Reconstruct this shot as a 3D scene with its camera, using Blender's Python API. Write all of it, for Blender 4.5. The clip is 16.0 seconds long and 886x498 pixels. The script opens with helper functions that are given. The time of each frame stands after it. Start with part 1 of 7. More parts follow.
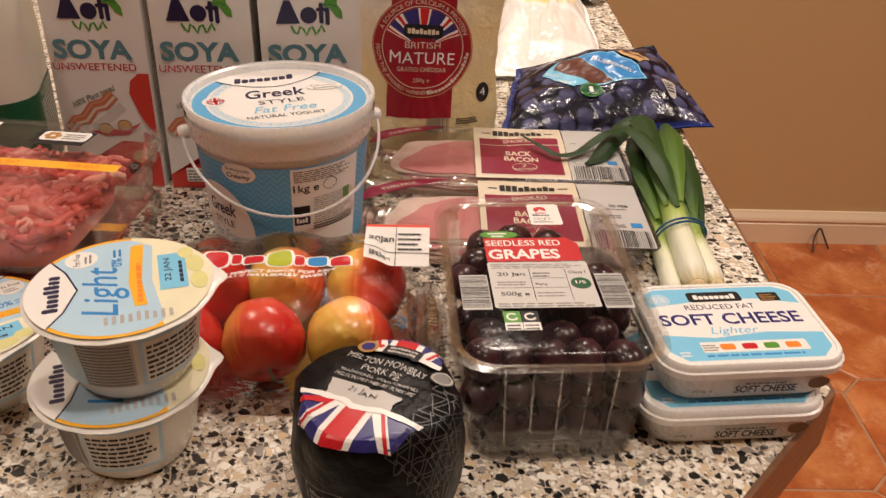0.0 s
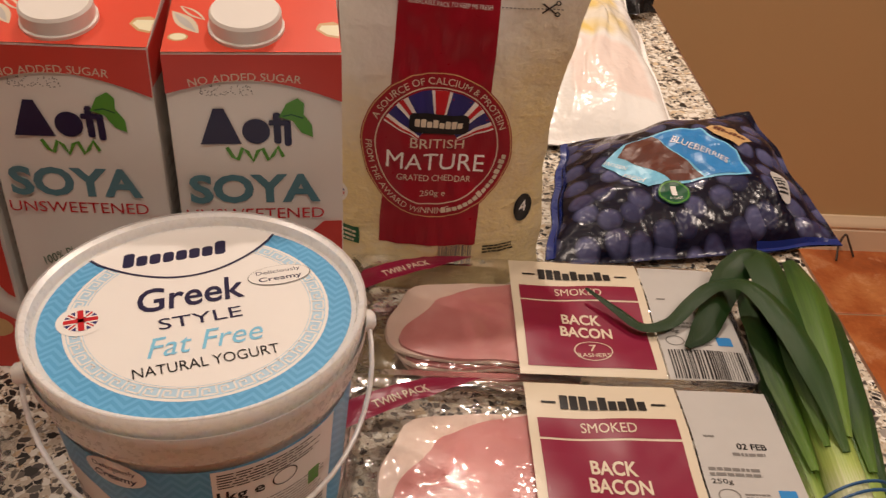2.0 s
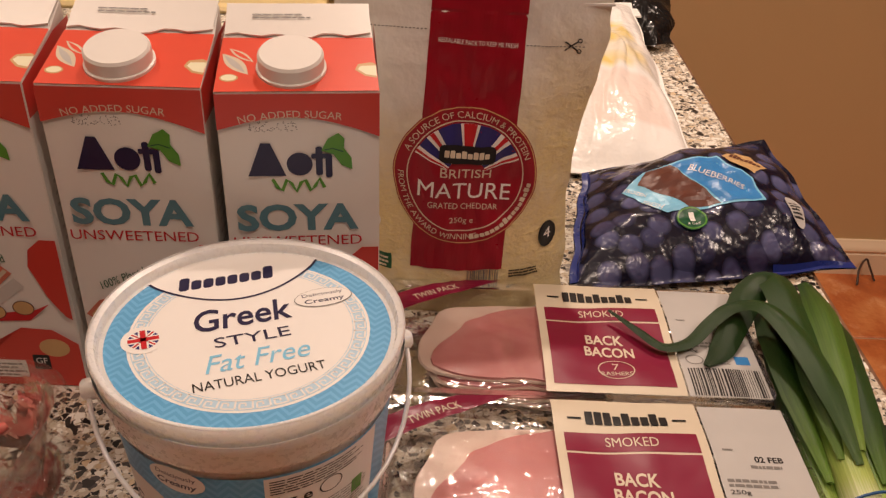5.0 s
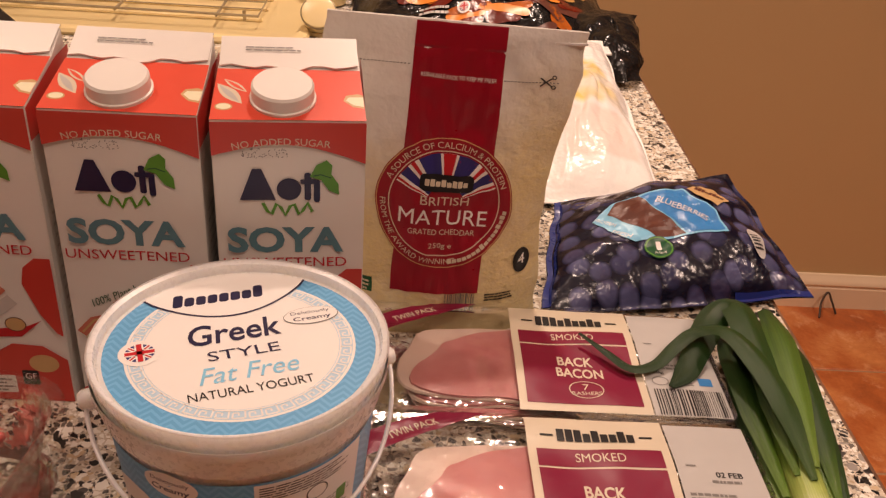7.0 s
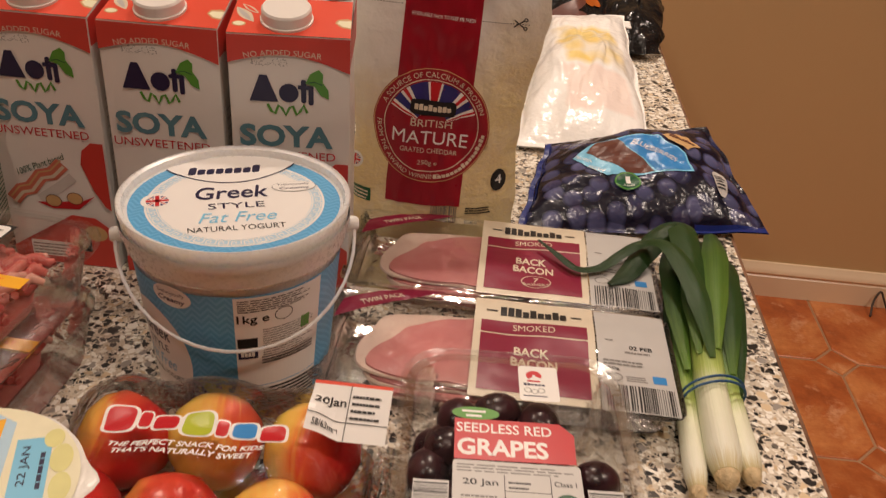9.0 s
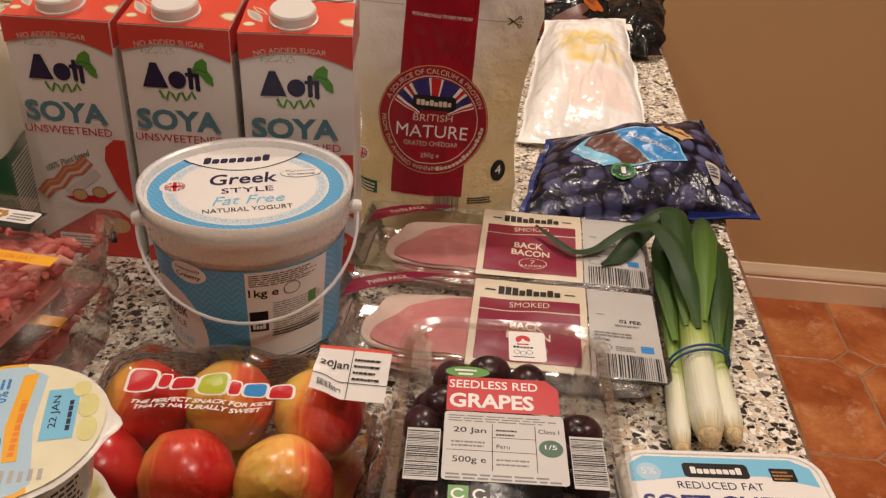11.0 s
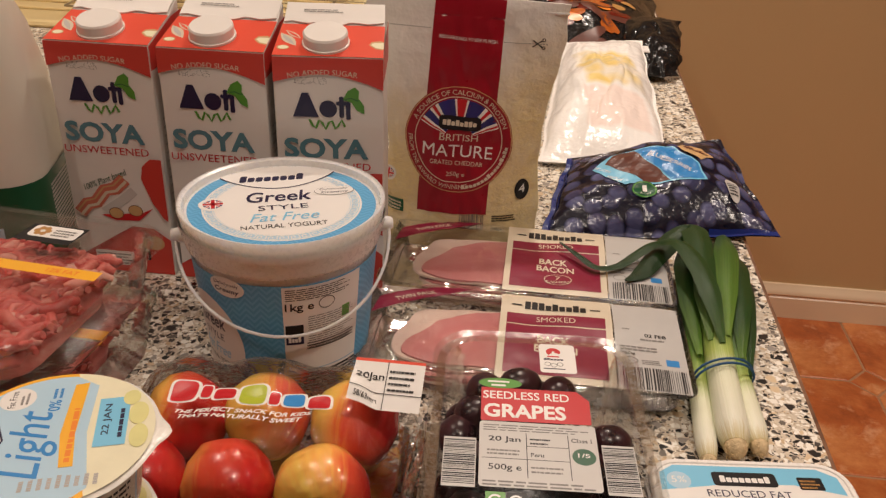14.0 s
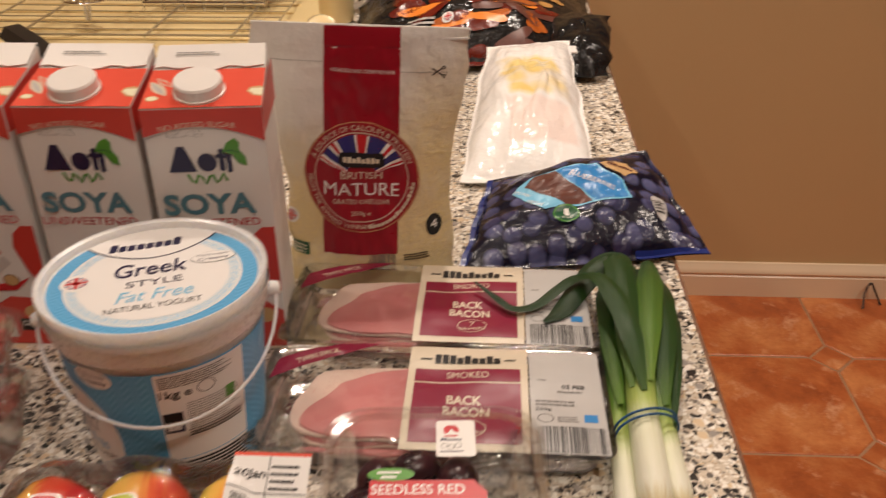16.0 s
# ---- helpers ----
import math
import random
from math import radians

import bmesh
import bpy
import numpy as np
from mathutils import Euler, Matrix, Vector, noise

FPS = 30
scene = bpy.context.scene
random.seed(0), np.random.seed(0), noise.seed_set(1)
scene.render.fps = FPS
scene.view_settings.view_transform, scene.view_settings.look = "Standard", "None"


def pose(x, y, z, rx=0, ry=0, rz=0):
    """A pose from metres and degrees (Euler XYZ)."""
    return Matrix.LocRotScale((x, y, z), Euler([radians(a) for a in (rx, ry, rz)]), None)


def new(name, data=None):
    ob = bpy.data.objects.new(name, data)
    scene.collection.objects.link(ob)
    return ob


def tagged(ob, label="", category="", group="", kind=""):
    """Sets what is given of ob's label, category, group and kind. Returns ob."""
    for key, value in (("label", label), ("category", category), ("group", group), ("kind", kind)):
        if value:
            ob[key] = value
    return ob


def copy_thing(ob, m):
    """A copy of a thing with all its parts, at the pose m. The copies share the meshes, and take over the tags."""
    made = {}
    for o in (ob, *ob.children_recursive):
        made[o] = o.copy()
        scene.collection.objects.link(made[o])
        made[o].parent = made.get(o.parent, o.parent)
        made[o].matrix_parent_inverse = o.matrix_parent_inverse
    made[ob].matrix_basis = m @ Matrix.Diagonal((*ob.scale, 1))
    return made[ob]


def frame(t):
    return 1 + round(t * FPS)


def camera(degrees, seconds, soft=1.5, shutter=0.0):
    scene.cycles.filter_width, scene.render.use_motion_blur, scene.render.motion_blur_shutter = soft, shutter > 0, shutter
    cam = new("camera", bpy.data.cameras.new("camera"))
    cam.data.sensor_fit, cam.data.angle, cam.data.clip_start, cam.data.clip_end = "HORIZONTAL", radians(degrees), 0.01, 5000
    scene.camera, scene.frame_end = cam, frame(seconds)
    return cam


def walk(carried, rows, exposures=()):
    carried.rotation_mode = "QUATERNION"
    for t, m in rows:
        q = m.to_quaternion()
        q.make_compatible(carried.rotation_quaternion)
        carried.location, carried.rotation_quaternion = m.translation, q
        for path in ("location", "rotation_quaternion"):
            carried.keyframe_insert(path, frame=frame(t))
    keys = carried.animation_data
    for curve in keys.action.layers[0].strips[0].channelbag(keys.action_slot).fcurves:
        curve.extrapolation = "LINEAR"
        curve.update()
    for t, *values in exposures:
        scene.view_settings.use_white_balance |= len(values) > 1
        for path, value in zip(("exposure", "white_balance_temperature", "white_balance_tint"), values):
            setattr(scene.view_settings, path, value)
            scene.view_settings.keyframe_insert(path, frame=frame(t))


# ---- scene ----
cam = camera(52.5, 16.0, soft=1.3, shutter=0.5)
METRES, EYE, TILT, LEAN, TURN = 0.67, 1.23, -30.6, -1.3, 0.0
ROWS = [
    (0.0, 0.0, 0.0, 0.0, 0.0, 0.0, -0.0),
    (0.5, 0.0007, 0.0281, 0.0314, 1.02, -0.62, -0.26),
    (1.0, -0.0091, 0.1465, 0.0988, 1.08, -1.82, -0.71),
    (1.5, -0.0242, 0.2986, 0.1897, -2.33, -1.84, -0.47),
    (2.0, -0.0387, 0.3844, 0.2186, -1.46, -3.81, -1.25),
    (2.5, -0.0398, 0.3749, 0.2251, 0.1, -3.08, -1.37),
    (3.0, -0.0488, 0.3719, 0.2205, 0.27, -3.21, -1.58),
    (3.5, -0.047, 0.3655, 0.2188, 0.2, -3.11, -1.22),
    (4.0, -0.0425, 0.359, 0.2195, -0.03, -2.86, -0.93),
    (6.5, -0.0587, 0.3198, 0.2162, -1.5, -0.66, -1.5),
    (7.0, -0.0566, 0.3104, 0.2146, -2.17, -0.16, -1.69),
    (7.5, -0.0628, 0.3002, 0.2089, -2.38, 0.28, -1.44),
    (8.0, -0.0412, 0.2767, 0.2101, -1.38, 0.83, -1.99),
    (8.5, -0.0078, 0.2195, 0.1777, 2.19, 0.51, -4.32),
    (9.0, 0.05, 0.1621, 0.1268, 3.09, -0.27, -4.67),
    (11.5, 0.079, 0.1048, 0.0909, 4.76, 1.38, -3.64),
    (12.0, 0.0756, 0.0944, 0.0921, 4.65, 1.94, -3.22),
    (12.5, 0.0792, 0.0951, 0.0926, 5.19, 1.86, -2.89),
    (13.0, 0.0675, 0.0913, 0.0895, 4.94, 2.12, -3.29),
    (13.5, 0.0679, 0.09, 0.0893, 4.84, 2.18, -3.26),
    (14.0, 0.0636, 0.0887, 0.088, 5.29, 2.03, -3.72),
    (14.5, 0.0697, 0.0902, 0.0883, 5.93, 1.88, -3.76),
    (15.0, 0.0704, 0.0849, 0.0869, 6.55, 1.91, -3.15),
    (15.5, 0.1001, 0.1017, 0.1129, 6.34, 1.67, -1.27),
    (16.0, 0.1234, 0.157, 0.1605, 3.5, 0.88, -0.03),
]
# seconds, stops, kelvin and tint of the picture
EXPOSE = [(0.0, 0.08, 6400, 11), (0.7, 0.00, 6400, 11), (1.6, -0.26, 6550, 12), (4.2, -0.28, 6750, 13), (5.5, -0.21, 7200, 23), (7.7, -0.18, 7500, 30), (8.5, -0.38, 7400, 36), (9.0, -0.28, 6700, 13), (11.0, -0.24, 6420, 11), (15.0, -0.24, 6420, 11), (16.0, -0.19, 6420, 11)]
walk(cam, [(t, pose(0, 0, EYE, TILT, LEAN, TURN) @ pose(METRES * x, METRES * y, METRES * z, 90 + pitch, roll, yaw)) for t, x, y, z, yaw, pitch, roll in ROWS], EXPOSE)

# ---- world, lights, exposure ----
scene.view_settings.exposure = 0.0
world = bpy.data.worlds.new("world")
scene.world = world
world.use_nodes = True
world.node_tree.nodes["Background"].inputs[0].default_value = (1.0, 0.8, 0.6, 1)
world.node_tree.nodes["Background"].inputs[1].default_value = 0.001

WARM = (1.0, 0.84, 0.70)
CEIL = 2.40
TOP = 0.90          # height of the worktop
# x, y and watts of the ceiling downlights
SPOTS = [(0.10, 1.52, 9.3), (-0.75, 1.05, 4.1), (-0.70, -0.15, 2.3), (0.42, 0.02, 4.2), (1.55, 0.75, 14.0), (-0.1, 0.30, 1.0)]


def downlight_lamp(x, y, watts):
    data = bpy.data.lights.new("downlight_lamp", "AREA")
    data.shape, data.size, data.energy, data.color = "DISK", 0.08, watts, WARM
    data.spread = radians(125)
    ob = new("downlight_lamp", data)
    ob.matrix_world = pose(x, y, CEIL - 0.012)
    return ob


for sx, sy, sw in SPOTS:
    downlight_lamp(sx, sy, sw)


# ---- materials ----
def srgb(r, g, b):
    f = lambda c: c / 12.92 if c <= 0.04045 else ((c + 0.055) / 1.055) ** 2.4
    return (f(r / 255), f(g / 255), f(b / 255), 1.0)


def shade(c, k):
    return (min(c[0] * k, 1), min(c[1] * k, 1), min(c[2] * k, 1), 1)


class Nodes:
    """A small wrapper that adds and links shader nodes."""

    def __init__(self, name):
        self.m = bpy.data.materials.new(name)
        self.m.use_nodes = True
        self.t = self.m.node_tree
        self.t.nodes.clear()
        self.out = self.add("ShaderNodeOutputMaterial")

    def add(self, kind, **inputs):
        n = self.t.nodes.new(kind)
        for k, v in inputs.items():
            self.put(n, k, v)
        return n

    def put(self, n, key, v):
        s = n.inputs[int(key[1:])] if key[0] == "i" and key[1:].isdigit() else n.inputs[key.replace("_", " ")]
        if isinstance(v, bpy.types.NodeSocket):
            self.t.links.new(v, s)
        else:
            s.default_value = v

    def noise(self, scale, detail=3.0, rough=0.55, vec=None):
        n = self.add("ShaderNodeTexNoise", Scale=scale, Detail=detail, Roughness=rough)
        self.put(n, "Vector", vec if vec is not None else self.coord())
        return n.outputs["Fac"]

    def coord(self, which="Object"):
        return self.add("ShaderNodeTexCoord").outputs[which]

    def ramp(self, fac, stops, mode="LINEAR"):
        n = self.add("ShaderNodeValToRGB", Fac=fac)
        n.color_ramp.interpolation = mode
        while len(n.color_ramp.elements) < len(stops):
            n.color_ramp.elements.new(0.5)
        for e, (p, c) in zip(n.color_ramp.elements, stops):
            e.position, e.color = p, c
        return n.outputs["Color"]

    def mix(self, fac, a, b, kind="MIX"):
        n = self.t.nodes.new("ShaderNodeMix")
        n.data_type, n.blend_type = "RGBA", kind
        self.put(n, "i0", fac), self.put(n, "i6", a), self.put(n, "i7", b)
        return n.outputs[2]

    def math(self, op, a, b=0.0, c=0.0):
        n = self.t.nodes.new("ShaderNodeMath")
        n.operation = op
        self.put(n, "i0", a), self.put(n, "i1", b), self.put(n, "i2", c)
        return n.outputs[0]

    def bump(self, height, strength, dist=0.001):
        return self.add("ShaderNodeBump", Height=height, Strength=strength, Distance=dist).outputs[0]

    def done(self, shader):
        self.t.links.new(shader, self.out.inputs["Surface"])
        return self.m

    def principled(self, **k):
        return self.add("ShaderNodeBsdfPrincipled", **k)


def paint(name, color, rough=0.5, var=0.10, scale=25.0, bump=0.15, bscale=400.0, bdist=0.0003, metal=0.0, coat=0.0, sss=0.0, rand=0.0):
    """A surface of one colour with two scales of variation and a fine relief."""
    n = Nodes(name)
    a, b = n.noise(scale, 4), n.noise(bscale, 3)
    col = n.mix(a, shade(color, 1 - var), shade(color, 1 + var))
    if rand:
        r = n.add("ShaderNodeObjectInfo").outputs["Random"]
        col = n.mix(r, n.mix(1.0, col, (1 - rand, 1 - rand, 1 - rand, 1), "MULTIPLY"), col)
    r2 = n.math("MULTIPLY_ADD", b, 0.12, rough - 0.06)
    p = n.principled(Base_Color=col, Roughness=r2, Metallic=metal, Normal=n.bump(b, bump, bdist))
    p.inputs["Coat Weight"].default_value = coat
    if max(color[:3]) < 0.05:
        p.inputs["Specular IOR Level"].default_value = 0.3 if max(color[:3]) > 0.01 else 0.18
    p.inputs["Coat Roughness"].default_value = 0.12
    if sss:
        p.inputs["Subsurface Weight"].default_value = sss
        p.inputs["Subsurface Radius"].default_value = (0.006, 0.004, 0.003)
    return n.done(p.outputs[0])


def film(name, tint=(0.96, 0.96, 0.95, 1), rough=0.06, gloss=1.0, wrinkle=0.5, wscale=45.0, haze=0.0):
    """Thin clear plastic: lets light straight through and mirrors by Fresnel."""
    n = Nodes(name)
    w = n.math("ADD", n.noise(wscale, 4, 0.6), n.math("MULTIPLY", n.noise(wscale * 5, 2), 0.3))
    nor = n.bump(w, wrinkle, 0.004)
    fr = n.add("ShaderNodeFresnel", IOR=1.5, Normal=nor)
    k = n.math("MULTIPLY", fr.outputs[0], gloss)
    clear = n.add("ShaderNodeBsdfTransparent", Color=tint).outputs[0]
    if haze:
        d = n.add("ShaderNodeBsdfDiffuse", Color=(0.85, 0.85, 0.83, 1)).outputs[0]
        mx = n.add("ShaderNodeMixShader", Fac=haze)
        n.t.links.new(clear, mx.inputs[1]), n.t.links.new(d, mx.inputs[2])
        clear = mx.outputs[0]
    g = n.add("ShaderNodeBsdfGlossy", Color=(1, 1, 1, 1), Roughness=rough, Normal=nor).outputs[0]
    mx = n.add("ShaderNodeMixShader", Fac=k)
    n.t.links.new(clear, mx.inputs[1]), n.t.links.new(g, mx.inputs[2])
    return n.done(mx.outputs[0])


def terrazzo():
    n = Nodes("terrazzo")
    co = n.coord()
    warp = n.add("ShaderNodeTexNoise", Scale=160.0, Detail=2.0, Vector=co)
    v = n.add("ShaderNodeVectorMath", i0=warp.outputs["Color"], i1=(0.004, 0.004, 0.004))
    v.operation = "MULTIPLY"
    v2 = n.add("ShaderNodeVectorMath", i0=co, i1=v.outputs[0])
    pos = v2.outputs[0]

    def chips(scale, lo, stops):
        f = n.add("ShaderNodeTexVoronoi", Scale=scale, Vector=pos)
        e = n.add("ShaderNodeTexVoronoi", Scale=scale, Vector=pos)
        e.feature = "DISTANCE_TO_EDGE"
        sep = n.add("ShaderNodeSeparateColor", Color=f.outputs["Color"])
        col = n.ramp(sep.outputs[0], stops, "CONSTANT")
        show = n.math("MULTIPLY", n.math("GREATER_THAN", sep.outputs[1], lo), n.math("GREATER_THAN", e.outputs[0], n.math("MULTIPLY_ADD", sep.outputs[2], 0.16, 0.03)))
        return show, col

    base = n.mix(n.noise(700, 2), (0.52, 0.44, 0.34, 1), (0.78, 0.71, 0.60, 1))
    s1, c1 = chips(520, 0.40, [(0, (0.86, 0.82, 0.74, 1)), (0.34, (0.30, 0.25, 0.19, 1)), (0.52, (0.035, 0.030, 0.028, 1)), (0.78, (0.50, 0.38, 0.25, 1))])
    s2, c2 = chips(250, 0.36, [(0, (0.90, 0.87, 0.80, 1)), (0.34, (0.16, 0.14, 0.12, 1)), (0.44, (0.010, 0.010, 0.010, 1)), (0.72, (0.62, 0.47, 0.30, 1)), (0.80, (0.085, 0.075, 0.07, 1)), (0.9, (0.84, 0.80, 0.72, 1))])
    s3, c3 = chips(165, 0.66, [(0, (0.90, 0.86, 0.78, 1)), (0.38, (0.030, 0.027, 0.025, 1)), (0.62, (0.72, 0.57, 0.38, 1)), (0.82, (0.34, 0.31, 0.28, 1))])
    col = n.mix(s3, n.mix(s2, n.mix(s1, base, c1), c2), c3)
    col = n.mix(n.math("MULTIPLY", n.noise(9, 4), 0.25), col, n.mix(1.0, col, (0.75, 0.72, 0.68, 1), "MULTIPLY"))
    r = n.math("MULTIPLY_ADD", n.noise(60, 3), 0.15, 0.22)
    p = n.principled(Base_Color=col, Roughness=r, Normal=n.bump(n.noise(900, 2), 0.05, 0.0003))
    return n.done(p.outputs[0])


def terracotta():
    n = Nodes("terracotta")
    rnd = n.add("ShaderNodeObjectInfo").outputs["Random"]
    a, b = n.noise(5, 6, 0.68), n.noise(38, 4, 0.6)
    col = n.ramp(a, [(0.30, (0.25, 0.052, 0.017, 1)), (0.47, (0.54, 0.150, 0.042, 1)), (0.66, (0.80, 0.34, 0.12, 1))])
    col = n.mix(n.math("MULTIPLY", b, 0.32), col, (0.22, 0.05, 0.02, 1))
    col = n.mix(n.math("MULTIPLY", rnd, 0.5), col, n.mix(1.0, col, (0.72, 0.66, 0.6, 1), "MULTIPLY"))
    pale = n.ramp(n.noise(13, 6, 0.7), [(0.54, (0, 0, 0, 1)), (0.68, (1, 1, 1, 1))])
    col = n.mix(n.math("MULTIPLY", pale, 0.6), col, (0.80, 0.46, 0.26, 1))
    p = n.principled(Base_Color=col, Roughness=n.math("MULTIPLY_ADD", b, 0.25, 0.24), Normal=n.bump(n.math("ADD", a, n.math("MULTIPLY", b, 0.4)), 0.35, 0.004))
    return n.done(p.outputs[0])


def wood_edge():
    n = Nodes("wood_edge")
    m = n.add("ShaderNodeMapping", Vector=n.coord())
    m.inputs["Scale"].default_value = (30, 30, 260)
    g = n.noise(1.0, 5, 0.65, m.outputs[0])
    col = n.ramp(g, [(0.3, (0.10, 0.048, 0.026, 1)), (0.7, (0.30, 0.150, 0.085, 1))])
    return n.done(n.principled(Base_Color=col, Roughness=0.38, Normal=n.bump(g, 0.2, 0.0005)).outputs[0])


def apple_skin(bias):
    """bias: how far the red blush covers the yellow skin."""
    n = Nodes("apple_skin")
    co = n.coord()
    rnd = n.add("ShaderNodeObjectInfo").outputs["Random"]
    shift = n.add("ShaderNodeCombineXYZ", X=n.math("MULTIPLY", rnd, 37.0), Y=n.math("MULTIPLY", rnd, 11.0), Z=0.0)
    v = n.add("ShaderNodeVectorMath", i0=co, i1=shift.outputs[0])
    big = n.noise(17, 2, 0.5, v.outputs[0])
    sep = n.add("ShaderNodeSeparateXYZ", Vector=co)
    ang = n.math("ARCTAN2", sep.outputs[1], sep.outputs[0])
    streak = n.add("ShaderNodeCombineXYZ", X=n.math("MULTIPLY", ang, 9.0), Y=n.math("MULTIPLY", sep.outputs[2], 14.0), Z=n.math("MULTIPLY", rnd, 9.0))
    st = n.noise(1.6, 4, 0.6, streak.outputs[0])
    k = n.math("ADD", n.math("MULTIPLY", big, 0.7), n.math("ADD", n.math("MULTIPLY_ADD", st, 0.22, bias + 0.05), n.math("MULTIPLY", sep.outputs[0], 12.0)))
    col = n.ramp(k, [(0.26, (0.80, 0.66, 0.10, 1)), (0.40, (0.97, 0.66, 0.14, 1)), (0.52, (0.97, 0.46, 0.10, 1)), (0.62, (0.86, 0.11, 0.05, 1)), (0.82, (0.66, 0.022, 0.026, 1))])
    dots = n.add("ShaderNodeTexVoronoi", Scale=260.0, Vector=co)
    d = n.math("LESS_THAN", dots.outputs["Distance"], 0.16)
    col = n.mix(n.math("MULTIPLY", d, 0.18), col, (0.85, 0.6, 0.3, 1))
    p = n.principled(Base_Color=col, Roughness=0.27, Normal=n.bump(n.noise(120, 2), 0.05, 0.001))
    p.inputs["Coat Weight"].default_value = 0.3
    return n.done(p.outputs[0])


def grape_skin():
    n = Nodes("grape_skin")
    a, b = n.noise(70, 4, 0.6), n.noise(260, 3)
    col = n.ramp(a, [(0.35, (0.012, 0.004, 0.007, 1)), (0.65, (0.055, 0.010, 0.018, 1))])
    col = n.mix(n.math("MULTIPLY", b, 0.14), col, (0.09, 0.06, 0.06, 1))
    return n.done(n.principled(Base_Color=col, Roughness=n.math("MULTIPLY_ADD", a, 0.3, 0.14)).outputs[0])


def mince_meat():
    n = Nodes("mince_meat")
    r = n.add("ShaderNodeNewGeometry").outputs["Random Per Island"]
    col = n.ramp(r, [(0.0, (0.46, 0.060, 0.052, 1)), (0.5, (0.56, 0.105, 0.088, 1)), (0.84, (0.64, 0.19, 0.15, 1)), (0.97, (0.74, 0.42, 0.34, 1))])
    col = n.mix(n.math("MULTIPLY", n.noise(300, 3), 0.35), col, (0.55, 0.09, 0.075, 1))
    p = n.principled(Base_Color=col, Roughness=0.46, Normal=n.bump(n.noise(500, 3), 0.5, 0.0008))
    p.inputs["Subsurface Weight"].default_value = 0.15
    p.inputs["Subsurface Radius"].default_value = (0.006, 0.002, 0.0015)
    return n.done(p.outputs[0])


def bacon_meat():
    n = Nodes("bacon_meat")
    a, b = n.noise(45, 5, 0.6), n.noise(16, 3)
    col = n.ramp(a, [(0.3, (0.55, 0.20, 0.20, 1)), (0.6, (0.64, 0.28, 0.27, 1)), (0.8, (0.70, 0.40, 0.38, 1))])
    col = n.mix(n.math("MULTIPLY", b, 0.4), col, (0.50, 0.18, 0.20, 1))
    return n.done(n.principled(Base_Color=col, Roughness=0.3, Normal=n.bump(a, 0.3, 0.001)).outputs[0])


def leek_skin():
    """White root end to dark green leaf, along the plant's own length."""
    n = Nodes("leek_skin")
    co = n.add("ShaderNodeTexCoord").outputs["UV"]
    s = n.add("ShaderNodeSeparateXYZ", Vector=co)
    m = n.add("ShaderNodeMapping", Vector=co)
    m.inputs["Scale"].default_value = (60, 3, 1)
    fib = n.noise(1.0, 3, 0.6, m.outputs[0])
    k = n.math("ADD", s.outputs[1], n.math("MULTIPLY", n.math("SUBTRACT", fib, 0.5), 0.16))
    col = n.ramp(k, [(0.0, (0.60, 0.50, 0.27, 1)), (0.05, (0.84, 0.82, 0.70, 1)), (0.22, (0.80, 0.80, 0.60, 1)), (0.31, (0.42, 0.52, 0.14, 1)), (0.42, (0.115, 0.225, 0.030, 1)), (0.56, (0.020, 0.062, 0.011, 1)), (1.0, (0.008, 0.029, 0.007, 1))])
    col = n.mix(n.math("MULTIPLY", fib, 0.35), col, n.mix(1.0, col, (0.55, 0.65, 0.5, 1), "MULTIPLY"))
    return n.done(n.principled(Base_Color=col, Roughness=0.40, Specular_IOR_Level=0.35, Normal=n.bump(fib, 0.35, 0.0008)).outputs[0])


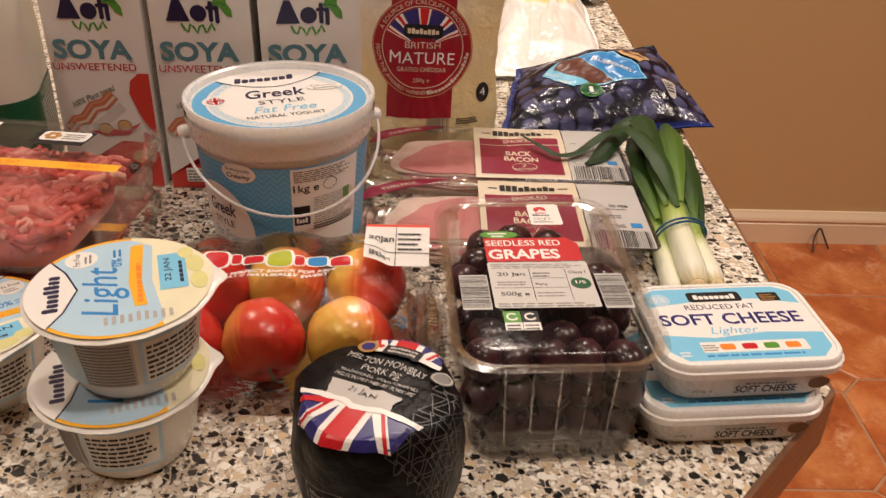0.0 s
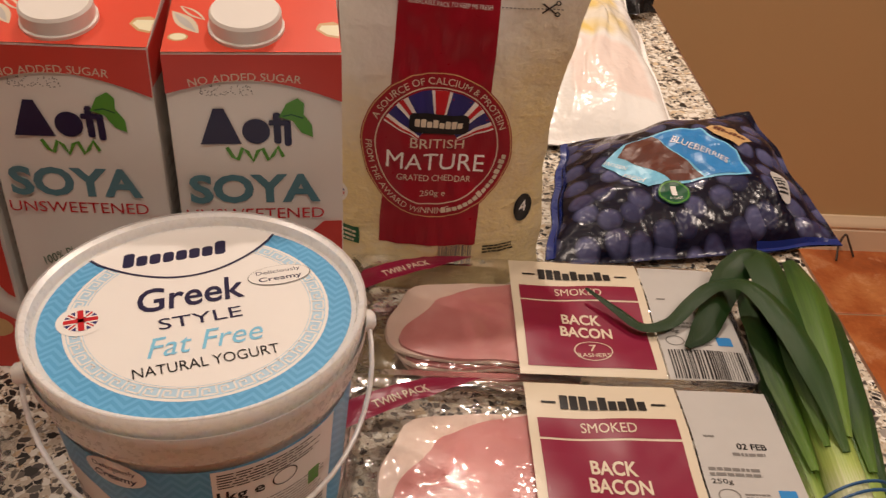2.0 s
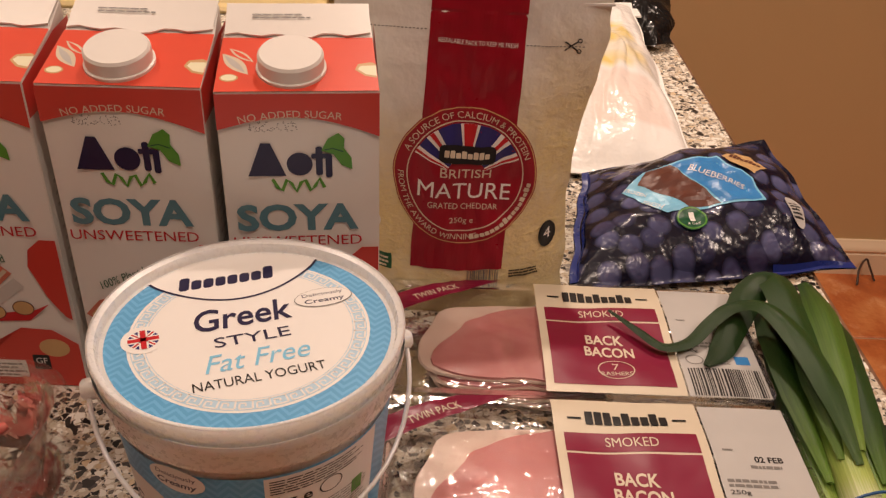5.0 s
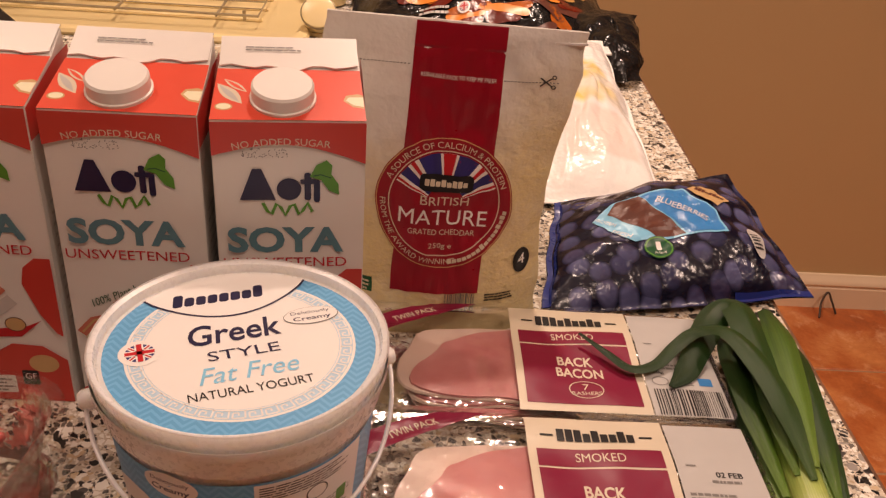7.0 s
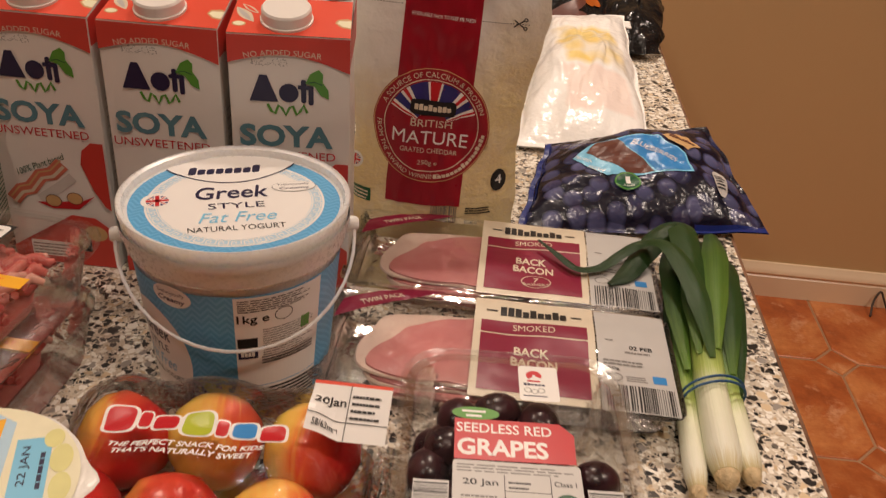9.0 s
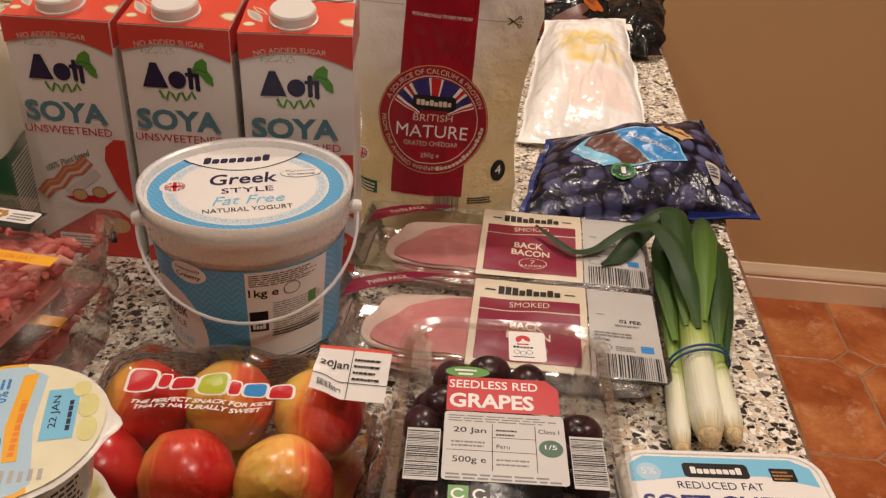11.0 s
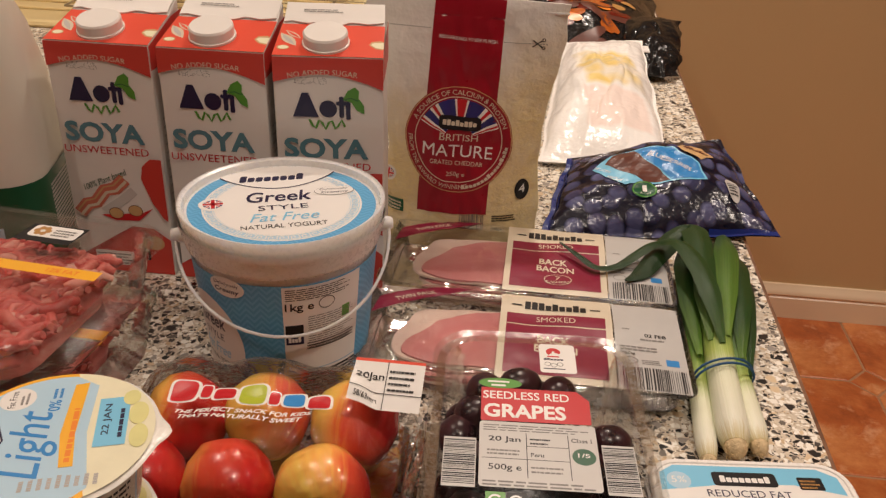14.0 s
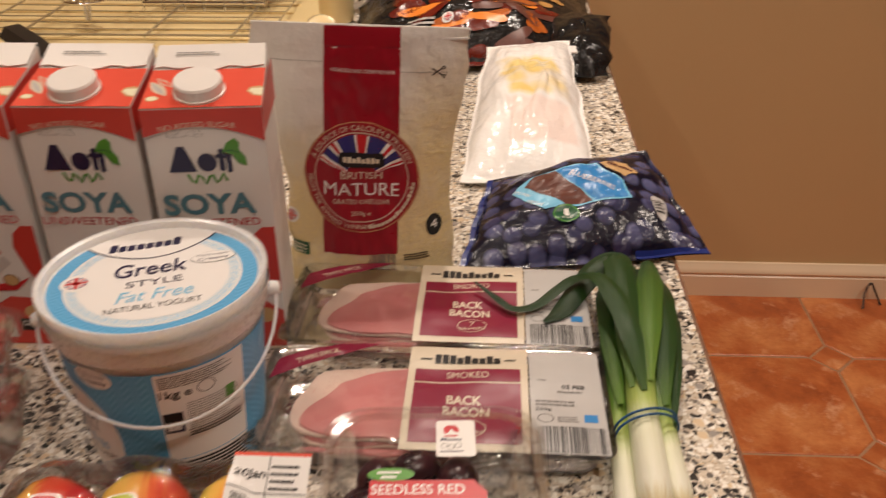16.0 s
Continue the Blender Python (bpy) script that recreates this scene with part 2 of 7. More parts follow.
def berry_print():
    """A bag printed all over with round blueberries, some with a crown."""
    n = Nodes("berry_print")
    co = n.coord()
    k = 54.0
    sq = n.add("ShaderNodeMapping", Vector=co)
    sq.inputs["Scale"].default_value = (1.0, 1.12, 1.0)
    co = sq.outputs[0]
    v = n.add("ShaderNodeTexVoronoi", Vector=co)
    v.voronoi_dimensions = "2D"
    v.inputs["Scale"].default_value = k
    v.inputs["Randomness"].default_value = 0.72
    sep = n.add("ShaderNodeSeparateColor", Color=v.outputs["Color"])
    off = n.add("ShaderNodeVectorMath", i0=co, i1=v.outputs["Position"])
    off.operation = "SUBTRACT"
    o = n.add("ShaderNodeSeparateXYZ", Vector=off.outputs[0])
    d = v.outputs["Distance"]
    skin = n.mix(sep.outputs[0], (0.008, 0.011, 0.050, 1), (0.17, 0.18, 0.36, 1))
    skin = n.mix(n.math("MULTIPLY", n.noise(190, 4, 0.65), 0.6), skin, (0.075, 0.08, 0.18, 1))
    skin = n.mix(n.ramp(n.noise(34, 3), [(0.55, (0, 0, 0, 1)), (0.62, (0.5, 0.5, 0.5, 1))]), skin, (0.030, 0.012, 0.045, 1))
    under = n.math("MULTIPLY_ADD", o.outputs[1], -k * 0.75, n.math("MULTIPLY_ADD", o.outputs[0], k * 0.35, 0.32))
    under.node.use_clamp = True
    skin = n.mix(under, skin, (0.006, 0.008, 0.030, 1))
    body = n.mix(n.ramp(d, [(0.30, (0, 0, 0, 1)), (0.47, (1, 1, 1, 1))]), skin, (0.003, 0.004, 0.016, 1))
    off2 = n.add("ShaderNodeVectorMath", i0=off.outputs[0], i1=(0.0014, 0.0016, 0.0))
    ln = n.add("ShaderNodeVectorMath", i0=off2.outputs[0])
    ln.operation = "LENGTH"
    r = n.math("MULTIPLY", ln.outputs["Value"], k)
    has = n.math("GREATER_THAN", sep.outputs[1], 0.60)
    eye = n.math("MULTIPLY", n.math("LESS_THAN", r, 0.11), has)
    ring = n.math("MULTIPLY", n.math("MULTIPLY", n.math("LESS_THAN", r, 0.19), n.math("GREATER_THAN", r, n.math("MULTIPLY_ADD", n.noise(420, 2), 0.12, 0.06))), has)
    col = n.mix(eye, n.mix(n.math("MULTIPLY", ring, 0.8), body, (0.30, 0.32, 0.42, 1)), (0.006, 0.006, 0.018, 1))
    p = n.principled(Base_Color=col, Roughness=0.26, Normal=n.bump(n.math("ADD", n.noise(34, 3, 0.55), n.math("MULTIPLY", n.noise(85, 2), 0.35)), 0.6, 0.006))
    return n.done(p.outputs[0])


def cheese_pouch():
    """Milky film with shreds of pale yellow cheese pressed against the lower part."""
    n = Nodes("cheese_pouch")
    co = n.coord()
    s = n.add("ShaderNodeSeparateXYZ", Vector=co)
    m = n.add("ShaderNodeMapping", Vector=co)
    m.inputs["Scale"].default_value = (260, 60, 420)
    m.inputs["Rotation"].default_value = (0.0, 0.6, 0.0)
    shred = n.noise(1.0, 3, 0.6, m.outputs[0])
    level = n.math("MULTIPLY_ADD", n.noise(14, 4), 0.10, -0.05)
    tilt = n.math("MULTIPLY", s.outputs[0], 0.45)
    k = n.math("SUBTRACT", n.math("ADD", 0.128, n.math("ADD", level, tilt)), s.outputs[2])
    fill = n.ramp(n.math("MULTIPLY_ADD", k, 14.0, 0.3), [(0.0, (0, 0, 0, 1)), (1.0, (1, 1, 1, 1))])
    fill = n.math("MULTIPLY", fill, n.math("MULTIPLY_ADD", n.noise(20, 5, 0.65), 2.2, -0.05))
    fill.node.use_clamp = True
    fill = n.math("MULTIPLY", fill, n.math("MULTIPLY_ADD", shred, 0.7, 0.45))
    white = n.mix(n.noise(25, 4), (0.80, 0.77, 0.73, 1), (0.93, 0.91, 0.88, 1))
    yellow = n.mix(shred, (0.74, 0.52, 0.14, 1), (0.94, 0.82, 0.46, 1))
    col = n.mix(fill, white, yellow)
    h = n.math("ADD", n.math("ADD", n.noise(26, 4, 0.6), n.math("MULTIPLY", n.noise(95, 3, 0.65), 0.30)), n.math("MULTIPLY", n.math("MULTIPLY", shred, fill), 0.25))
    p = n.principled(Base_Color=col, Roughness=0.25, Normal=n.bump(h, 0.62, 0.006))
    thin = n.add("ShaderNodeBsdfTranslucent", Color=col)
    mx = n.add("ShaderNodeMixShader", Fac=0.22)
    n.t.links.new(p.outputs[0], mx.inputs[1]), n.t.links.new(thin.outputs[0], mx.inputs[2])
    return n.done(mx.outputs[0])


def food_bag():
    """White bag film with a clear patch over pale yellow food and a faint pink print below it."""
    n = Nodes("food_bag")
    co = n.coord()
    sep = n.add("ShaderNodeSeparateXYZ", Vector=co)
    wob = n.math("MULTIPLY_ADD", n.noise(20, 3), 0.9, -0.45)

    def patch(cx, cy, rx, ry, lean, soft):
        y = n.math("DIVIDE", n.math("SUBTRACT", sep.outputs[1], cy), ry)
        x = n.math("DIVIDE", n.math("SUBTRACT", n.math("MULTIPLY_ADD", sep.outputs[1], lean, sep.outputs[0]), cx), rx)
        r = n.math("ADD", n.math("MAXIMUM", n.math("ABSOLUTE", x), n.math("ABSOLUTE", y)), n.math("MULTIPLY", wob, 0.5))
        return n.ramp(r, [(0.92 - soft, (1, 1, 1, 1)), (0.98, (0, 0, 0, 1))])

    a = n.noise(26, 4, 0.6)
    v = n.add("ShaderNodeTexVoronoi", Scale=30.0, Vector=co)
    piece = n.ramp(v.outputs["Distance"], [(0.45, (1, 1, 1, 1)), (0.72, (0, 0, 0, 1))])
    food = n.mix(a, (0.80, 0.54, 0.08, 1), (0.92, 0.78, 0.36, 1))
    white = n.mix(n.noise(20, 4), (0.88, 0.86, 0.83, 1), (0.96, 0.95, 0.93, 1))
    clear = n.mix(piece, (0.84, 0.78, 0.66, 1), food)
    col = n.mix(n.math("MULTIPLY", patch(0.006, -0.062, 0.036, 0.038, 0.1, 0.1), 0.55), white, (0.88, 0.66, 0.58, 1))
    col = n.mix(n.math("MULTIPLY", patch(0.010, 0.035, 0.036, 0.058, 0.15, 0.12), 0.92), col, clear)
    h = n.math("ADD", n.noise(45, 3), n.math("MULTIPLY", n.noise(18, 3), 1.2))
    return n.done(n.principled(Base_Color=col, Roughness=0.24, Normal=n.bump(h, 0.55, 0.005)).outputs[0])


def lid_pattern():
    """Blue chevron print of the big pot's lid."""
    n = Nodes("lid_pattern")
    s = n.add("ShaderNodeSeparateXYZ", Vector=n.coord())
    z = n.math("PINGPONG", n.math("MULTIPLY", s.outputs[0], 1.0), 0.0045)
    w = n.math("FRACT", n.math("MULTIPLY", n.math("ADD", n.math("ADD", s.outputs[1], s.outputs[2]), z), 260.0))
    k = n.math("GREATER_THAN", w, 0.55)
    col = n.mix(k, (0.080, 0.34, 0.62, 1), (0.125, 0.42, 0.71, 1))
    col = n.mix(n.math("MULTIPLY", n.noise(30, 3), 0.12), col, (0.3, 0.6, 0.85, 1))
    return n.done(n.principled(Base_Color=col, Roughness=0.35).outputs[0])


M_TERR, M_FLOOR, M_EDGE = terrazzo(), terracotta(), wood_edge()
M_GROUT = paint("grout", (0.42, 0.24, 0.13, 1), 0.8, 0.2, 60, 0.5)
M_WALL = paint("wall_paint", srgb(196, 167, 122), 0.75, 0.04, 3, 0.25, 300, 0.0006)
M_TRIM = paint("trim_gloss", srgb(233, 214, 184), 0.32, 0.04, 8, 0.1)
M_CEIL = paint("ceiling_paint", (0.80, 0.77, 0.70, 1), 0.8, 0.04, 4, 0.2)
M_CAB = paint("cabinet_front", (0.55, 0.46, 0.33, 1), 0.5, 0.06, 12)
M_CARD = paint("carton_board", (0.80, 0.77, 0.73, 1), 0.34, 0.03, 40, 0.08)
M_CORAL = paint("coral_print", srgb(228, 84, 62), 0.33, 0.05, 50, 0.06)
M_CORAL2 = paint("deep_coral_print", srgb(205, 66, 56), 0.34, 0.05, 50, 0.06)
M_PIETEXT = paint("dull_silver_print", (0.24, 0.235, 0.23, 1), 0.4, 0.1, 60)
M_GREY = paint("grey_side_print", (0.62, 0.59, 0.56, 1), 0.4, 0.1, 60)
M_CAP = paint("white_cap", (0.83, 0.80, 0.76, 1), 0.35, 0.02, 60, 0.05)
M_POT = paint("pot_plastic", (0.88, 0.87, 0.84, 1), 0.28, 0.03, 20, 0.05)
for node in M_POT.node_tree.nodes:
    if node.type == "BSDF_PRINCIPLED":
        node.inputs["Subsurface Weight"].default_value = 0.7
        node.inputs["Subsurface Radius"].default_value = (1.0, 0.9, 0.75)
        node.inputs["Subsurface Scale"].default_value = 0.010
M_WHITE = paint("white_print", (0.84, 0.82, 0.79, 1), 0.35, 0.02, 40, 0.04)
M_CREAM = paint("cream_print", srgb(214, 202, 180), 0.38, 0.03, 50, 0.05)
M_NAVY = paint("navy_print", srgb(28, 26, 66), 0.35, 0.06, 50, 0.04)
M_BLACK = paint("black_print", (0.018, 0.017, 0.018, 1), 0.35, 0.1, 50, 0.05)
M_TEAL = paint("teal_print", srgb(88, 134, 148), 0.35, 0.04, 50, 0.04)
M_RED = paint("red_print", srgb(196, 34, 42), 0.33, 0.05, 50, 0.05)
M_CRIMSON = paint("crimson_print", srgb(150, 18, 38), 0.30, 0.06, 30, 0.08)
M_PLUM = paint("plum_print", srgb(132, 20, 56), 0.33, 0.05, 40, 0.05)
M_GREEN = paint("green_print", srgb(84, 150, 52), 0.35, 0.08, 50, 0.04)
M_LIME = paint("lime_print", srgb(176, 188, 52), 0.33, 0.06, 40, 0.04)
M_RASHER = paint("pale_rasher_print", srgb(204, 118, 96), 0.36, 0.10, 90, 0.04)
M_DGREEN = paint("dark_green_print", srgb(18, 84, 52), 0.35, 0.08, 50, 0.04)
M_SKY = paint("sky_print", srgb(126, 198, 232), 0.35, 0.04, 50, 0.04)
M_PALE = paint("pale_blue_print", srgb(180, 212, 232), 0.33, 0.05, 30, 0.04)
M_BLUE = paint("blue_print", srgb(52, 136, 204), 0.33, 0.05, 40, 0.04)
M_YELLOW = paint("yellow_print", srgb(244, 180, 48), 0.33, 0.05, 40, 0.04)
M_ORANGE = paint("orange_print", srgb(240, 138, 48), 0.33, 0.05, 40, 0.04)
M_LABELGREY = paint("thin_label_paper", (0.50, 0.49, 0.475, 1), 0.4, 0.06, 50)
M_PAPER = paint("label_paper", (0.58, 0.565, 0.545, 1), 0.4, 0.04, 50)
M_PULP = paint("pulp_print", srgb(222, 218, 150), 0.35, 0.1, 90)
M_BANANA = paint("banana_print", srgb(234, 229, 198), 0.35, 0.10, 90, 0.04)
M_FLAGBLUE = paint("flag_blue_print", srgb(46, 44, 112), 0.32, 0.06, 40, 0.05)
M_TAN = paint("tan_print", srgb(204, 166, 116), 0.4, 0.15, 90, 0.05)
M_BROWN = paint("brown_print", srgb(96, 52, 40), 0.4, 0.4, 110, 0.05)
M_GOLD = paint("gold_print", srgb(176, 130, 70), 0.4, 0.1, 60)
M_GREYPRINT = paint("grey_print", (0.20, 0.19, 0.18, 1), 0.4, 0.1, 60)
M_YOGCUP = paint("thin_cup_plastic", (0.82, 0.78, 0.69, 1), 0.26, 0.04, 30, 0.05)
M_FOIL = paint("lid_foil", (0.82, 0.80, 0.75, 1), 0.28, 0.05, 60, 0.4, 90, 0.002)
M_TUB = paint("tub_plastic", (0.86, 0.84, 0.81, 1), 0.28, 0.02, 20, 0.05)
M_PIE = paint("black_wrap", (0.0045, 0.0042, 0.0045, 1), 0.40, 0.2, 30, 0.8, 60, 0.003)
M_PIELINE = paint("grey_line_print", (0.052, 0.050, 0.052, 1), 0.4, 0.2, 60)
M_SILVER = paint("silver_print", (0.50, 0.48, 0.46, 1), 0.35, 0.05, 60)
M_FAT = paint("bacon_fat", (0.76, 0.60, 0.52, 1), 0.32, 0.12, 60, 0.3)
M_MILK = paint("milk_bottle_plastic", (0.70, 0.66, 0.57, 1), 0.34, 0.03, 12, 0.1)
M_BAGWHITE = paint("white_bag", (0.93, 0.92, 0.90, 1), 0.26, 0.05, 20, 0.5, 45, 0.005)
M_DEEPBLUE = paint("deep_blue_print", srgb(26, 44, 116), 0.28, 0.15, 60, 0.3, 60, 0.003)
M_BAGBLACK = paint("black_bag", (0.012, 0.011, 0.011, 1), 0.2, 0.2, 20, 0.8, 38, 0.008)
M_FRY = paint("fries_print", srgb(176, 92, 36), 0.25, 0.45, 60, 0.5, 40, 0.006)
M_FRY2 = paint("browned_fries_print", srgb(104, 30, 16), 0.25, 0.5, 60, 0.5, 40, 0.006)
M_SINK = paint("cream_sink", srgb(236, 214, 160), 0.3, 0.04, 14, 0.08)
M_CHROME = paint("chrome", (0.75, 0.73, 0.70, 1), 0.14, 0.05, 60, 0.05, metal=1.0)
M_IRON = paint("dull_wire", (0.40, 0.33, 0.21, 1), 0.4, 0.2, 60, 0.2, metal=0.4)
M_BAND = paint("blue_rubber", (0.02, 0.09, 0.22, 1), 0.5, 0.1, 60)
M_ROOT = paint("leek_root", (0.62, 0.48, 0.28, 1), 0.8, 0.45, 260, 0.8, 300, 0.002)
M_HANDLE = paint("black_handle", (0.02, 0.019, 0.019, 1), 0.35, 0.2, 50)
M_CABLE = paint("cable_brown", (0.06, 0.04, 0.03, 1), 0.5, 0.2, 50)
M_DARKPAN = paint("dark_pan", (0.06, 0.04, 0.03, 1), 0.4, 0.2, 20, metal=0.3)
M_STEM = paint("grape_stem", (0.20, 0.17, 0.06, 1), 0.6, 0.2, 80)
M_LIDPAT = lid_pattern()
M_APPLES = [apple_skin(b) for b in (0.25, 0.02, -0.09)]
M_GRAPE, M_MINCE, M_BACON, M_LEEK = grape_skin(), mince_meat(), bacon_meat(), leek_skin()
M_BERRY, M_POUCH, M_FOODBAG = berry_print(), cheese_pouch(), food_bag()
F_TRAY = film("clear_tray", (0.94, 0.94, 0.93, 1), 0.08, 0.9, 0.25, 40, 0.008)
F_WRAP = film("clear_wrap", (0.97, 0.97, 0.96, 1), 0.06, 1.0, 0.55, 26, 0.004)
F_APPLE = film("apple_wrap", (0.99, 0.99, 0.985, 1), 0.04, 0.85, 0.75, 30)
F_PUNNET = film("clear_punnet", (0.97, 0.97, 0.96, 1), 0.10, 0.55, 0.2, 40, 0.025)
F_PAD = film("clear_pad", (0.80, 0.80, 0.78, 1), 0.12, 1.6, 0.9, 120, 0.10)
F_LID = film("clear_lid", (0.95, 0.95, 0.94, 1), 0.16, 0.22, 0.12, 30, 0.001)
glow = Nodes("lamp_glow")
M_GLOW = glow.done(glow.add("ShaderNodeEmission", Color=(1.0, 0.85, 0.65, 1), Strength=18.0).outputs[0])

# ---- building helpers ----
EPS = 0.00015


def part(name, bm, material, parent=None, label="", smooth=40):
    me = bpy.data.meshes.new(name)
    bm.to_mesh(me)
    bm.free()
    me.materials.append(material)
    if smooth:
        me.shade_smooth()
        me.set_sharp_from_angle(angle=radians(smooth))
    ob = new(name, me)
    if parent is not None:
        ob.parent = parent
    return tagged(ob, label)


def thing(name, m, label, category, group=""):
    ob = new(name)
    ob.empty_display_size = 0.02
    ob.matrix_basis = m
    return tagged(ob, label, category, group)


def grid_faces(bm, rows, closed=True, cap0=False, cap1=False):
    """Faces between rows of vertices of equal length."""
    for a, b in zip(rows, rows[1:]):
        n = len(a)
        for i in range(n if closed else n - 1):
            bm.faces.new((a[i], a[(i + 1) % n], b[(i + 1) % n], b[i]))
    if cap0:
        bm.faces.new(list(reversed(rows[0])))
    if cap1:
        bm.faces.new(rows[-1])
    return bm


def lathe(profile, n=48, cap0=True, cap1=True, a=0.0):
    """profile: (radius, z) from bottom to top, turned round z."""
    bm = bmesh.new()
    rows = [[bm.verts.new((r * math.cos(2 * math.pi * i / n + a), r * math.sin(2 * math.pi * i / n + a), z)) for i in range(n)] for r, z in profile]
    return grid_faces(bm, rows, True, cap0, cap1)


def rrect(w, d, r, n=5):
    """A rounded rectangle round the origin, anticlockwise."""
    pts = []
    for cx, cy, a in ((w / 2 - r, d / 2 - r, 0), (-w / 2 + r, d / 2 - r, 90), (-w / 2 + r, -d / 2 + r, 180), (w / 2 - r, -d / 2 + r, 270)):
        for i in range(n + 1):
            t = radians(a + 90 * i / n)
            pts.append((cx + r * math.cos(t), cy + r * math.sin(t)))
    return pts


def loft(rings, cap0=True, cap1=True):
    """rings: (width, depth, corner radius, z) stacked."""
    bm = bmesh.new()
    rows = [[bm.verts.new((x, y, z)) for x, y in rrect(w, d, r)] for w, d, r, z in rings]
    return grid_faces(bm, rows, True, cap0, cap1)


def tube(path, radii, n=8, caps=True, flat=1.0):
    """A tube along points; radii one for each; flat squashes it in its own z."""
    bm = bmesh.new()
    path = [Vector(p) for p in path]
    rows, up = [], Vector((0, 0, 1))
    uv = []
    for i, p in enumerate(path):
        d = (path[min(i + 1, len(path) - 1)] - path[max(i - 1, 0)]).normalized()
        side = d.cross(up)
        if side.length < 1e-3:
            side = Vector((1, 0, 0))
        side.normalize()
        over = side.cross(d).normalized()
        r = radii[i] if hasattr(radii, "__len__") else radii
        rows.append([bm.verts.new(p + side * r * math.cos(2 * math.pi * k / n) + over * r * flat * math.sin(2 * math.pi * k / n)) for k in range(n)])
        uv.append(i / (len(path) - 1))
    grid_faces(bm, rows, True, caps, caps)
    lay = bm.loops.layers.uv.new("UVMap")
    at = {v: (k / n, uv[i]) for i, row in enumerate(rows) for k, v in enumerate(row)}
    for f in bm.faces:
        for lp in f.loops:
            lp[lay].uv = at[lp.vert]
    return bm


def spline(points, n=6):
    """Catmull-Rom through points."""
    P = [Vector(p) for p in points]
    P = [2 * P[0] - P[1]] + P + [2 * P[-1] - P[-2]]
    out = []
    for i in range(1, len(P) - 2):
        a, b, c, d = P[i - 1:i + 3]
        for k in range(n):
            t = k / n
            out.append(0.5 * (2 * b + (c - a) * t + (2 * a - 5 * b + 4 * c - d) * t * t + (3 * b - a - 3 * c + d) * t ** 3))
    return out + [P[-2]]


def box(x0, y0, z0, x1, y1, z1, bevel=0.0):
    bm = bmesh.new()
    bmesh.ops.create_cube(bm, size=1.0, matrix=Matrix.LocRotScale(((x0 + x1) / 2, (y0 + y1) / 2, (z0 + z1) / 2), None, (x1 - x0, y1 - y0, z1 - z0)))
    if bevel:
        bmesh.ops.bevel(bm, geom=bm.edges[:], offset=bevel, segments=2, affect="EDGES")
    return bm


def prism(poly, z0, z1):
    """An upright prism over a polygon, anticlockwise."""
    bm = bmesh.new()
    rows = [[bm.verts.new((x, y, z)) for x, y in poly] for z in (z0, z1)]
    return grid_faces(bm, rows, True, True, True)


def joined(bms):
    out = bmesh.new()
    for b in bms:
        me = bpy.data.meshes.new("tmp")
        b.to_mesh(me)
        b.free()
        out.from_mesh(me)
        bpy.data.meshes.remove(me)
    return out


# prints: flat shapes in x and y that a warp lays on a surface
def g_rect(x0, y0, x1, y1, nx=1, ny=1, slant=0.0):
    bm = bmesh.new()
    rows = [[bm.verts.new((x0 + (x1 - x0) * i / nx + slant * j / ny, y0 + (y1 - y0) * j / ny, 0)) for i in range(nx + 1)] for j in range(ny + 1)]
    return grid_faces(bm, rows, False)


def g_disc(cx, cy, rx, ry=None, n=40, r_in=0.0, a0=0, a1=360, rings=1):
    bm = bmesh.new()
    ry = ry or rx
    k = ry / rx
    full = a1 - a0 >= 360
    if full and not r_in and rings == 1:
        bm.faces.new([bm.verts.new((cx + rx * math.cos(2 * math.pi * i / n), cy + ry * math.sin(2 * math.pi * i / n), 0)) for i in range(n)])
        return bm
    m = n if full else n + 1
    lo = r_in if r_in else rx * 0.02
    rows = []
    for j in range(rings + 1):
        r = lo + (rx - lo) * j / rings
        rows.append([bm.verts.new((cx + r * math.cos(radians(a0 + (a1 - a0) * i / n)), cy + k * r * math.sin(radians(a0 + (a1 - a0) * i / n)), 0)) for i in range(m)])
    grid_faces(bm, list(reversed(rows)), full)
    return bm


def g_poly(pts):
    bm = bmesh.new()
    bm.faces.new([bm.verts.new((x, y, 0)) for x, y in pts])
    bmesh.ops.triangulate(bm, faces=bm.faces[:])
    return bm


def g_blob(cx, cy, w, h, n=28, rings=3, p=0.5):
    """A plump rounded block."""
    bm = bmesh.new()
    rows = []
    for j in range(rings, 0, -1):
        k = j / rings
        row = []
        for i in range(n):
            a = 2 * math.pi * i / n
            c, s = math.cos(a), math.sin(a)
            row.append(bm.verts.new((cx + k * w / 2 * math.copysign(abs(c) ** p, c), cy + k * h / 2 * math.copysign(abs(s) ** p, s), 0)))
        rows.append(row)
    return grid_faces(bm, rows, True, False, True)


def g_rr(x0, y0, x1, y1, r):
    return g_poly([(x + (x0 + x1) / 2, y + (y0 + y1) / 2) for x, y in rrect(x1 - x0, y1 - y0, r, 4)])


def g_line(pts, w):
    """A stroke of width w along points."""
    bm = bmesh.new()
    rows = []
    for i, p in enumerate(pts):
        a, b = pts[max(i - 1, 0)], pts[min(i + 1, len(pts) - 1)]
        dx, dy = b[0] - a[0], b[1] - a[1]
        s = math.hypot(dx, dy) or 1
        rows.append([bm.verts.new((p[0] + k * w / 2 * dy / s, p[1] - k * w / 2 * dx / s, 0)) for k in (-1, 1)])
    return grid_faces(bm, rows, False)


LETTERS = {}


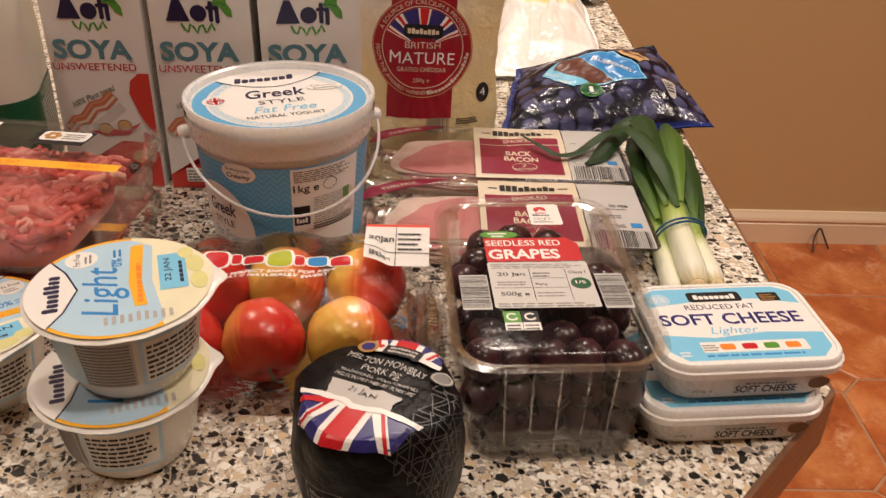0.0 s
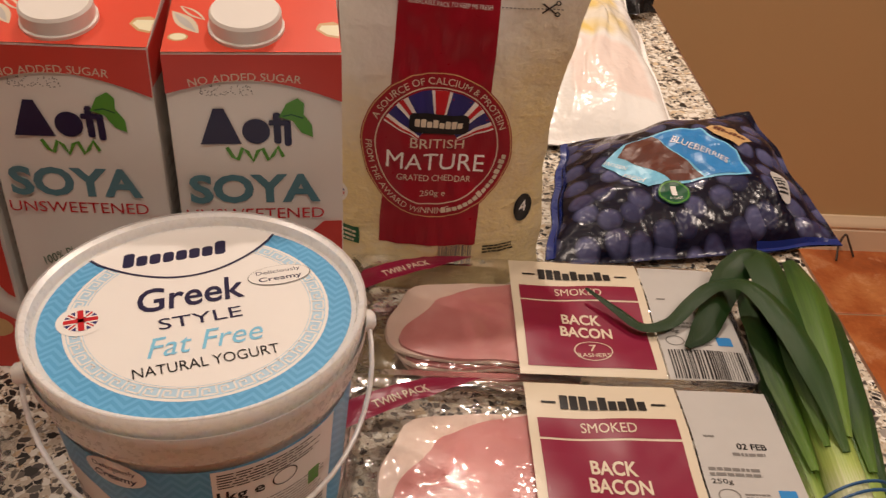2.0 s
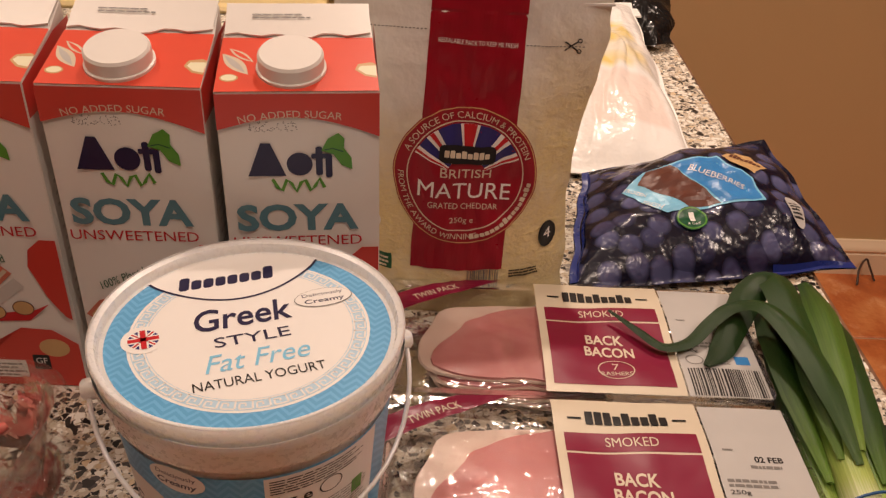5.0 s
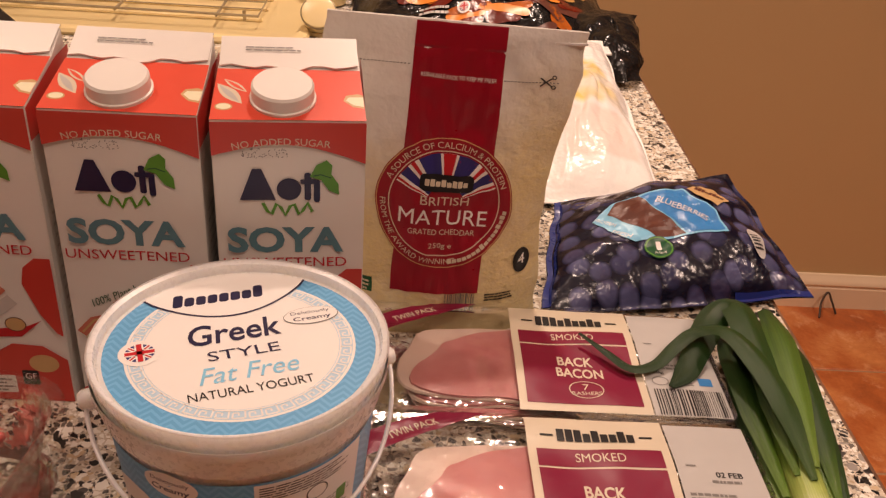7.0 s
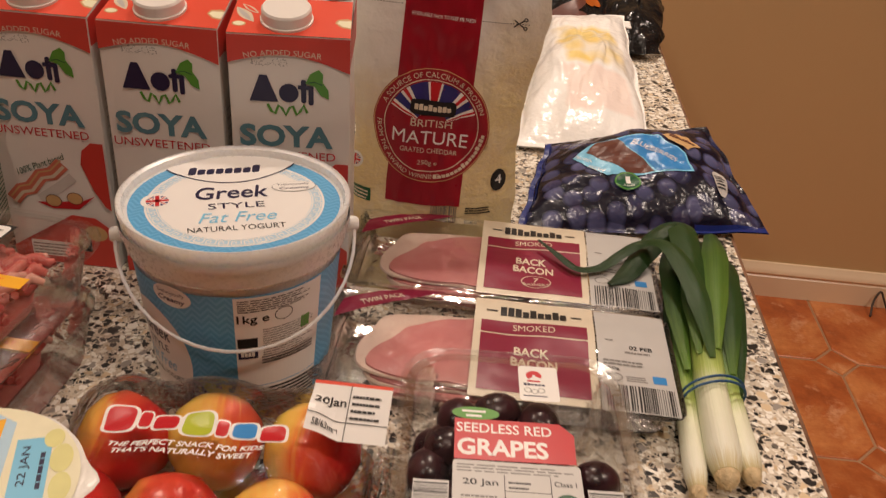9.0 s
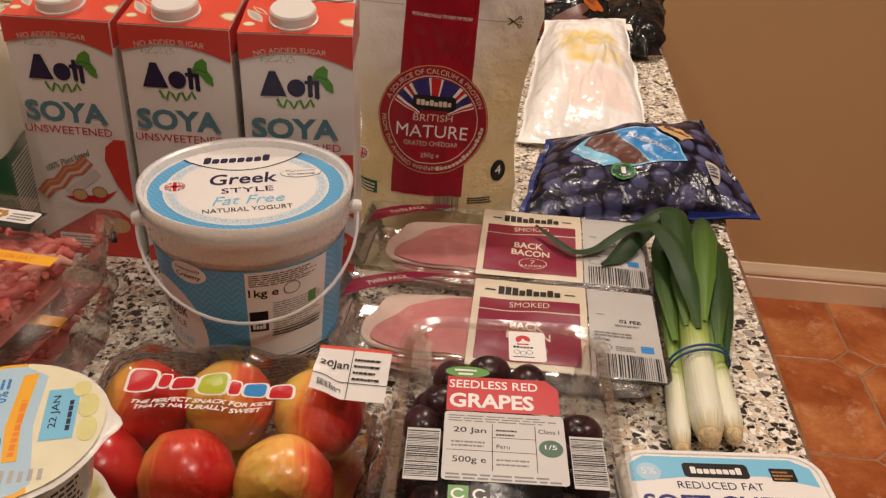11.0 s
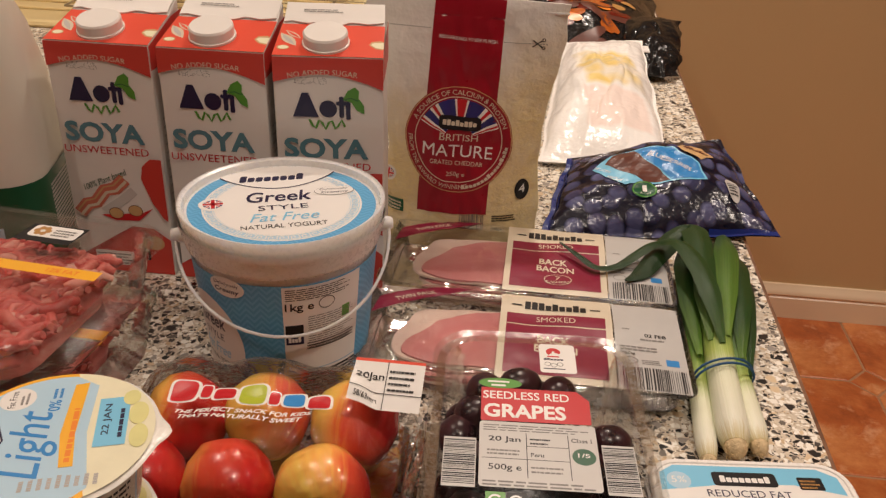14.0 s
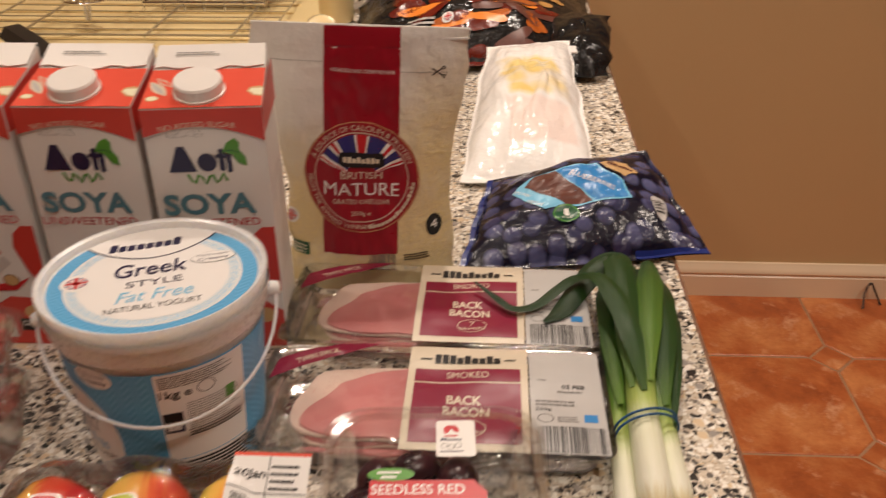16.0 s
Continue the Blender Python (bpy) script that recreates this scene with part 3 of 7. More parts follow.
def g_text(s, w, h, cx=0.0, cy=0.0, bold=0.0, lean=0.0, turn=0.0):
    """Words in the built-in font, scaled to a width and height, round (cx, cy)."""
    key = (s, bold, lean)
    if key not in LETTERS:
        cu = bpy.data.curves.new("words", "FONT")
        cu.body, cu.size, cu.resolution_u, cu.offset, cu.shear = s, 1.0, 3, bold if s == s.upper() else min(bold, 0.014), lean
        ob = new("words", cu)
        me = bpy.data.meshes.new_from_object(ob.evaluated_get(bpy.context.evaluated_depsgraph_get()))
        co = [v.co.copy() for v in me.vertices]
        LETTERS[key] = (co, [tuple(p.vertices) for p in me.polygons])
        bpy.data.objects.remove(ob)
        bpy.data.curves.remove(cu)
        bpy.data.meshes.remove(me)
    co, faces = LETTERS[key]
    xs, ys = [c.x for c in co], [c.y for c in co]
    mx, my, sx, sy = (min(xs) + max(xs)) / 2, (min(ys) + max(ys)) / 2, w / (max(xs) - min(xs)), h / (max(ys) - min(ys))
    bm = bmesh.new()
    c, s_ = math.cos(radians(turn)), math.sin(radians(turn))
    vs = []
    for v in co:
        x, y = (v.x - mx) * sx, (v.y - my) * sy
        vs.append(bm.verts.new((cx + c * x - s_ * y, cy + s_ * x + c * y, 0)))
    for f in faces:
        if len(set(f)) > 2:
            try:
                bm.faces.new([vs[i] for i in f])
            except ValueError:
                pass
    return bm


def g_arc(bm, R, mid=90, inward=False, cx=0.0, cy=0.0):
    """Bends a straight print round a circle."""
    for v in bm.verts:
        a = radians(mid) + (v.co.x / R if inward else -v.co.x / R)
        r = R - v.co.y if inward else R + v.co.y
        v.co.x, v.co.y = cx + r * math.cos(a), cy + r * math.sin(a)
    return bm


def g_lines(x0, y0, x1, y1, n, fill=0.55, seed=1):
    """Lines of writing too small to read, as broken bars."""
    rnd = random.Random(seed)
    bms = []
    step = (y1 - y0) / n
    for i in range(n):
        y = y1 - (i + 1) * step
        x = x0
        end = x1 - (x1 - x0) * rnd.uniform(0, 0.25)
        while x < end:
            w = min((x1 - x0) * rnd.uniform(0.06, 0.18), end - x)
            bms.append(g_rect(x, y, x + w, y + step * fill))
            x += w + (x1 - x0) * 0.022
    return joined(bms)


def g_bars(x0, y0, x1, y1, seed=1, n=30):
    """A barcode: upright bars of uneven width."""
    rnd = random.Random(seed)
    ws = [rnd.choice((1, 1, 1, 2, 2, 3)) for _ in range(2 * n)]
    k = (x1 - x0) / sum(ws)
    bms, x = [], x0
    for i, w in enumerate(ws):
        if i % 2 == 0:
            bms.append(g_rect(x, y0, x + w * k, y1))
        x += w * k
    return joined(bms)


def g_mark(x0, y0, x1, y1, n=7, r=0.3, seed=3, lean=0.0):
    """A brand mark as a row of plain rounded blocks."""
    rnd = random.Random(seed)
    step = (x1 - x0) / n
    h = y1 - y0
    bms = []
    for i in range(n):
        top = y1 if i == 0 or rnd.random() < 0.35 else y0 + h * 0.72
        a = x0 + i * step
        bms.append(g_rr(a, y0, a + step * 0.84, top, min(step * 0.84, top - y0) * r))
    bm = joined(bms)
    for v in bm.verts:
        v.co.x += lean * (v.co.y - y0)
    return bm


def ink(name, bm, warp, mat, parent, layer=1, label=""):
    """Lays a flat print on a surface."""
    if warp not in FLAT:
        bmesh.ops.triangulate(bm, faces=[f for f in bm.faces if len(f.verts) > 4])
        for _ in range(4):
            long_ = [e for e in bm.edges if e.calc_length() > 0.0032]
            if not long_ or len(bm.edges) > 9000:
                break
            bmesh.ops.subdivide_edges(bm, edges=long_, cuts=1, use_grid_fill=True)
            bmesh.ops.triangulate(bm, faces=[f for f in bm.faces if len(f.verts) > 4])
    for v in bm.verts:
        v.co = warp(v.co.x, v.co.y, layer * (EPS * 0.3 if warp in FLAT else EPS))
    return part(name, bm, mat, parent, label, 0)


def ink_each(name, bm, warp, mat, parent, layer=1):
    """Lays each separate piece of a print as a part of its own."""
    left = set(bm.faces)
    while left:
        heap, piece = [left.pop()], []
        while heap:
            f = heap.pop()
            piece.append(f)
            near = [g for e in f.edges for g in e.link_faces if g in left]
            left.difference_update(near)
            heap += near
        out, at = bmesh.new(), {}
        for f in piece:
            for v in f.verts:
                if v not in at:
                    at[v] = out.verts.new(v.co)
            out.faces.new([at[v] for v in f.verts])
        ink(name, out, warp, mat, parent, layer)
    bm.free()


FLAT = []


def plane(origin, right, up):
    o, r, u = Vector(origin), Vector(right).normalized(), Vector(up).normalized()
    n = r.cross(u)
    FLAT.append(lambda x, y, e: o + r * x + u * y + n * e)
    return FLAT[-1]


def moved(warp, dx, dy, turn=0.0):
    c, s = math.cos(radians(turn)), math.sin(radians(turn))
    out = lambda x, y, e: warp(dx + c * x - s * y, dy + s * x + c * y, e)
    if warp in FLAT:
        FLAT.append(out)
    return out


def union_badge(parent, warp, r, layer=1):
    """A small round flag badge."""
    ink("badge", g_disc(0, 0, r * 1.45), warp, M_WHITE, parent, layer)
    ink("badge_field", g_disc(0, 0, r), warp, M_FLAGBLUE, parent, layer + 1)
    for a in (45, 135):
        c, s = math.cos(radians(a)) * r, math.sin(radians(a)) * r
        ink("badge_ray", g_line([(-c, -s), (c, s)], r * 0.34), warp, M_WHITE, parent, layer + 2)
        ink("badge_ray", g_line([(-c, -s), (c, s)], r * 0.13), warp, M_RED, parent, layer + 3)
    for a in (0, 90):
        c, s = math.cos(radians(a)) * r, math.sin(radians(a)) * r
        ink("badge_bar", g_line([(-c, -s), (c, s)], r * 0.6), warp, M_WHITE, parent, layer + 4)
        ink("badge_bar", g_line([(-c, -s), (c, s)], r * 0.36), warp, M_RED, parent, layer + 5)


# ---- the room ----
WALL_Y = 2.165
W, E, S = -1.7, 3.0, -1.7
floor = tagged(part("floor", box(W, S, -0.12, E, WALL_Y, -0.0028), M_GROUT), "brown grout bed under terracotta floor tiles", "floor", "", "structure")
wall_north = tagged(part("wall_north", box(W - 0.12, WALL_Y, -0.12, E + 0.12, WALL_Y + 0.12, CEIL), M_WALL), "plain warm beige painted wall behind the peninsula", "wall", "", "structure")
wall_east = tagged(part("wall_east", box(E, S, -0.12, E + 0.12, WALL_Y, CEIL), M_WALL), "plain warm beige painted side wall", "wall", "", "structure")
wall_west = tagged(part("wall_west", box(W - 0.12, S, -0.12, W, WALL_Y, CEIL), M_WALL), "plain warm beige painted kitchen wall", "wall", "", "structure")
wall_south = tagged(part("wall_south", box(W - 0.12, S - 0.12, -0.12, E + 0.12, S, CEIL), M_WALL), "plain warm beige painted rear wall", "wall", "", "structure")
ceiling = tagged(part("ceiling", box(W - 0.12, S - 0.12, CEIL, E + 0.12, WALL_Y + 0.12, CEIL + 0.1), M_CEIL), "plain white painted ceiling", "ceiling", "", "structure")


def skirting():
    prof = [(0, 0), (-0.016, 0), (-0.016, 0.058), (-0.013, 0.061), (-0.013, 0.064), (-0.018, 0.069), (-0.018, 0.074), (-0.014, 0.081), (-0.009, 0.088), (-0.006, 0.094), (0, 0.095)]
    bm = bmesh.new()
    rows = [[bm.verts.new((x, WALL_Y + y, z)) for y, z in prof] for x in (0.24, E)]
    grid_faces(bm, rows, True, True, True)
    bmesh.ops.recalc_face_normals(bm, faces=bm.faces[:])
    return tagged(part("baseboard", bm, M_TRIM), "cream gloss painted moulded skirting board", "skirting board", "", "structure")


skirting()


def downlight(x, y):
    t = thing("downlight", pose(x, y, CEIL), "round recessed ceiling downlight with white rim", "ceiling light", "ceiling downlights")
    part("rim", lathe([(0.042, -0.002), (0.055, -0.004), (0.056, 0.0), (0.042, 0.0)], 32, False, False), M_CAP, t)
    part("lens", lathe([(0.0415, -0.0035), (0.0415, -0.001)], 32), M_GLOW, t)


for sx, sy, sw in SPOTS:
    downlight(sx, sy)

# worktop: a peninsula with one clipped corner
OUT = [(0.235, 0.405), (0.235, WALL_Y), (W, WALL_Y), (W, 0.20), (0.052, 0.20)]


def inset(poly, d):
    out = []
    for i, p in enumerate(poly):
        a, b = Vector(poly[i - 1]), Vector(poly[(i + 1) % len(poly)])
        p = Vector(p)
        n1 = (p - a).normalized()
        n2 = (b - p).normalized()
        m = (Vector((-n1.y, n1.x)) + Vector((-n2.y, n2.x)))
        m = m / m.length
        k = d / max(0.3, m.dot(Vector((-n1.y, n1.x))))
        out.append(tuple(p + m * k))
    return out


worktop = tagged(new("worktop"), "speckled terrazzo-effect kitchen worktop with brown edge, clipped corner", "worktop")
part("top_surface", prism(inset(OUT, 0.003), TOP - 0.038, TOP), M_TERR, worktop, smooth=0)
part("edge_strip", prism([OUT[4], OUT[0], OUT[1], inset(OUT, 0.0035)[1], inset(OUT, 0.0035)[0], inset(OUT, 0.0035)[4]], TOP - 0.04, TOP - 0.0012), M_EDGE, worktop, "dark wood-grain edge strip", smooth=0)
base = tagged(new("base_cabinet"), "plain beige cabinet carrying the worktop", "cabinet")
part("carcass", prism(inset(OUT, 0.045), 0.10, TOP - 0.041), M_CAB, base, smooth=0)
part("plinth", prism(inset(OUT, 0.10), 0.0, 0.098), M_CAB, base, smooth=0)

# ---- soya cartons ----
CW, CD, HF, HB = 0.0735, 0.064, 0.1776, 0.1955


def carton():
    t = thing("drink_carton", pose(-0.2520, 0.648, TOP), "white and coral soya drink carton with white screw cap", "carton", "soya drink cartons")
    bm = bmesh.new()
    w, d = CW / 2, CD
    prof = [(0, 0.0), (0, HF * 0.33), (0, HF * 0.66), (0, HF), (d * 0.68, HF + (HB - HF) * 0.55), (d, HB), (d, HB * 0.5), (d, 0.0)]
    rows = [[bm.verts.new((x, y + (0.0009 if (0 < z < HF and y == 0) else 0), z)) for y, z in prof] for x in (-w, -w * 0.4, w * 0.4, w)]
    for v in bm.verts:
        if v.co.z > HF + 0.001:
            v.co.x *= 0.965 if v.co.y < d * 0.9 else 0.935
    for k in (1, 2):
        for v in rows[k]:
            if v.co.y < 0.002 and 0.01 < v.co.z < HF - 0.01:
                v.co.y -= 0.0016
    grid_faces(bm, rows, True, True, True)
    bmesh.ops.recalc_face_normals(bm, faces=bm.faces[:])
    bmesh.ops.bevel(bm, geom=[e for e in bm.edges if e.calc_face_angle(0) > 0.6], offset=0.0005, segments=2, affect="EDGES")
    part("body", bm, M_CARD, t)
    front = plane((0, -0.0009, 0), (1, 0, 0), (0, 0, 1))
    arch = g_rect(-w, 0.0, w, 1.0, 20, 1)
    for v in arch.verts:
        low = HF - 0.0200 + 0.0078 * math.sin(math.pi * (v.co.x + w) / CW) - 0.002 * (v.co.x / w)
        v.co.y = low if v.co.y < 0.5 else HF - 0.0006
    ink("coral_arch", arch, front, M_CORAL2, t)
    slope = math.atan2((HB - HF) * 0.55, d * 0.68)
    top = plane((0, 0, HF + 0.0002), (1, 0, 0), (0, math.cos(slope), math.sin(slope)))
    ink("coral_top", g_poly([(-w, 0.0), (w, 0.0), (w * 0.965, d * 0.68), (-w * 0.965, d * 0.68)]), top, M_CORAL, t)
    side_r = plane((w, 0, 0), (0, 1, 0), (0, 0, 1))
    side_l = plane((-w, 0, 0), (0, -1, 0), (0, 0, 1))
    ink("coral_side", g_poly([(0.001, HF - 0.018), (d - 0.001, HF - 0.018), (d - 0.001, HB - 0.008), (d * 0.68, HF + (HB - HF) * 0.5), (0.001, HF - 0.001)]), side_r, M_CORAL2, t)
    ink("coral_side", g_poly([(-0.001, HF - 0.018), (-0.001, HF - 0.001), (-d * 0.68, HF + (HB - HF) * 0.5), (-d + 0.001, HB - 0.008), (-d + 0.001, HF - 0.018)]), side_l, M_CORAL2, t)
    # folded white flap along the back of the top
    ang = math.atan2(HB - (HF + (HB - HF) * 0.55), d * 0.32)
    y0, z0 = d * 0.68, HF + (HB - HF) * 0.55
    flap = plane((0, y0, z0 + 0.0006), (1, 0, 0), (0, math.cos(ang), math.sin(ang)))
    bm = bmesh.new()
    lo, hi = [], []
    for i in range(13):
        x = (-w + CW * i / 12) * 0.94
        dip = -0.0025 * math.exp(-((i - 6) / 1.6) ** 2) + 0.0012 * math.sin(i * 1.7)
        lo.append((x, dip))
        hi.append((x, d * 0.32 + 0.0015))
    rows = [[bm.verts.new(flap(x, y, e)) for x, y in line] for line, e in ((lo, 0.0), (lo, 0.0011), (hi, 0.0014), (hi, 0.0))]
    grid_faces(bm, rows, False)
    part("top_flap", bm, M_CARD, t, "white folded top seam")
    ink("best_before_print", g_lines(-0.022, 0.0105, 0.006, 0.0150, 2, 0.38, 5), plane(flap(0, 0, 0.0019), (1, 0, 0), (0, math.cos(ang), math.sin(ang))), M_GREYPRINT, t, 1)
    leaf = lambda x0, y0, x1, y1, k: [(x0 + (x1 - x0) * i / 8 + (y1 - y0) * k * math.sin(math.pi * i / 8) * sg, y0 + (y1 - y0) * i / 8 - (x1 - x0) * k * math.sin(math.pi * i / 8) * sg) for sg, rng in ((1, range(0, 9)), (-1, range(7, 0, -1))) for i in rng]
    for pts, mat, lay in ((leaf(-w + 0.002, 0.030, -w + 0.0145, 0.013, 0.18), M_CREAM, 2), (leaf(-w + 0.003, 0.0285, -w + 0.0130, 0.0145, 0.10), M_SILVER, 3), (leaf(-w + 0.005, 0.034, -w + 0.0165, 0.023, 0.14), M_CREAM, 2), (leaf(-w + 0.006, 0.0332, -w + 0.0155, 0.0238, 0.08), M_CORAL, 3)):
        ink("pod_print", g_poly(pts), top, mat, t, lay)
    ink("bean_print", g_disc(-w + 0.006, 0.0105, 0.0042, 0.0030), top, M_TAN, t, 2)
    ink("bean_print", g_disc(-w + 0.006, 0.0107, 0.0034, 0.0023), top, M_BANANA, t, 3)
    ink("bean_print", g_poly([(w - 0.0006, 0.010), (w - 0.006, 0.0115), (w - 0.0105, 0.0165), (w - 0.009, 0.021), (w - 0.003, 0.0225), (w - 0.0006, 0.021)]), top, M_TAN, t, 2)
    ink("bean_print", g_poly([(w - 0.0006, 0.0115), (w - 0.0055, 0.0128), (w - 0.0092, 0.0168), (w - 0.0078, 0.0195), (w - 0.0006, 0.0198)]), top, M_BANANA, t, 3)
    # cap
    cy = 0.0172
    c = new("cap")
    c.parent = t
    cz = HF + math.tan(slope) * cy
    c.matrix_basis = pose(-0.0028, cy, cz, math.degrees(slope)) @ Matrix.Diagonal((0.90, 0.90, 0.76, 1))
    prof = [(0.0178, 0.0), (0.0178, 0.0022), (0.0166, 0.0026), (0.0166, 0.0105), (0.0156, 0.0122), (0.0, 0.0124)]
    bm = bmesh.new()
    n = 96
    rows = []
    for r, z in prof[:-1]:
        rows.append([bm.verts.new(((r + (0.00018 if (i % 2 and 0.0024 < z < 0.011) else 0)) * math.cos(2 * math.pi * i / n), (r + (0.00018 if (i % 2 and 0.0024 < z < 0.011) else 0)) * math.sin(2 * math.pi * i / n), z)) for i in range(n)])
    grid_faces(bm, rows, True, False, True)
    me = part("ribbed_cap", bm, M_CAP, c, "white ribbed screw cap", 25)
    # front writing
    z = lambda v: HF - v
    ink("lettering", g_arc(g_text("NO ADDED SUGAR", 0.047, 0.0036), 0.14, 91.5, False, 0, z(0.0105) - 0.14), front, M_CREAM, t, 2)
    dots = random.Random(4)
    bms = [g_disc(dots.uniform(-0.023, -0.001), z(0.0165) + dots.uniform(-0.0025, 0.0025), 0.00028, None, 6) for _ in range(70)]
    ink("dot_print", joined(bms), front, M_GREYPRINT, t, 3)
    zz = z(0.0418)
    ink("brand_mark", g_poly([(-0.0245, zz), (-0.0070, zz), (-0.0136, zz + 0.0170), (-0.0180, zz + 0.0170)]), front, M_NAVY, t, 2)
    ink("brand_mark", g_disc(-0.0005, zz + 0.0060, 0.0060, 0.0060, 24), front, M_NAVY, t, 2)
    ink("brand_mark", g_rr(0.0070, zz, 0.0102, zz + 0.0150, 0.0012), front, M_NAVY, t, 2)
    ink("brand_mark", g_rr(0.0050, zz + 0.0088, 0.0130, zz + 0.0114, 0.0008), front, M_NAVY, t, 3)
    ink("brand_mark", g_rr(0.0115, zz - 0.0012, 0.0146, zz + 0.0112, 0.0012), front, M_NAVY, t, 2)
    ink("leaf_mark", g_poly([(0.0096, zz + 0.0128), (0.0128, zz + 0.0190), (0.0178, zz + 0.0218), (0.0206, zz + 0.0190), (0.0202, zz + 0.0140), (0.0236, zz + 0.0090), (0.0240, zz + 0.0030), (0.0190, zz + 0.0052), (0.0152, zz + 0.0110)]), front, M_GREEN, t, 3)
    ink("leaf_vein", g_line([(0.0112, zz + 0.0132), (0.0150, zz + 0.0140), (0.0200, zz + 0.0122)], 0.0006), front, M_DGREEN, t, 4)
    ink("brand_script", g_line([(-0.0135 + 0.0022 * i, zz - 0.0050 + 0.0034 * math.cos(i * 1.9)) for i in range(12)], 0.0017), front, M_GREEN, t, 4)
    ink("lettering", g_text("SOYA", 0.058, 0.0150, -0.0025, 0.1130, 0.035), front, M_TEAL, t, 2)
    ink("lettering", g_text("UNSWEETENED", 0.0620, 0.0056, -0.003, 0.0997), front, M_RED, t, 2)
    ink("lettering", g_text("100% Plant based", 0.0370, 0.0046, -0.0080, 0.0765, 0, 0.3, 24), front, M_DGREEN, t, 2)
    # a rasher, a shadow and two beans in a pod
    ras = [(-0.0310, 0.0480), (-0.0240, 0.0560), (-0.0170, 0.0580), (-0.0090, 0.0680), (-0.0010, 0.0700), (0.0070, 0.0780)]
    ink("shadow_print", g_line([(-0.012, 0.050), (0.002, 0.060), (0.013, 0.069)], 0.0070), front, M_GREY, t, 2)
    ink("rasher_print", g_line(ras, 0.0100), front, M_RASHER, t, 3)
    ink("rasher_print", g_line([(x + 0.0006, y - 0.0018) for x, y in ras], 0.0022), front, M_CREAM, t, 4)
    ink("rasher_print", g_line([(x - 0.0010, y + 0.0024) for x, y in ras], 0.0012), front, M_TAN, t, 4)
    ink("pod_print", g_poly([(-0.0150, 0.0480), (-0.0040, 0.0440), (0.0140, 0.0450), (0.0260, 0.0560), (0.0180, 0.0520), (-0.0020, 0.0490)]), front, M_RED, t, 4)
    for x, y in ((-0.0030, 0.0500), (0.0120, 0.0530)):
        ink("bean_print", g_disc(x, y, 0.0056, 0.0046), front, M_BROWN, t, 5)
        ink("bean_print", g_disc(x, y, 0.0051, 0.0041), front, M_TAN, t, 6)
    ink("petal_print", g_poly([(0.0195, 0.0790), (0.0215, 0.0890), (0.0280, 0.0950), (w - 0.0006, 0.0950), (w - 0.0006, 0.0460), (0.0330, 0.0480), (0.0260, 0.0600)]), front, M_CORAL2, t, 2)
    ink("coral_foot", g_poly([(-w + 0.0006, 0.0008), (w - 0.0006, 0.0008), (w - 0.0006, 0.030), (0.024, 0.039), (0.008, 0.040), (-0.012, 0.022), (-w + 0.0006, 0.012)]), front, M_CORAL2, t, 2)
    ink("bean_print", g_disc(0.023, 0.027, 0.008, 0.006), front, M_TAN, t, 3)
    ink("allergen_box", joined([g_rr(0.010, 0.012, 0.019, 0.022, 0.001)]), front, M_BLACK, t, 4)
    ink("lettering", g_text("GF", 0.006, 0.004, 0.0145, 0.018), front, M_WHITE, t, 5)
    ink("nutrition_box", g_rr(-0.024, 0.006, 0.006, 0.018, 0.001), front, M_WHITE, t, 4)
    ink("fine_print", g_lines(-0.023, 0.007, 0.005, 0.017, 4, 0.5, 8), front, M_GREYPRINT, t, 5)
    ink("fine_print", g_lines(0.010, 0.05, d - 0.012, HF - 0.05, 12, 0.3, 9), side_r, M_GREY, t, 1)
    return t


first = carton()
copy_thing(first, pose(-0.1728, 0.648, TOP, 0, 0, 1.0))
copy_thing(first, pose(-0.0930, 0.649, TOP, 0, 0, 6.5))


# ---- big yogurt pot ----
PX, PY, PH = -0.1025, 0.5605, 0.1165
HAND = 17


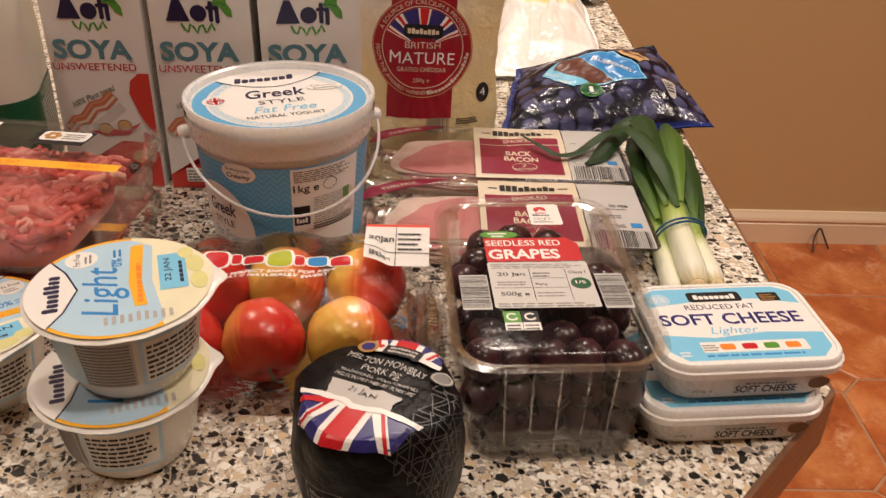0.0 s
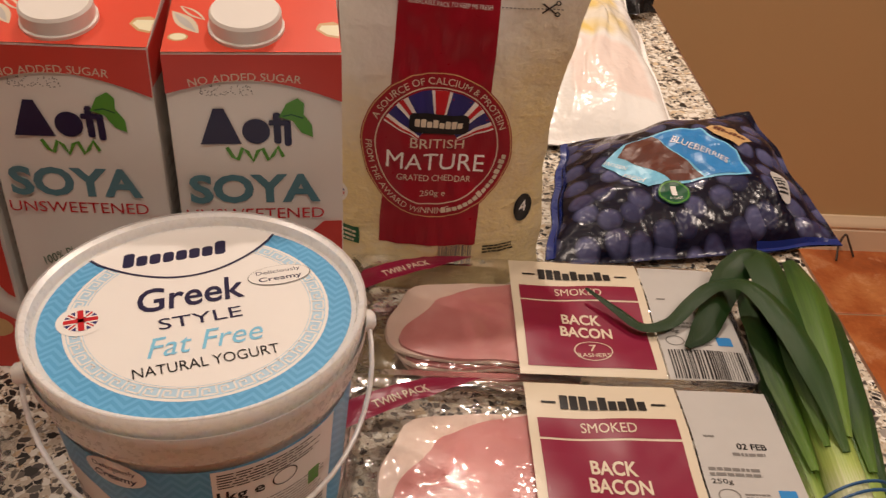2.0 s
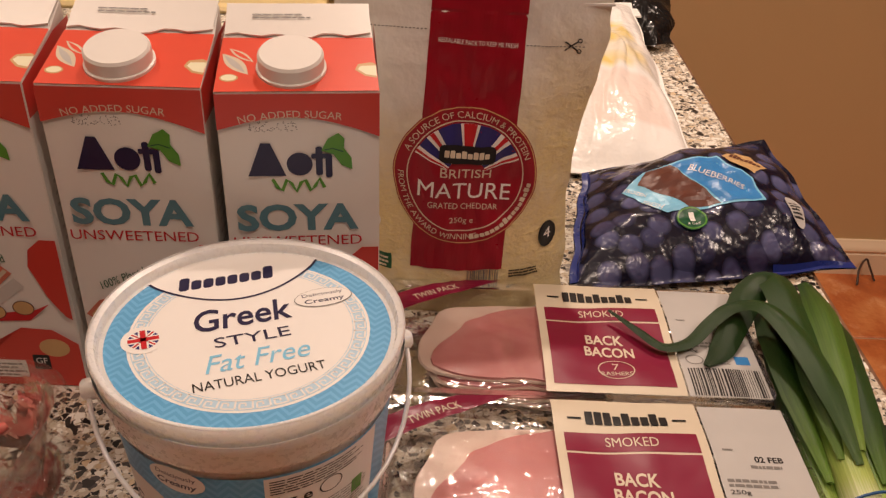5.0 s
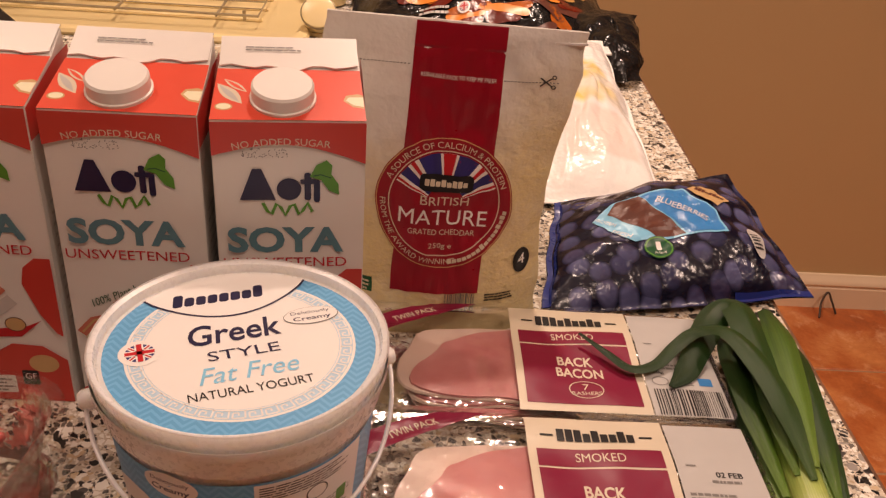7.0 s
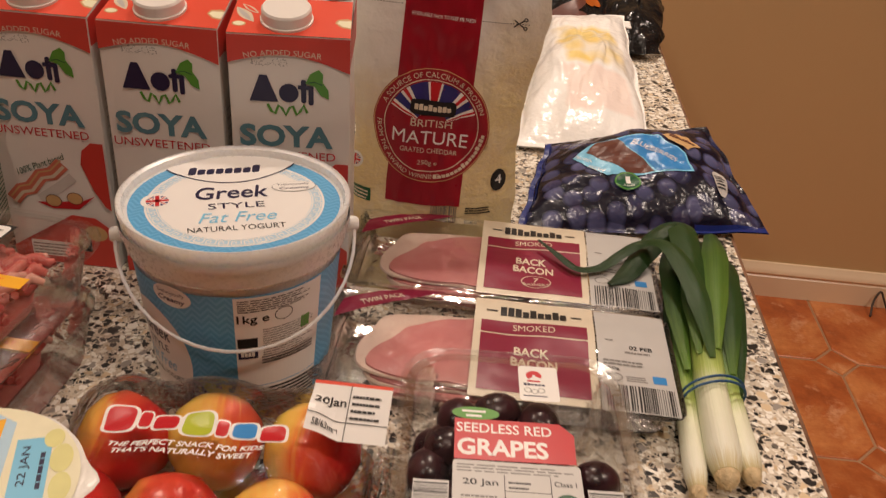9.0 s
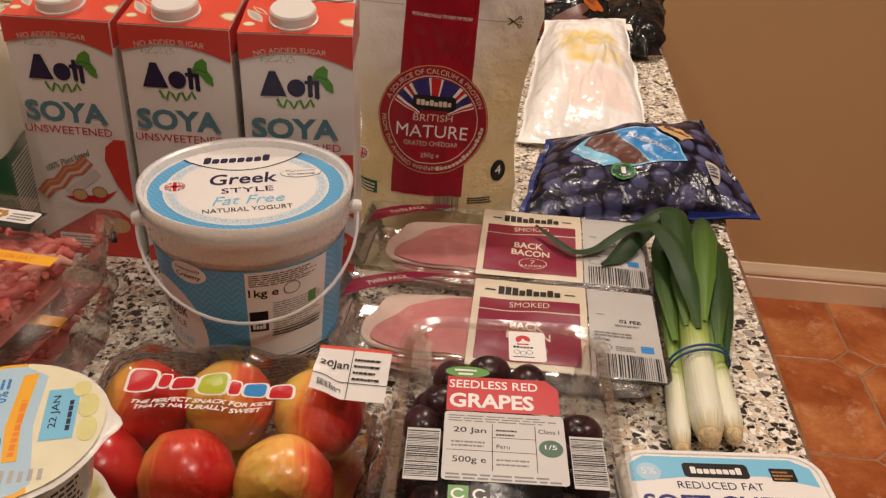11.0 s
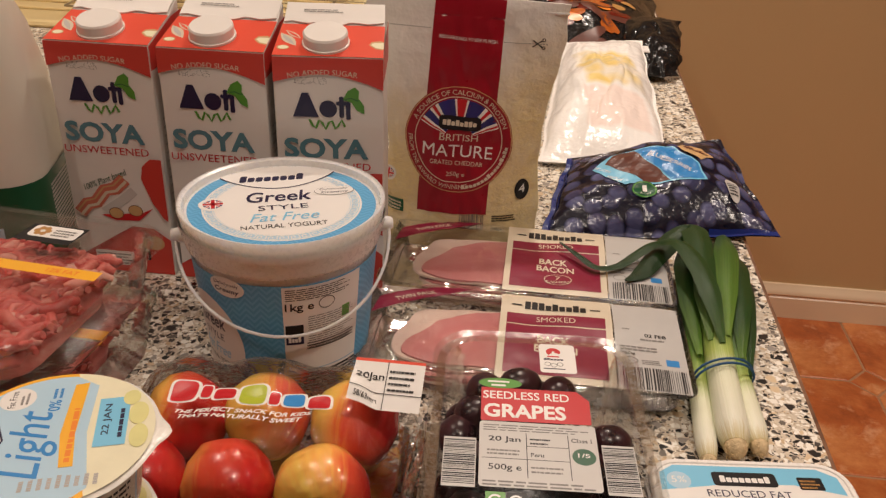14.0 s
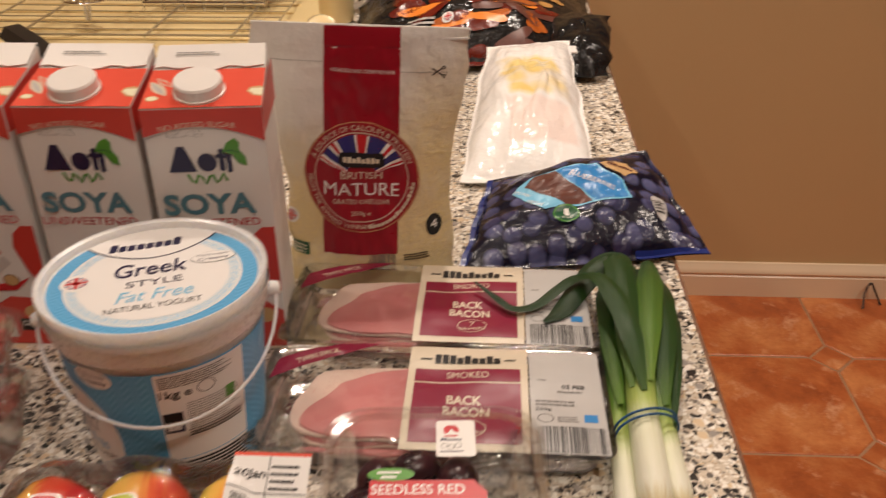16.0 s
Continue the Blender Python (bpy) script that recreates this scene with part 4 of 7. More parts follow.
def pot():
    t = thing("yogurt_pot", pose(PX, PY, TOP), "large white plastic yogurt bucket with blue printed lid and handle", "yogurt pot")
    rb, rt = 0.0490, 0.0570
    zc = 0.0925
    rad = lambda z: rb + (rt - rb) * z / zc
    part("body", lathe([(rb - 0.006, 0.0), (rb - 0.002, 0.0012), (rb, 0.004), (rad(0.04), 0.04), (rt, zc), (rt + 0.0008, zc + 0.002)], 72), M_POT, t)
    part("collar", lathe([(rt + 0.0004, zc - 0.0015), (rt + 0.0022, zc), (rt + 0.0028, zc + 0.002), (rt + 0.0042, zc + 0.010), (rt + 0.0052, zc + 0.0115), (rt + 0.0052, zc + 0.0155)], 72, True, False), M_POT, t, "milky white plastic collar")
    part("lid", lathe([(0.0610, PH - 0.0105), (0.0605, PH - 0.0098), (0.0624, PH - 0.002), (0.0615, PH), (0.0622, PH), (0.0594, PH - 0.0012), (0.0587, PH - 0.0048), (0.0583, PH - 0.0052)], 96, False, True), M_POT, t, "white snap-on lid with raised rim")
    face = plane((0, 0, PH - 0.0052), (math.cos(radians(19.5)), math.sin(radians(19.5)), 0), (-math.sin(radians(19.5)), math.cos(radians(19.5)), 0))
    R = 0.0566
    ink("lid_print", g_disc(0, 0, R, None, 72), face, M_LIDPAT, t, 1)
    ink("lid_ring", g_disc(0, 0, 0.0480, None, 72), face, M_WHITE, t, 2)
    ink("lid_ring", g_disc(0, 0, 0.0468, None, 72), face, M_PALE, t, 3)
    ink("lid_centre", g_disc(0, 0, 0.0410, None, 64), face, M_WHITE, t, 4)
    # key pattern round the lid
    keys = []
    n = 44
    for i in range(n):
        u = 2 * math.pi * 0.0439 / n
        s = 0.0004
        for a, b in (((0.0, -0.0022), (0.0, 0.0022)), ((0.0, 0.0022), (u * 0.75, 0.0022)), ((u * 0.75, 0.0022), (u * 0.75, -0.0008)), ((u * 0.75, -0.0008), (u * 0.4, -0.0008)), ((u * 0.4, -0.0008), (u * 0.4, 0.0008)), ((0.0, -0.0022), (u, -0.0022))):
            b_ = g_line([a, b], s * 1.9)
            keys.append(g_arc(b_, 0.0439, 90 + 360 * i / n))
    ink("key_pattern", joined(keys), face, M_WHITE, t, 5)
    # brand panel at the far side of the lid
    seg = [(R * math.cos(radians(a)), R * math.sin(radians(a))) for a in range(50, 131, 5)]
    low = [(-R * math.cos(radians(50)) + 2 * R * math.cos(radians(50)) * i / 12, R * math.sin(radians(50)) - 0.0205 * math.sin(math.pi * i / 12) ** 0.8) for i in range(1, 12)]
    ink("brand_panel", g_poly(seg + low), face, M_WHITE, t, 7)
    edge = [(-R * math.cos(radians(50)) + 2 * R * math.cos(radians(50)) * i / 24, R * math.sin(radians(50)) - 0.0205 * max(0.0, math.sin(math.pi * i / 24)) ** 0.8) for i in range(0, 25)]
    ink("brand_edge", g_line(edge, 0.0011), face, M_NAVY, t, 8)
    ink_each("brand_block", g_mark(-0.0250, 0.0345, 0.0160, 0.0440, 8, 0.35, 5, 0.15), face, M_NAVY, t, 9)
    ink("lettering", g_text("Greek", 0.0395, 0.0145, -0.0015, 0.0110, 0.03, 0.15), face, M_NAVY, t, 9)
    ink("lettering", g_text("STYLE", 0.0300, 0.0064, 0.0, -0.0045), face, M_NAVY, t, 9)
    ink("lettering", g_text("Fat Free", 0.0410, 0.0105, 0.0, -0.0172, 0, 0.35), face, M_SKY, t, 9)
    ink("lettering", g_text("NATURAL YOGURT", 0.0500, 0.0052, -0.001, -0.0290), face, M_BLACK, t, 9)
    ink("cream_badge", g_disc(0.0330, 0.0140, 0.0125, 0.0065), face, M_GREYPRINT, t, 9)
    ink("cream_badge", g_disc(0.0330, 0.0142, 0.0121, 0.0061), face, M_WHITE, t, 10)
    ink("lettering", g_text("Deliciously", 0.0175, 0.0030, 0.0330, 0.0163), face, M_NAVY, t, 11)
    ink("lettering", g_text("Creamy", 0.0170, 0.0037, 0.0330, 0.0117, 0.02), face, M_NAVY, t, 11)
    union_badge(t, moved(face, -0.0412, 0.0055), 0.0060, 8)

    # printed band round the body
    def round_(x, y, e):
        r = rad(y) + 0.0005 + e
        a = x / 0.056 - math.pi / 2 + radians(9)
        return Vector((r * math.cos(a), r * math.sin(a), y))

    deg = lambda a: radians(a) * 0.056
    lo, hi = 0.006, zc - 0.0055
    ink("printed_band", g_rect(deg(-175), lo, deg(175), hi, 90, 6), round_, M_LIDPAT, t, 1)
    ink("text_panel", g_rect(deg(4), lo + 0.018, deg(56), hi - 0.001, 20, 4), round_, M_WHITE, t, 2)
    ink("white_panel", g_disc(deg(-52), 0.036, 0.028, 0.034, 32, 0.0005, 0, 360, 6), round_, M_WHITE, t, 2)
    ink("brand_panel", g_disc(deg(-30), hi - 0.005, 0.012, 0.0068, 30, 0.0005, 0, 360, 4), round_, M_WHITE, t, 3)
    ink("lettering", g_text("Creamy", 0.017, 0.0042, deg(-30), hi - 0.0075, 0.03, 0.15), round_, M_NAVY, t, 4)
    ink("lettering", g_text("Deliciously", 0.017, 0.0030, deg(-30), hi - 0.003), round_, M_NAVY, t, 4)
    ink("lettering", g_text("Greek", 0.026, 0.0100, deg(-50), 0.052, 0.02, 0.15), round_, M_NAVY, t, 3)
    ink("lettering", g_text("STYLE", 0.020, 0.0050, deg(-50), 0.041), round_, M_NAVY, t, 3)
    ink("lettering", g_text("Fat Free", 0.028, 0.008, deg(-50), 0.031, 0, 0.3), round_, M_SKY, t, 3)
    ink("lettering", g_text("NATURAL YOGURT", 0.036, 0.0035, deg(-50), 0.022), round_, M_BLACK, t, 3)
    ink("fine_print", g_lines(deg(6), hi - 0.0105, deg(48), hi - 0.0020, 6, 0.38, 12), round_, M_BLACK, t, 3)
    ink("lettering", g_text("1kg e", 0.0170, 0.0070, deg(14), hi - 0.0160, 0.015), round_, M_BLACK, t, 3)
    ink("seal_print", g_disc(deg(31), hi - 0.0150, 0.0052, 0.0042, 28, 0.0047), round_, M_BLACK, t, 3)
    ink("fine_print", g_lines(deg(19), hi - 0.046, deg(52), hi - 0.022, 15, 0.32, 13), round_, M_GREYPRINT, t, 3)
    ink("green_box", g_rect(deg(42), hi - 0.030, deg(48), hi - 0.022, 2, 1), round_, M_GREEN, t, 3)
    ink("shop_mark", g_rect(deg(5), hi - 0.0425, deg(16), hi - 0.0355, 4, 1), round_, M_NAVY, t, 3)
    ink("shop_mark", g_rect(deg(5), hi - 0.0348, deg(16), hi - 0.0282, 4, 1), round_, M_BLACK, t, 3)
    ink("shop_mark_bar", g_mark(deg(6.5), hi - 0.0408, deg(14.5), hi - 0.0370, 4, 0.2, 2), round_, M_WHITE, t, 4)
    stripes = [g_rect(deg(4), lo + 0.001 + 0.0026 * i, deg(56), lo + 0.0026 + 0.0026 * i, 20, 1) for i in range(6)]
    stripes += [g_rect(deg(18), hi - 0.0470 + 0.0020 * i, deg(52), hi - 0.0462 + 0.0020 * i, 12, 1) for i in range(3)]
    ink("white_panel", g_rect(deg(4), lo, deg(56), lo + 0.0175, 20, 1), round_, M_WHITE, t, 2)
    ink_each("barcode", joined(stripes), round_, M_BLACK, t, 3)
    # wire-like plastic handle hanging down the front
    a = radians(HAND)
    ax = Vector((math.cos(a), math.sin(a), 0))
    fw = Vector((math.sin(a), -math.cos(a), 0))
    hz, hr = 0.0945, 0.0648
    pts = []
    for i in range(25):
        q = math.pi * i / 24
        p = ax * (-hr * math.cos(q)) + Vector((0, 0, hz - 0.039 * math.sin(q))) + fw * (0.0612 * math.sin(q))
        pts.append(p)
    part("handle", tube(pts, 0.0010, 8), M_POT, t, "thin translucent plastic handle")
    for s in (-1, 1):
        p = ax * (s * 0.0600) + Vector((0, 0, hz))
        part("handle_lug", tube([p, p + ax * s * 0.003, p + ax * s * 0.0062, p + ax * s * 0.0075], [0.0048, 0.0046, 0.0042, 0.003], 14), M_POT, t)


pot()


# ---- grated cheese pouch ----
def pouch():
    t = thing("cheese_pouch", pose(-0.0092, 0.758, TOP, 0, 0, 3.0), "translucent white pouch of grated cheddar with crimson stripe", "cheese bag")
    H, N, Mv = 0.198, 36, 44
    half = lambda v: 0.0665 + 0.0115 * v ** 2 - 0.0065 * math.sin(math.pi * min(1, v * 1.15))

    def surf(u, v, side):
        """u from -1 to 1 across, v from 0 to 1 up; side -1 is the front."""
        w = half(v)
        bulge = (0.031 * (1 - v) ** 0.75 + 0.002) * max(0.0, 1 - abs(u) ** 2.6) ** 0.75 if v < 1 else 0.0008
        wr = 0.0030 * noise.noise((u * 2.3, v * 4.0, side * 3.0)) * (1 - abs(u) ** 4) + 0.0016 * noise.noise((u * 9, v * 12, 5 + side)) + 0.0016 * noise.noise((u * 5 + v * 9, v * 15 - u * 4, 15 + side)) * v * (1 - v * 0.3)
        edge = 0.0048 * noise.noise((0.3 * u, v * 9, 2.0)) * abs(u) ** 3
        x = w * u + edge
        y = side * (bulge * 0.72 + 0.0006) + wr * (0.4 if v > 0.93 else 1.0) - 0.006 * (1 - v) + 0.0025 * u * v
        z = H * v + 0.004 * (1 - u * u) * (1 - v) * 0 - 0.004 * u * v ** 3
        return Vector((x, y, z))

    bm = bmesh.new()
    for side in (-1, 1):
        rows = [[bm.verts.new(surf(-1 + 2 * i / N, j / Mv, side)) for i in range(N + 1)] for j in range(Mv + 1)]
        grid_faces(bm, rows, False)
        if side == 1:
            back0 = rows
        else:
            front0 = rows
    for a, b in ((front0[0], back0[0]), (back0[-1], front0[-1])):
        for i in range(N):
            bm.faces.new((a[i], b[i], b[i + 1], a[i + 1]))
    bmesh.ops.remove_doubles(bm, verts=bm.verts[:], dist=0.0002)
    bmesh.ops.recalc_face_normals(bm, faces=bm.faces[:])
    part("pouch_film", bm, M_POUCH, t, smooth=60)

    def face(x, y, e):
        v = max(0.0, min(0.999, y / H))
        u = max(-0.99, min(0.99, x / half(v)))
        return surf(u, v, -1) + Vector((0, -e - 0.0004, 0))

    def stripe(y0, y1, name):
        bm = g_rect(-1, y0, 1, y1, 14, 26)
        for v in bm.verts:
            f = v.co.y / H
            c = -0.0085 + 0.010 * f
            v.co.x = c + v.co.x * (0.0285 - 0.002 * f)
        ink(name, bm, face, M_CRIMSON, t, 1, "crimson printed stripe")

    stripe(0.030, H - 0.0005, "stripe")
    cx, cy = -0.0035, 0.0900
    med = moved(face, cx, cy, -3)
    ink("medallion", g_disc(0, 0, 0.0425, None, 56, 0.0006, 0, 360, 12), med, M_CRIMSON, t, 2)
    ink("medallion_line", g_disc(0, 0, 0.0420, None, 60, 0.0414), med, M_TAN, t, 3)
    ink("medallion_line", g_disc(0, 0, 0.0345, None, 60, 0.0338), med, M_CREAM, t, 3)
    for a0, a1, mat, lay in ((22, 158, M_FLAGBLUE, 3), (80, 100, M_WHITE, 4), (83, 97, M_RED, 5), (42, 56, M_WHITE, 4), (124, 138, M_WHITE, 4), (46, 51, M_RED, 5), (129, 134, M_RED, 5), (22, 31, M_WHITE, 4), (149, 158, M_WHITE, 4), (24, 27, M_RED, 5), (153, 156, M_RED, 5)):
        ink("flag_ray", g_disc(0, 0, 0.0328, None, 14, 0.012, a0, a1, 4), med, mat, t, lay)
    ink("brand_plaque", g_rr(-0.0165, 0.0085, 0.0165, 0.0195, 0.003), med, M_BLACK, t, 7)
    ink_each("brand_bar", g_mark(-0.0135, 0.0118, 0.0135, 0.0162, 8, 0.2, 8), med, M_CREAM, t, 8)
    ink("lettering", g_text("BRITISH", 0.030, 0.0054, 0, 0.0025), med, M_CREAM, t, 5)
    ink("lettering", g_text("MATURE", 0.055, 0.0100, 0, -0.0085), med, M_WHITE, t, 5)
    ink("lettering", g_text("GRATED CHEDDAR", 0.042, 0.0036, 0, -0.0182), med, M_CREAM, t, 5)
    ink("lettering", g_text("250g e", 0.0145, 0.0044, 0, -0.0278), med, M_CREAM, t, 5)
    ink("lettering", g_arc(g_text("A SOURCE OF CALCIUM & PROTEIN", 0.092, 0.0037), 0.0378, 90), med, M_CREAM, t, 5)
    ink("lettering", g_arc(g_text("FROM THE AWARD WINNING", 0.070, 0.0035), 0.0378, 233, True), med, M_CREAM, t, 5)
    ink("maker_mark", g_arc(g_mark(-0.026, -0.0016, 0.026, 0.0016, 16, 0.2, 5), 0.0378, 318, True), med, M_CREAM, t, 5)
    ink("lettering", g_text("RESEALABLE PACK TO KEEP ME FRESH", 0.044, 0.0024, 0.0005, 0.1675, 0, 0, -2), face, M_WHITE, t, 3)
    dash = [g_rect(x * 0.0021, 0.1735, x * 0.0021 + 0.0012, 0.1741) for x in range(-30, -13)] + [g_rect(x * 0.0021, 0.1665, x * 0.0021 + 0.0012, 0.1671) for x in range(13, 29)]
    ink("cut_line", joined(dash), face, M_GREYPRINT, t, 2)
    ink("scissors_print", joined([g_line([(0.049, 0.1695), (0.056, 0.1645)], 0.0008), g_line([(0.049, 0.1645), (0.056, 0.1695)], 0.0008), g_disc(0.0572, 0.1702, 0.0014, None, 12, 0.0008), g_disc(0.0572, 0.1640, 0.0014, None, 12, 0.0008)]), face, M_BLACK, t, 2)
    ink("portion_badge", g_disc(0.049, 0.050, 0.0058, 0.0085, 24, 0.0004, 0, 360, 3), face, M_BLACK, t, 2)
    ink("lettering", g_text("4", 0.0048, 0.0070, 0.049, 0.0505), face, M_WHITE, t, 3)
    union_badge(t, moved(face, -0.0585, 0.0560), 0.0042, 2)
    ink("nutrition_box", g_rect(-0.064, 0.026, -0.047, 0.036, 4, 3), face, M_DGREEN, t, 2)
    ink("fine_print", g_lines(-0.063, 0.027, -0.048, 0.035, 3, 0.5, 3), face, M_CREAM, t, 3)
    ink("barcode", g_bars(0.000, 0.018, 0.020, 0.030, 4, 22), face, M_GREYPRINT, t, 2)
    ink("fine_print", g_lines(0.026, 0.024, 0.048, 0.030, 3, 0.5, 6), face, M_BLACK, t, 2)
    part("top_seal", joined([box(-0.0755, -0.0012, H - 0.011, 0.0755, 0.0012, H - 0.0098)]), M_BAGWHITE, t)


pouch()


# ---- pillow bags ----
def pillow(corners, thick, wrinkle, seed, nx=64, ny=56, flat=0.25, seam=0.05):
    """A filled bag between four corners (anticlockwise from the front left one). Returns its mesh and its upper surface."""
    A, B, C, D = [Vector(c) for c in corners]

    def surf(u, v, side=1):
        p = (A * (1 - u) + B * u) * (1 - v) + (D * (1 - u) + C * u) * v
        k = lambda s: max(0.0, min(1.0, (min(s, 1 - s) - seam * 0.6) / (0.5 - seam)))
        f = (math.sin(math.pi / 2 * k(u)) * math.sin(math.pi / 2 * k(v))) ** 0.55
        n = noise.noise((u * 3.1 + seed, v * 3.4, seed)) * 0.6 + noise.noise((u * 9 + seed, v * 8, 4.0)) * 0.25 + noise.noise((u * 22, v * 19 + seed, 9.0)) * 0.10
        up = thick * f + wrinkle * n * (0.25 + f)
        if side < 0:
            up = -thick * flat * f * 0.3
        c = (u - 0.5) * (v - 0.5)
        return p + Vector((0, 0, up)) + Vector((noise.noise((u * 5, v * 5, seed + 7)), noise.noise((u * 5, v * 5, seed + 3)), 0)) * wrinkle * 0.5

    bm = bmesh.new()
    rows = [[bm.verts.new(surf(i / nx, j / ny)) for i in range(nx + 1)] for j in range(ny + 1)]
    grid_faces(bm, rows, False)
    low = [[bm.verts.new(surf(i / nx, j / ny, -1)) for i in range(0, nx + 1, 4)] for j in range(0, ny + 1, 2)]
    grid_faces(bm, [list(reversed(r)) for r in low], False)
    return bm, surf


def on_bag(surf, w, h):
    return lambda x, y, e: surf(0.5 + x / w, 0.5 + y / h) + Vector((0, -0.5 * e, 1.3 * e + 0.0006))


def moved_mark(x, y, w, h, turn):
    """A small brand mark, turned about its middle."""
    bm = g_mark(-w / 2, -h / 2, w / 2, h / 2, 8, 0.2, 4)
    bm.transform(pose(x, y, 0, 0, 0, turn))
    return bm


def berry_bag():
    t = thing("blueberry_bag", pose(0.150, 0.800, TOP), "dark blue printed plastic bag of frozen blueberries", "fruit bag")
    cs = [(-0.092, -0.058, 0.008), (0.113, -0.014, 0.004), (0.072, 0.098, 0.046), (-0.070, 0.066, 0.028)]
    bm, surf = pillow(cs, 0.027, 0.008, 2.0)
    part("bag_film", bm, M_BERRY, t, smooth=70)
    whole = on_bag(surf, 0.180, 0.150)
    face = moved(whole, -0.006, -0.032, 4)
    ink("blue_panel", g_poly([(-0.050, 0.044), (-0.040, 0.028), (-0.022, 0.007), (0.048, 0.006), (0.049, 0.030), (0.030, 0.060), (-0.030, 0.060)]), face, M_SKY, t, 1, "bright blue printed panel")
    ink("fruit_picture", g_poly([(-0.028, 0.059), (-0.036, 0.047), (-0.006, 0.009), (0.018, 0.008), (-0.010, 0.059)]), face, M_BROWN, t, 2)
    ink("blue_panel", g_poly([(-0.009, 0.058), (0.020, 0.008), (0.046, 0.008), (0.047, 0.030), (0.029, 0.058)]), face, M_BLUE, t, 2)
    ink("lettering", g_text("BLUEBERRIES", 0.043, 0.0055, 0.020, 0.036, 0, 0, -38), face, M_WHITE, t, 4)
    ink("lettering", g_text("FROZEN", 0.020, 0.0042, -0.0400, 0.0385, 0, 0, -42), face, M_WHITE, t, 3)
    ink("lettering", g_text("FRESH", 0.017, 0.0042, -0.0300, 0.0190, 0, 0, -42), face, M_WHITE, t, 3)
    ink("brand_patch", g_poly([(0.034, 0.060), (0.052, 0.034), (0.066, 0.042), (0.062, 0.062), (0.050, 0.068)]), face, M_TAN, t, 3)
    ink("brand_bar", moved_mark(0.052, 0.052, 0.026, 0.006, -40), face, M_BROWN, t, 4)
    ink("blue_hem", g_rect(0.0350, -0.0745, 0.0895, -0.0690, 16, 2), whole, M_DEEPBLUE, t, 1, "bright blue hem")
    ink("blue_hem", g_rect(-0.0895, -0.068, -0.0830, 0.074, 2, 30), whole, M_DEEPBLUE, t, 1)
    ink("five_badge", g_disc(-0.006, -0.002, 0.0115, 0.0115, 30, 0.0005, 0, 360, 3), face, M_DGREEN, t, 4)
    ink("badge_line", g_disc(-0.006, -0.002, 0.0108, 0.0108, 30, 0.0098), face, M_GREEN, t, 5)
    ink("lettering", g_text("1", 0.004, 0.009, -0.006, 0.000, 0.03), face, M_WHITE, t, 6)
    ink("lettering", g_text("A DAY", 0.010, 0.0026, -0.006, -0.0075), face, M_WHITE, t, 6)
    ink("silver_badge", g_disc(0.068, -0.004, 0.0065, 0.0150, 24, 0.0005, 0, 360, 3), face, M_SILVER, t, 3)
    ink("fine_print", g_lines(0.063, -0.012, 0.073, 0.004, 5, 0.5, 2), face, M_BLACK, t, 4)


berry_bag()


def chicken_bag():
    t = thing("frozen_food_bag", pose(0.122, 1.050, TOP), "glossy white plastic food bag with clear window", "food bag")
    cs = [(-0.068, -0.140, 0.006), (0.060, -0.145, 0.008), (0.054, 0.172, 0.048), (-0.046, 0.160, 0.044)]
    bm, surf = pillow(cs, 0.030, 0.013, 5.0)
    part("bag_film", bm, M_FOODBAG, t, smooth=70)
    tag = box(0.036, 0.150, 0.040, 0.062, 0.176, 0.0415)
    part("torn_corner", tag, M_BAGWHITE, t, "torn clear corner")


chicken_bag()


def fries_bag():
    t = thing("fries_bag", pose(0.045, 1.43, TOP), "shiny black plastic bag printed with roasted chips", "food bag")
    cs = [(-0.155, -0.180, 0.008), (0.172, -0.195, 0.008), (0.180, 0.16, 0.020), (-0.16, 0.16, 0.02)]
    bm, surf = pillow(cs, 0.070, 0.018, 8.0, 60, 50)
    part("bag_film", bm, M_BAGBLACK, t, smooth=70)
    face = on_bag(surf, 0.335, 0.345)
    rnd = random.Random(6)
    for k in range(78):
        x, y = rnd.uniform(-0.100, 0.100), rnd.uniform(-0.168, 0.02)
        a, L = rnd.uniform(-0.6, 0.6), rnd.uniform(0.022, 0.055)
        c, s = math.cos(a) * L / 2, math.sin(a) * L / 2
        chip = g_blob(0, 0, L * 1.15, rnd.uniform(0.011, 0.019), 20, 3, 0.8)
        ink("printed_chip", chip, moved(face, x, y, math.degrees(a)),  (M_FRY, M_FRY2, M_FRY2, M_BROWN, M_ORANGE, M_FRY2)[rnd.randrange(6)], t, 1 + k % 9)
    for x, y in ((0.098, -0.065), (0.112, -0.045), (0.092, -0.02)):
        ink("printed_herb", g_disc(x, y, 0.009, 0.006), face, M_GOLD, t, 3)
    union_badge(t, moved(face, -0.028, -0.118), 0.006, 12)
    ink("fine_print", g_lines(-0.085, -0.125, -0.045, -0.108, 2, 0.5, 3), face, M_SILVER, t, 11)
    # loose crumpled corner hanging at the worktop's edge
    bm, _ = pillow([(0.105, -0.225, 0.006), (0.180, -0.222, 0.010), (0.192, -0.10, 0.05), (0.11, -0.10, 0.05)], 0.022, 0.014, 3.0, 24, 24)
    part("crumpled_corner", bm, M_BAGBLACK, t, smooth=70)


fries_bag()


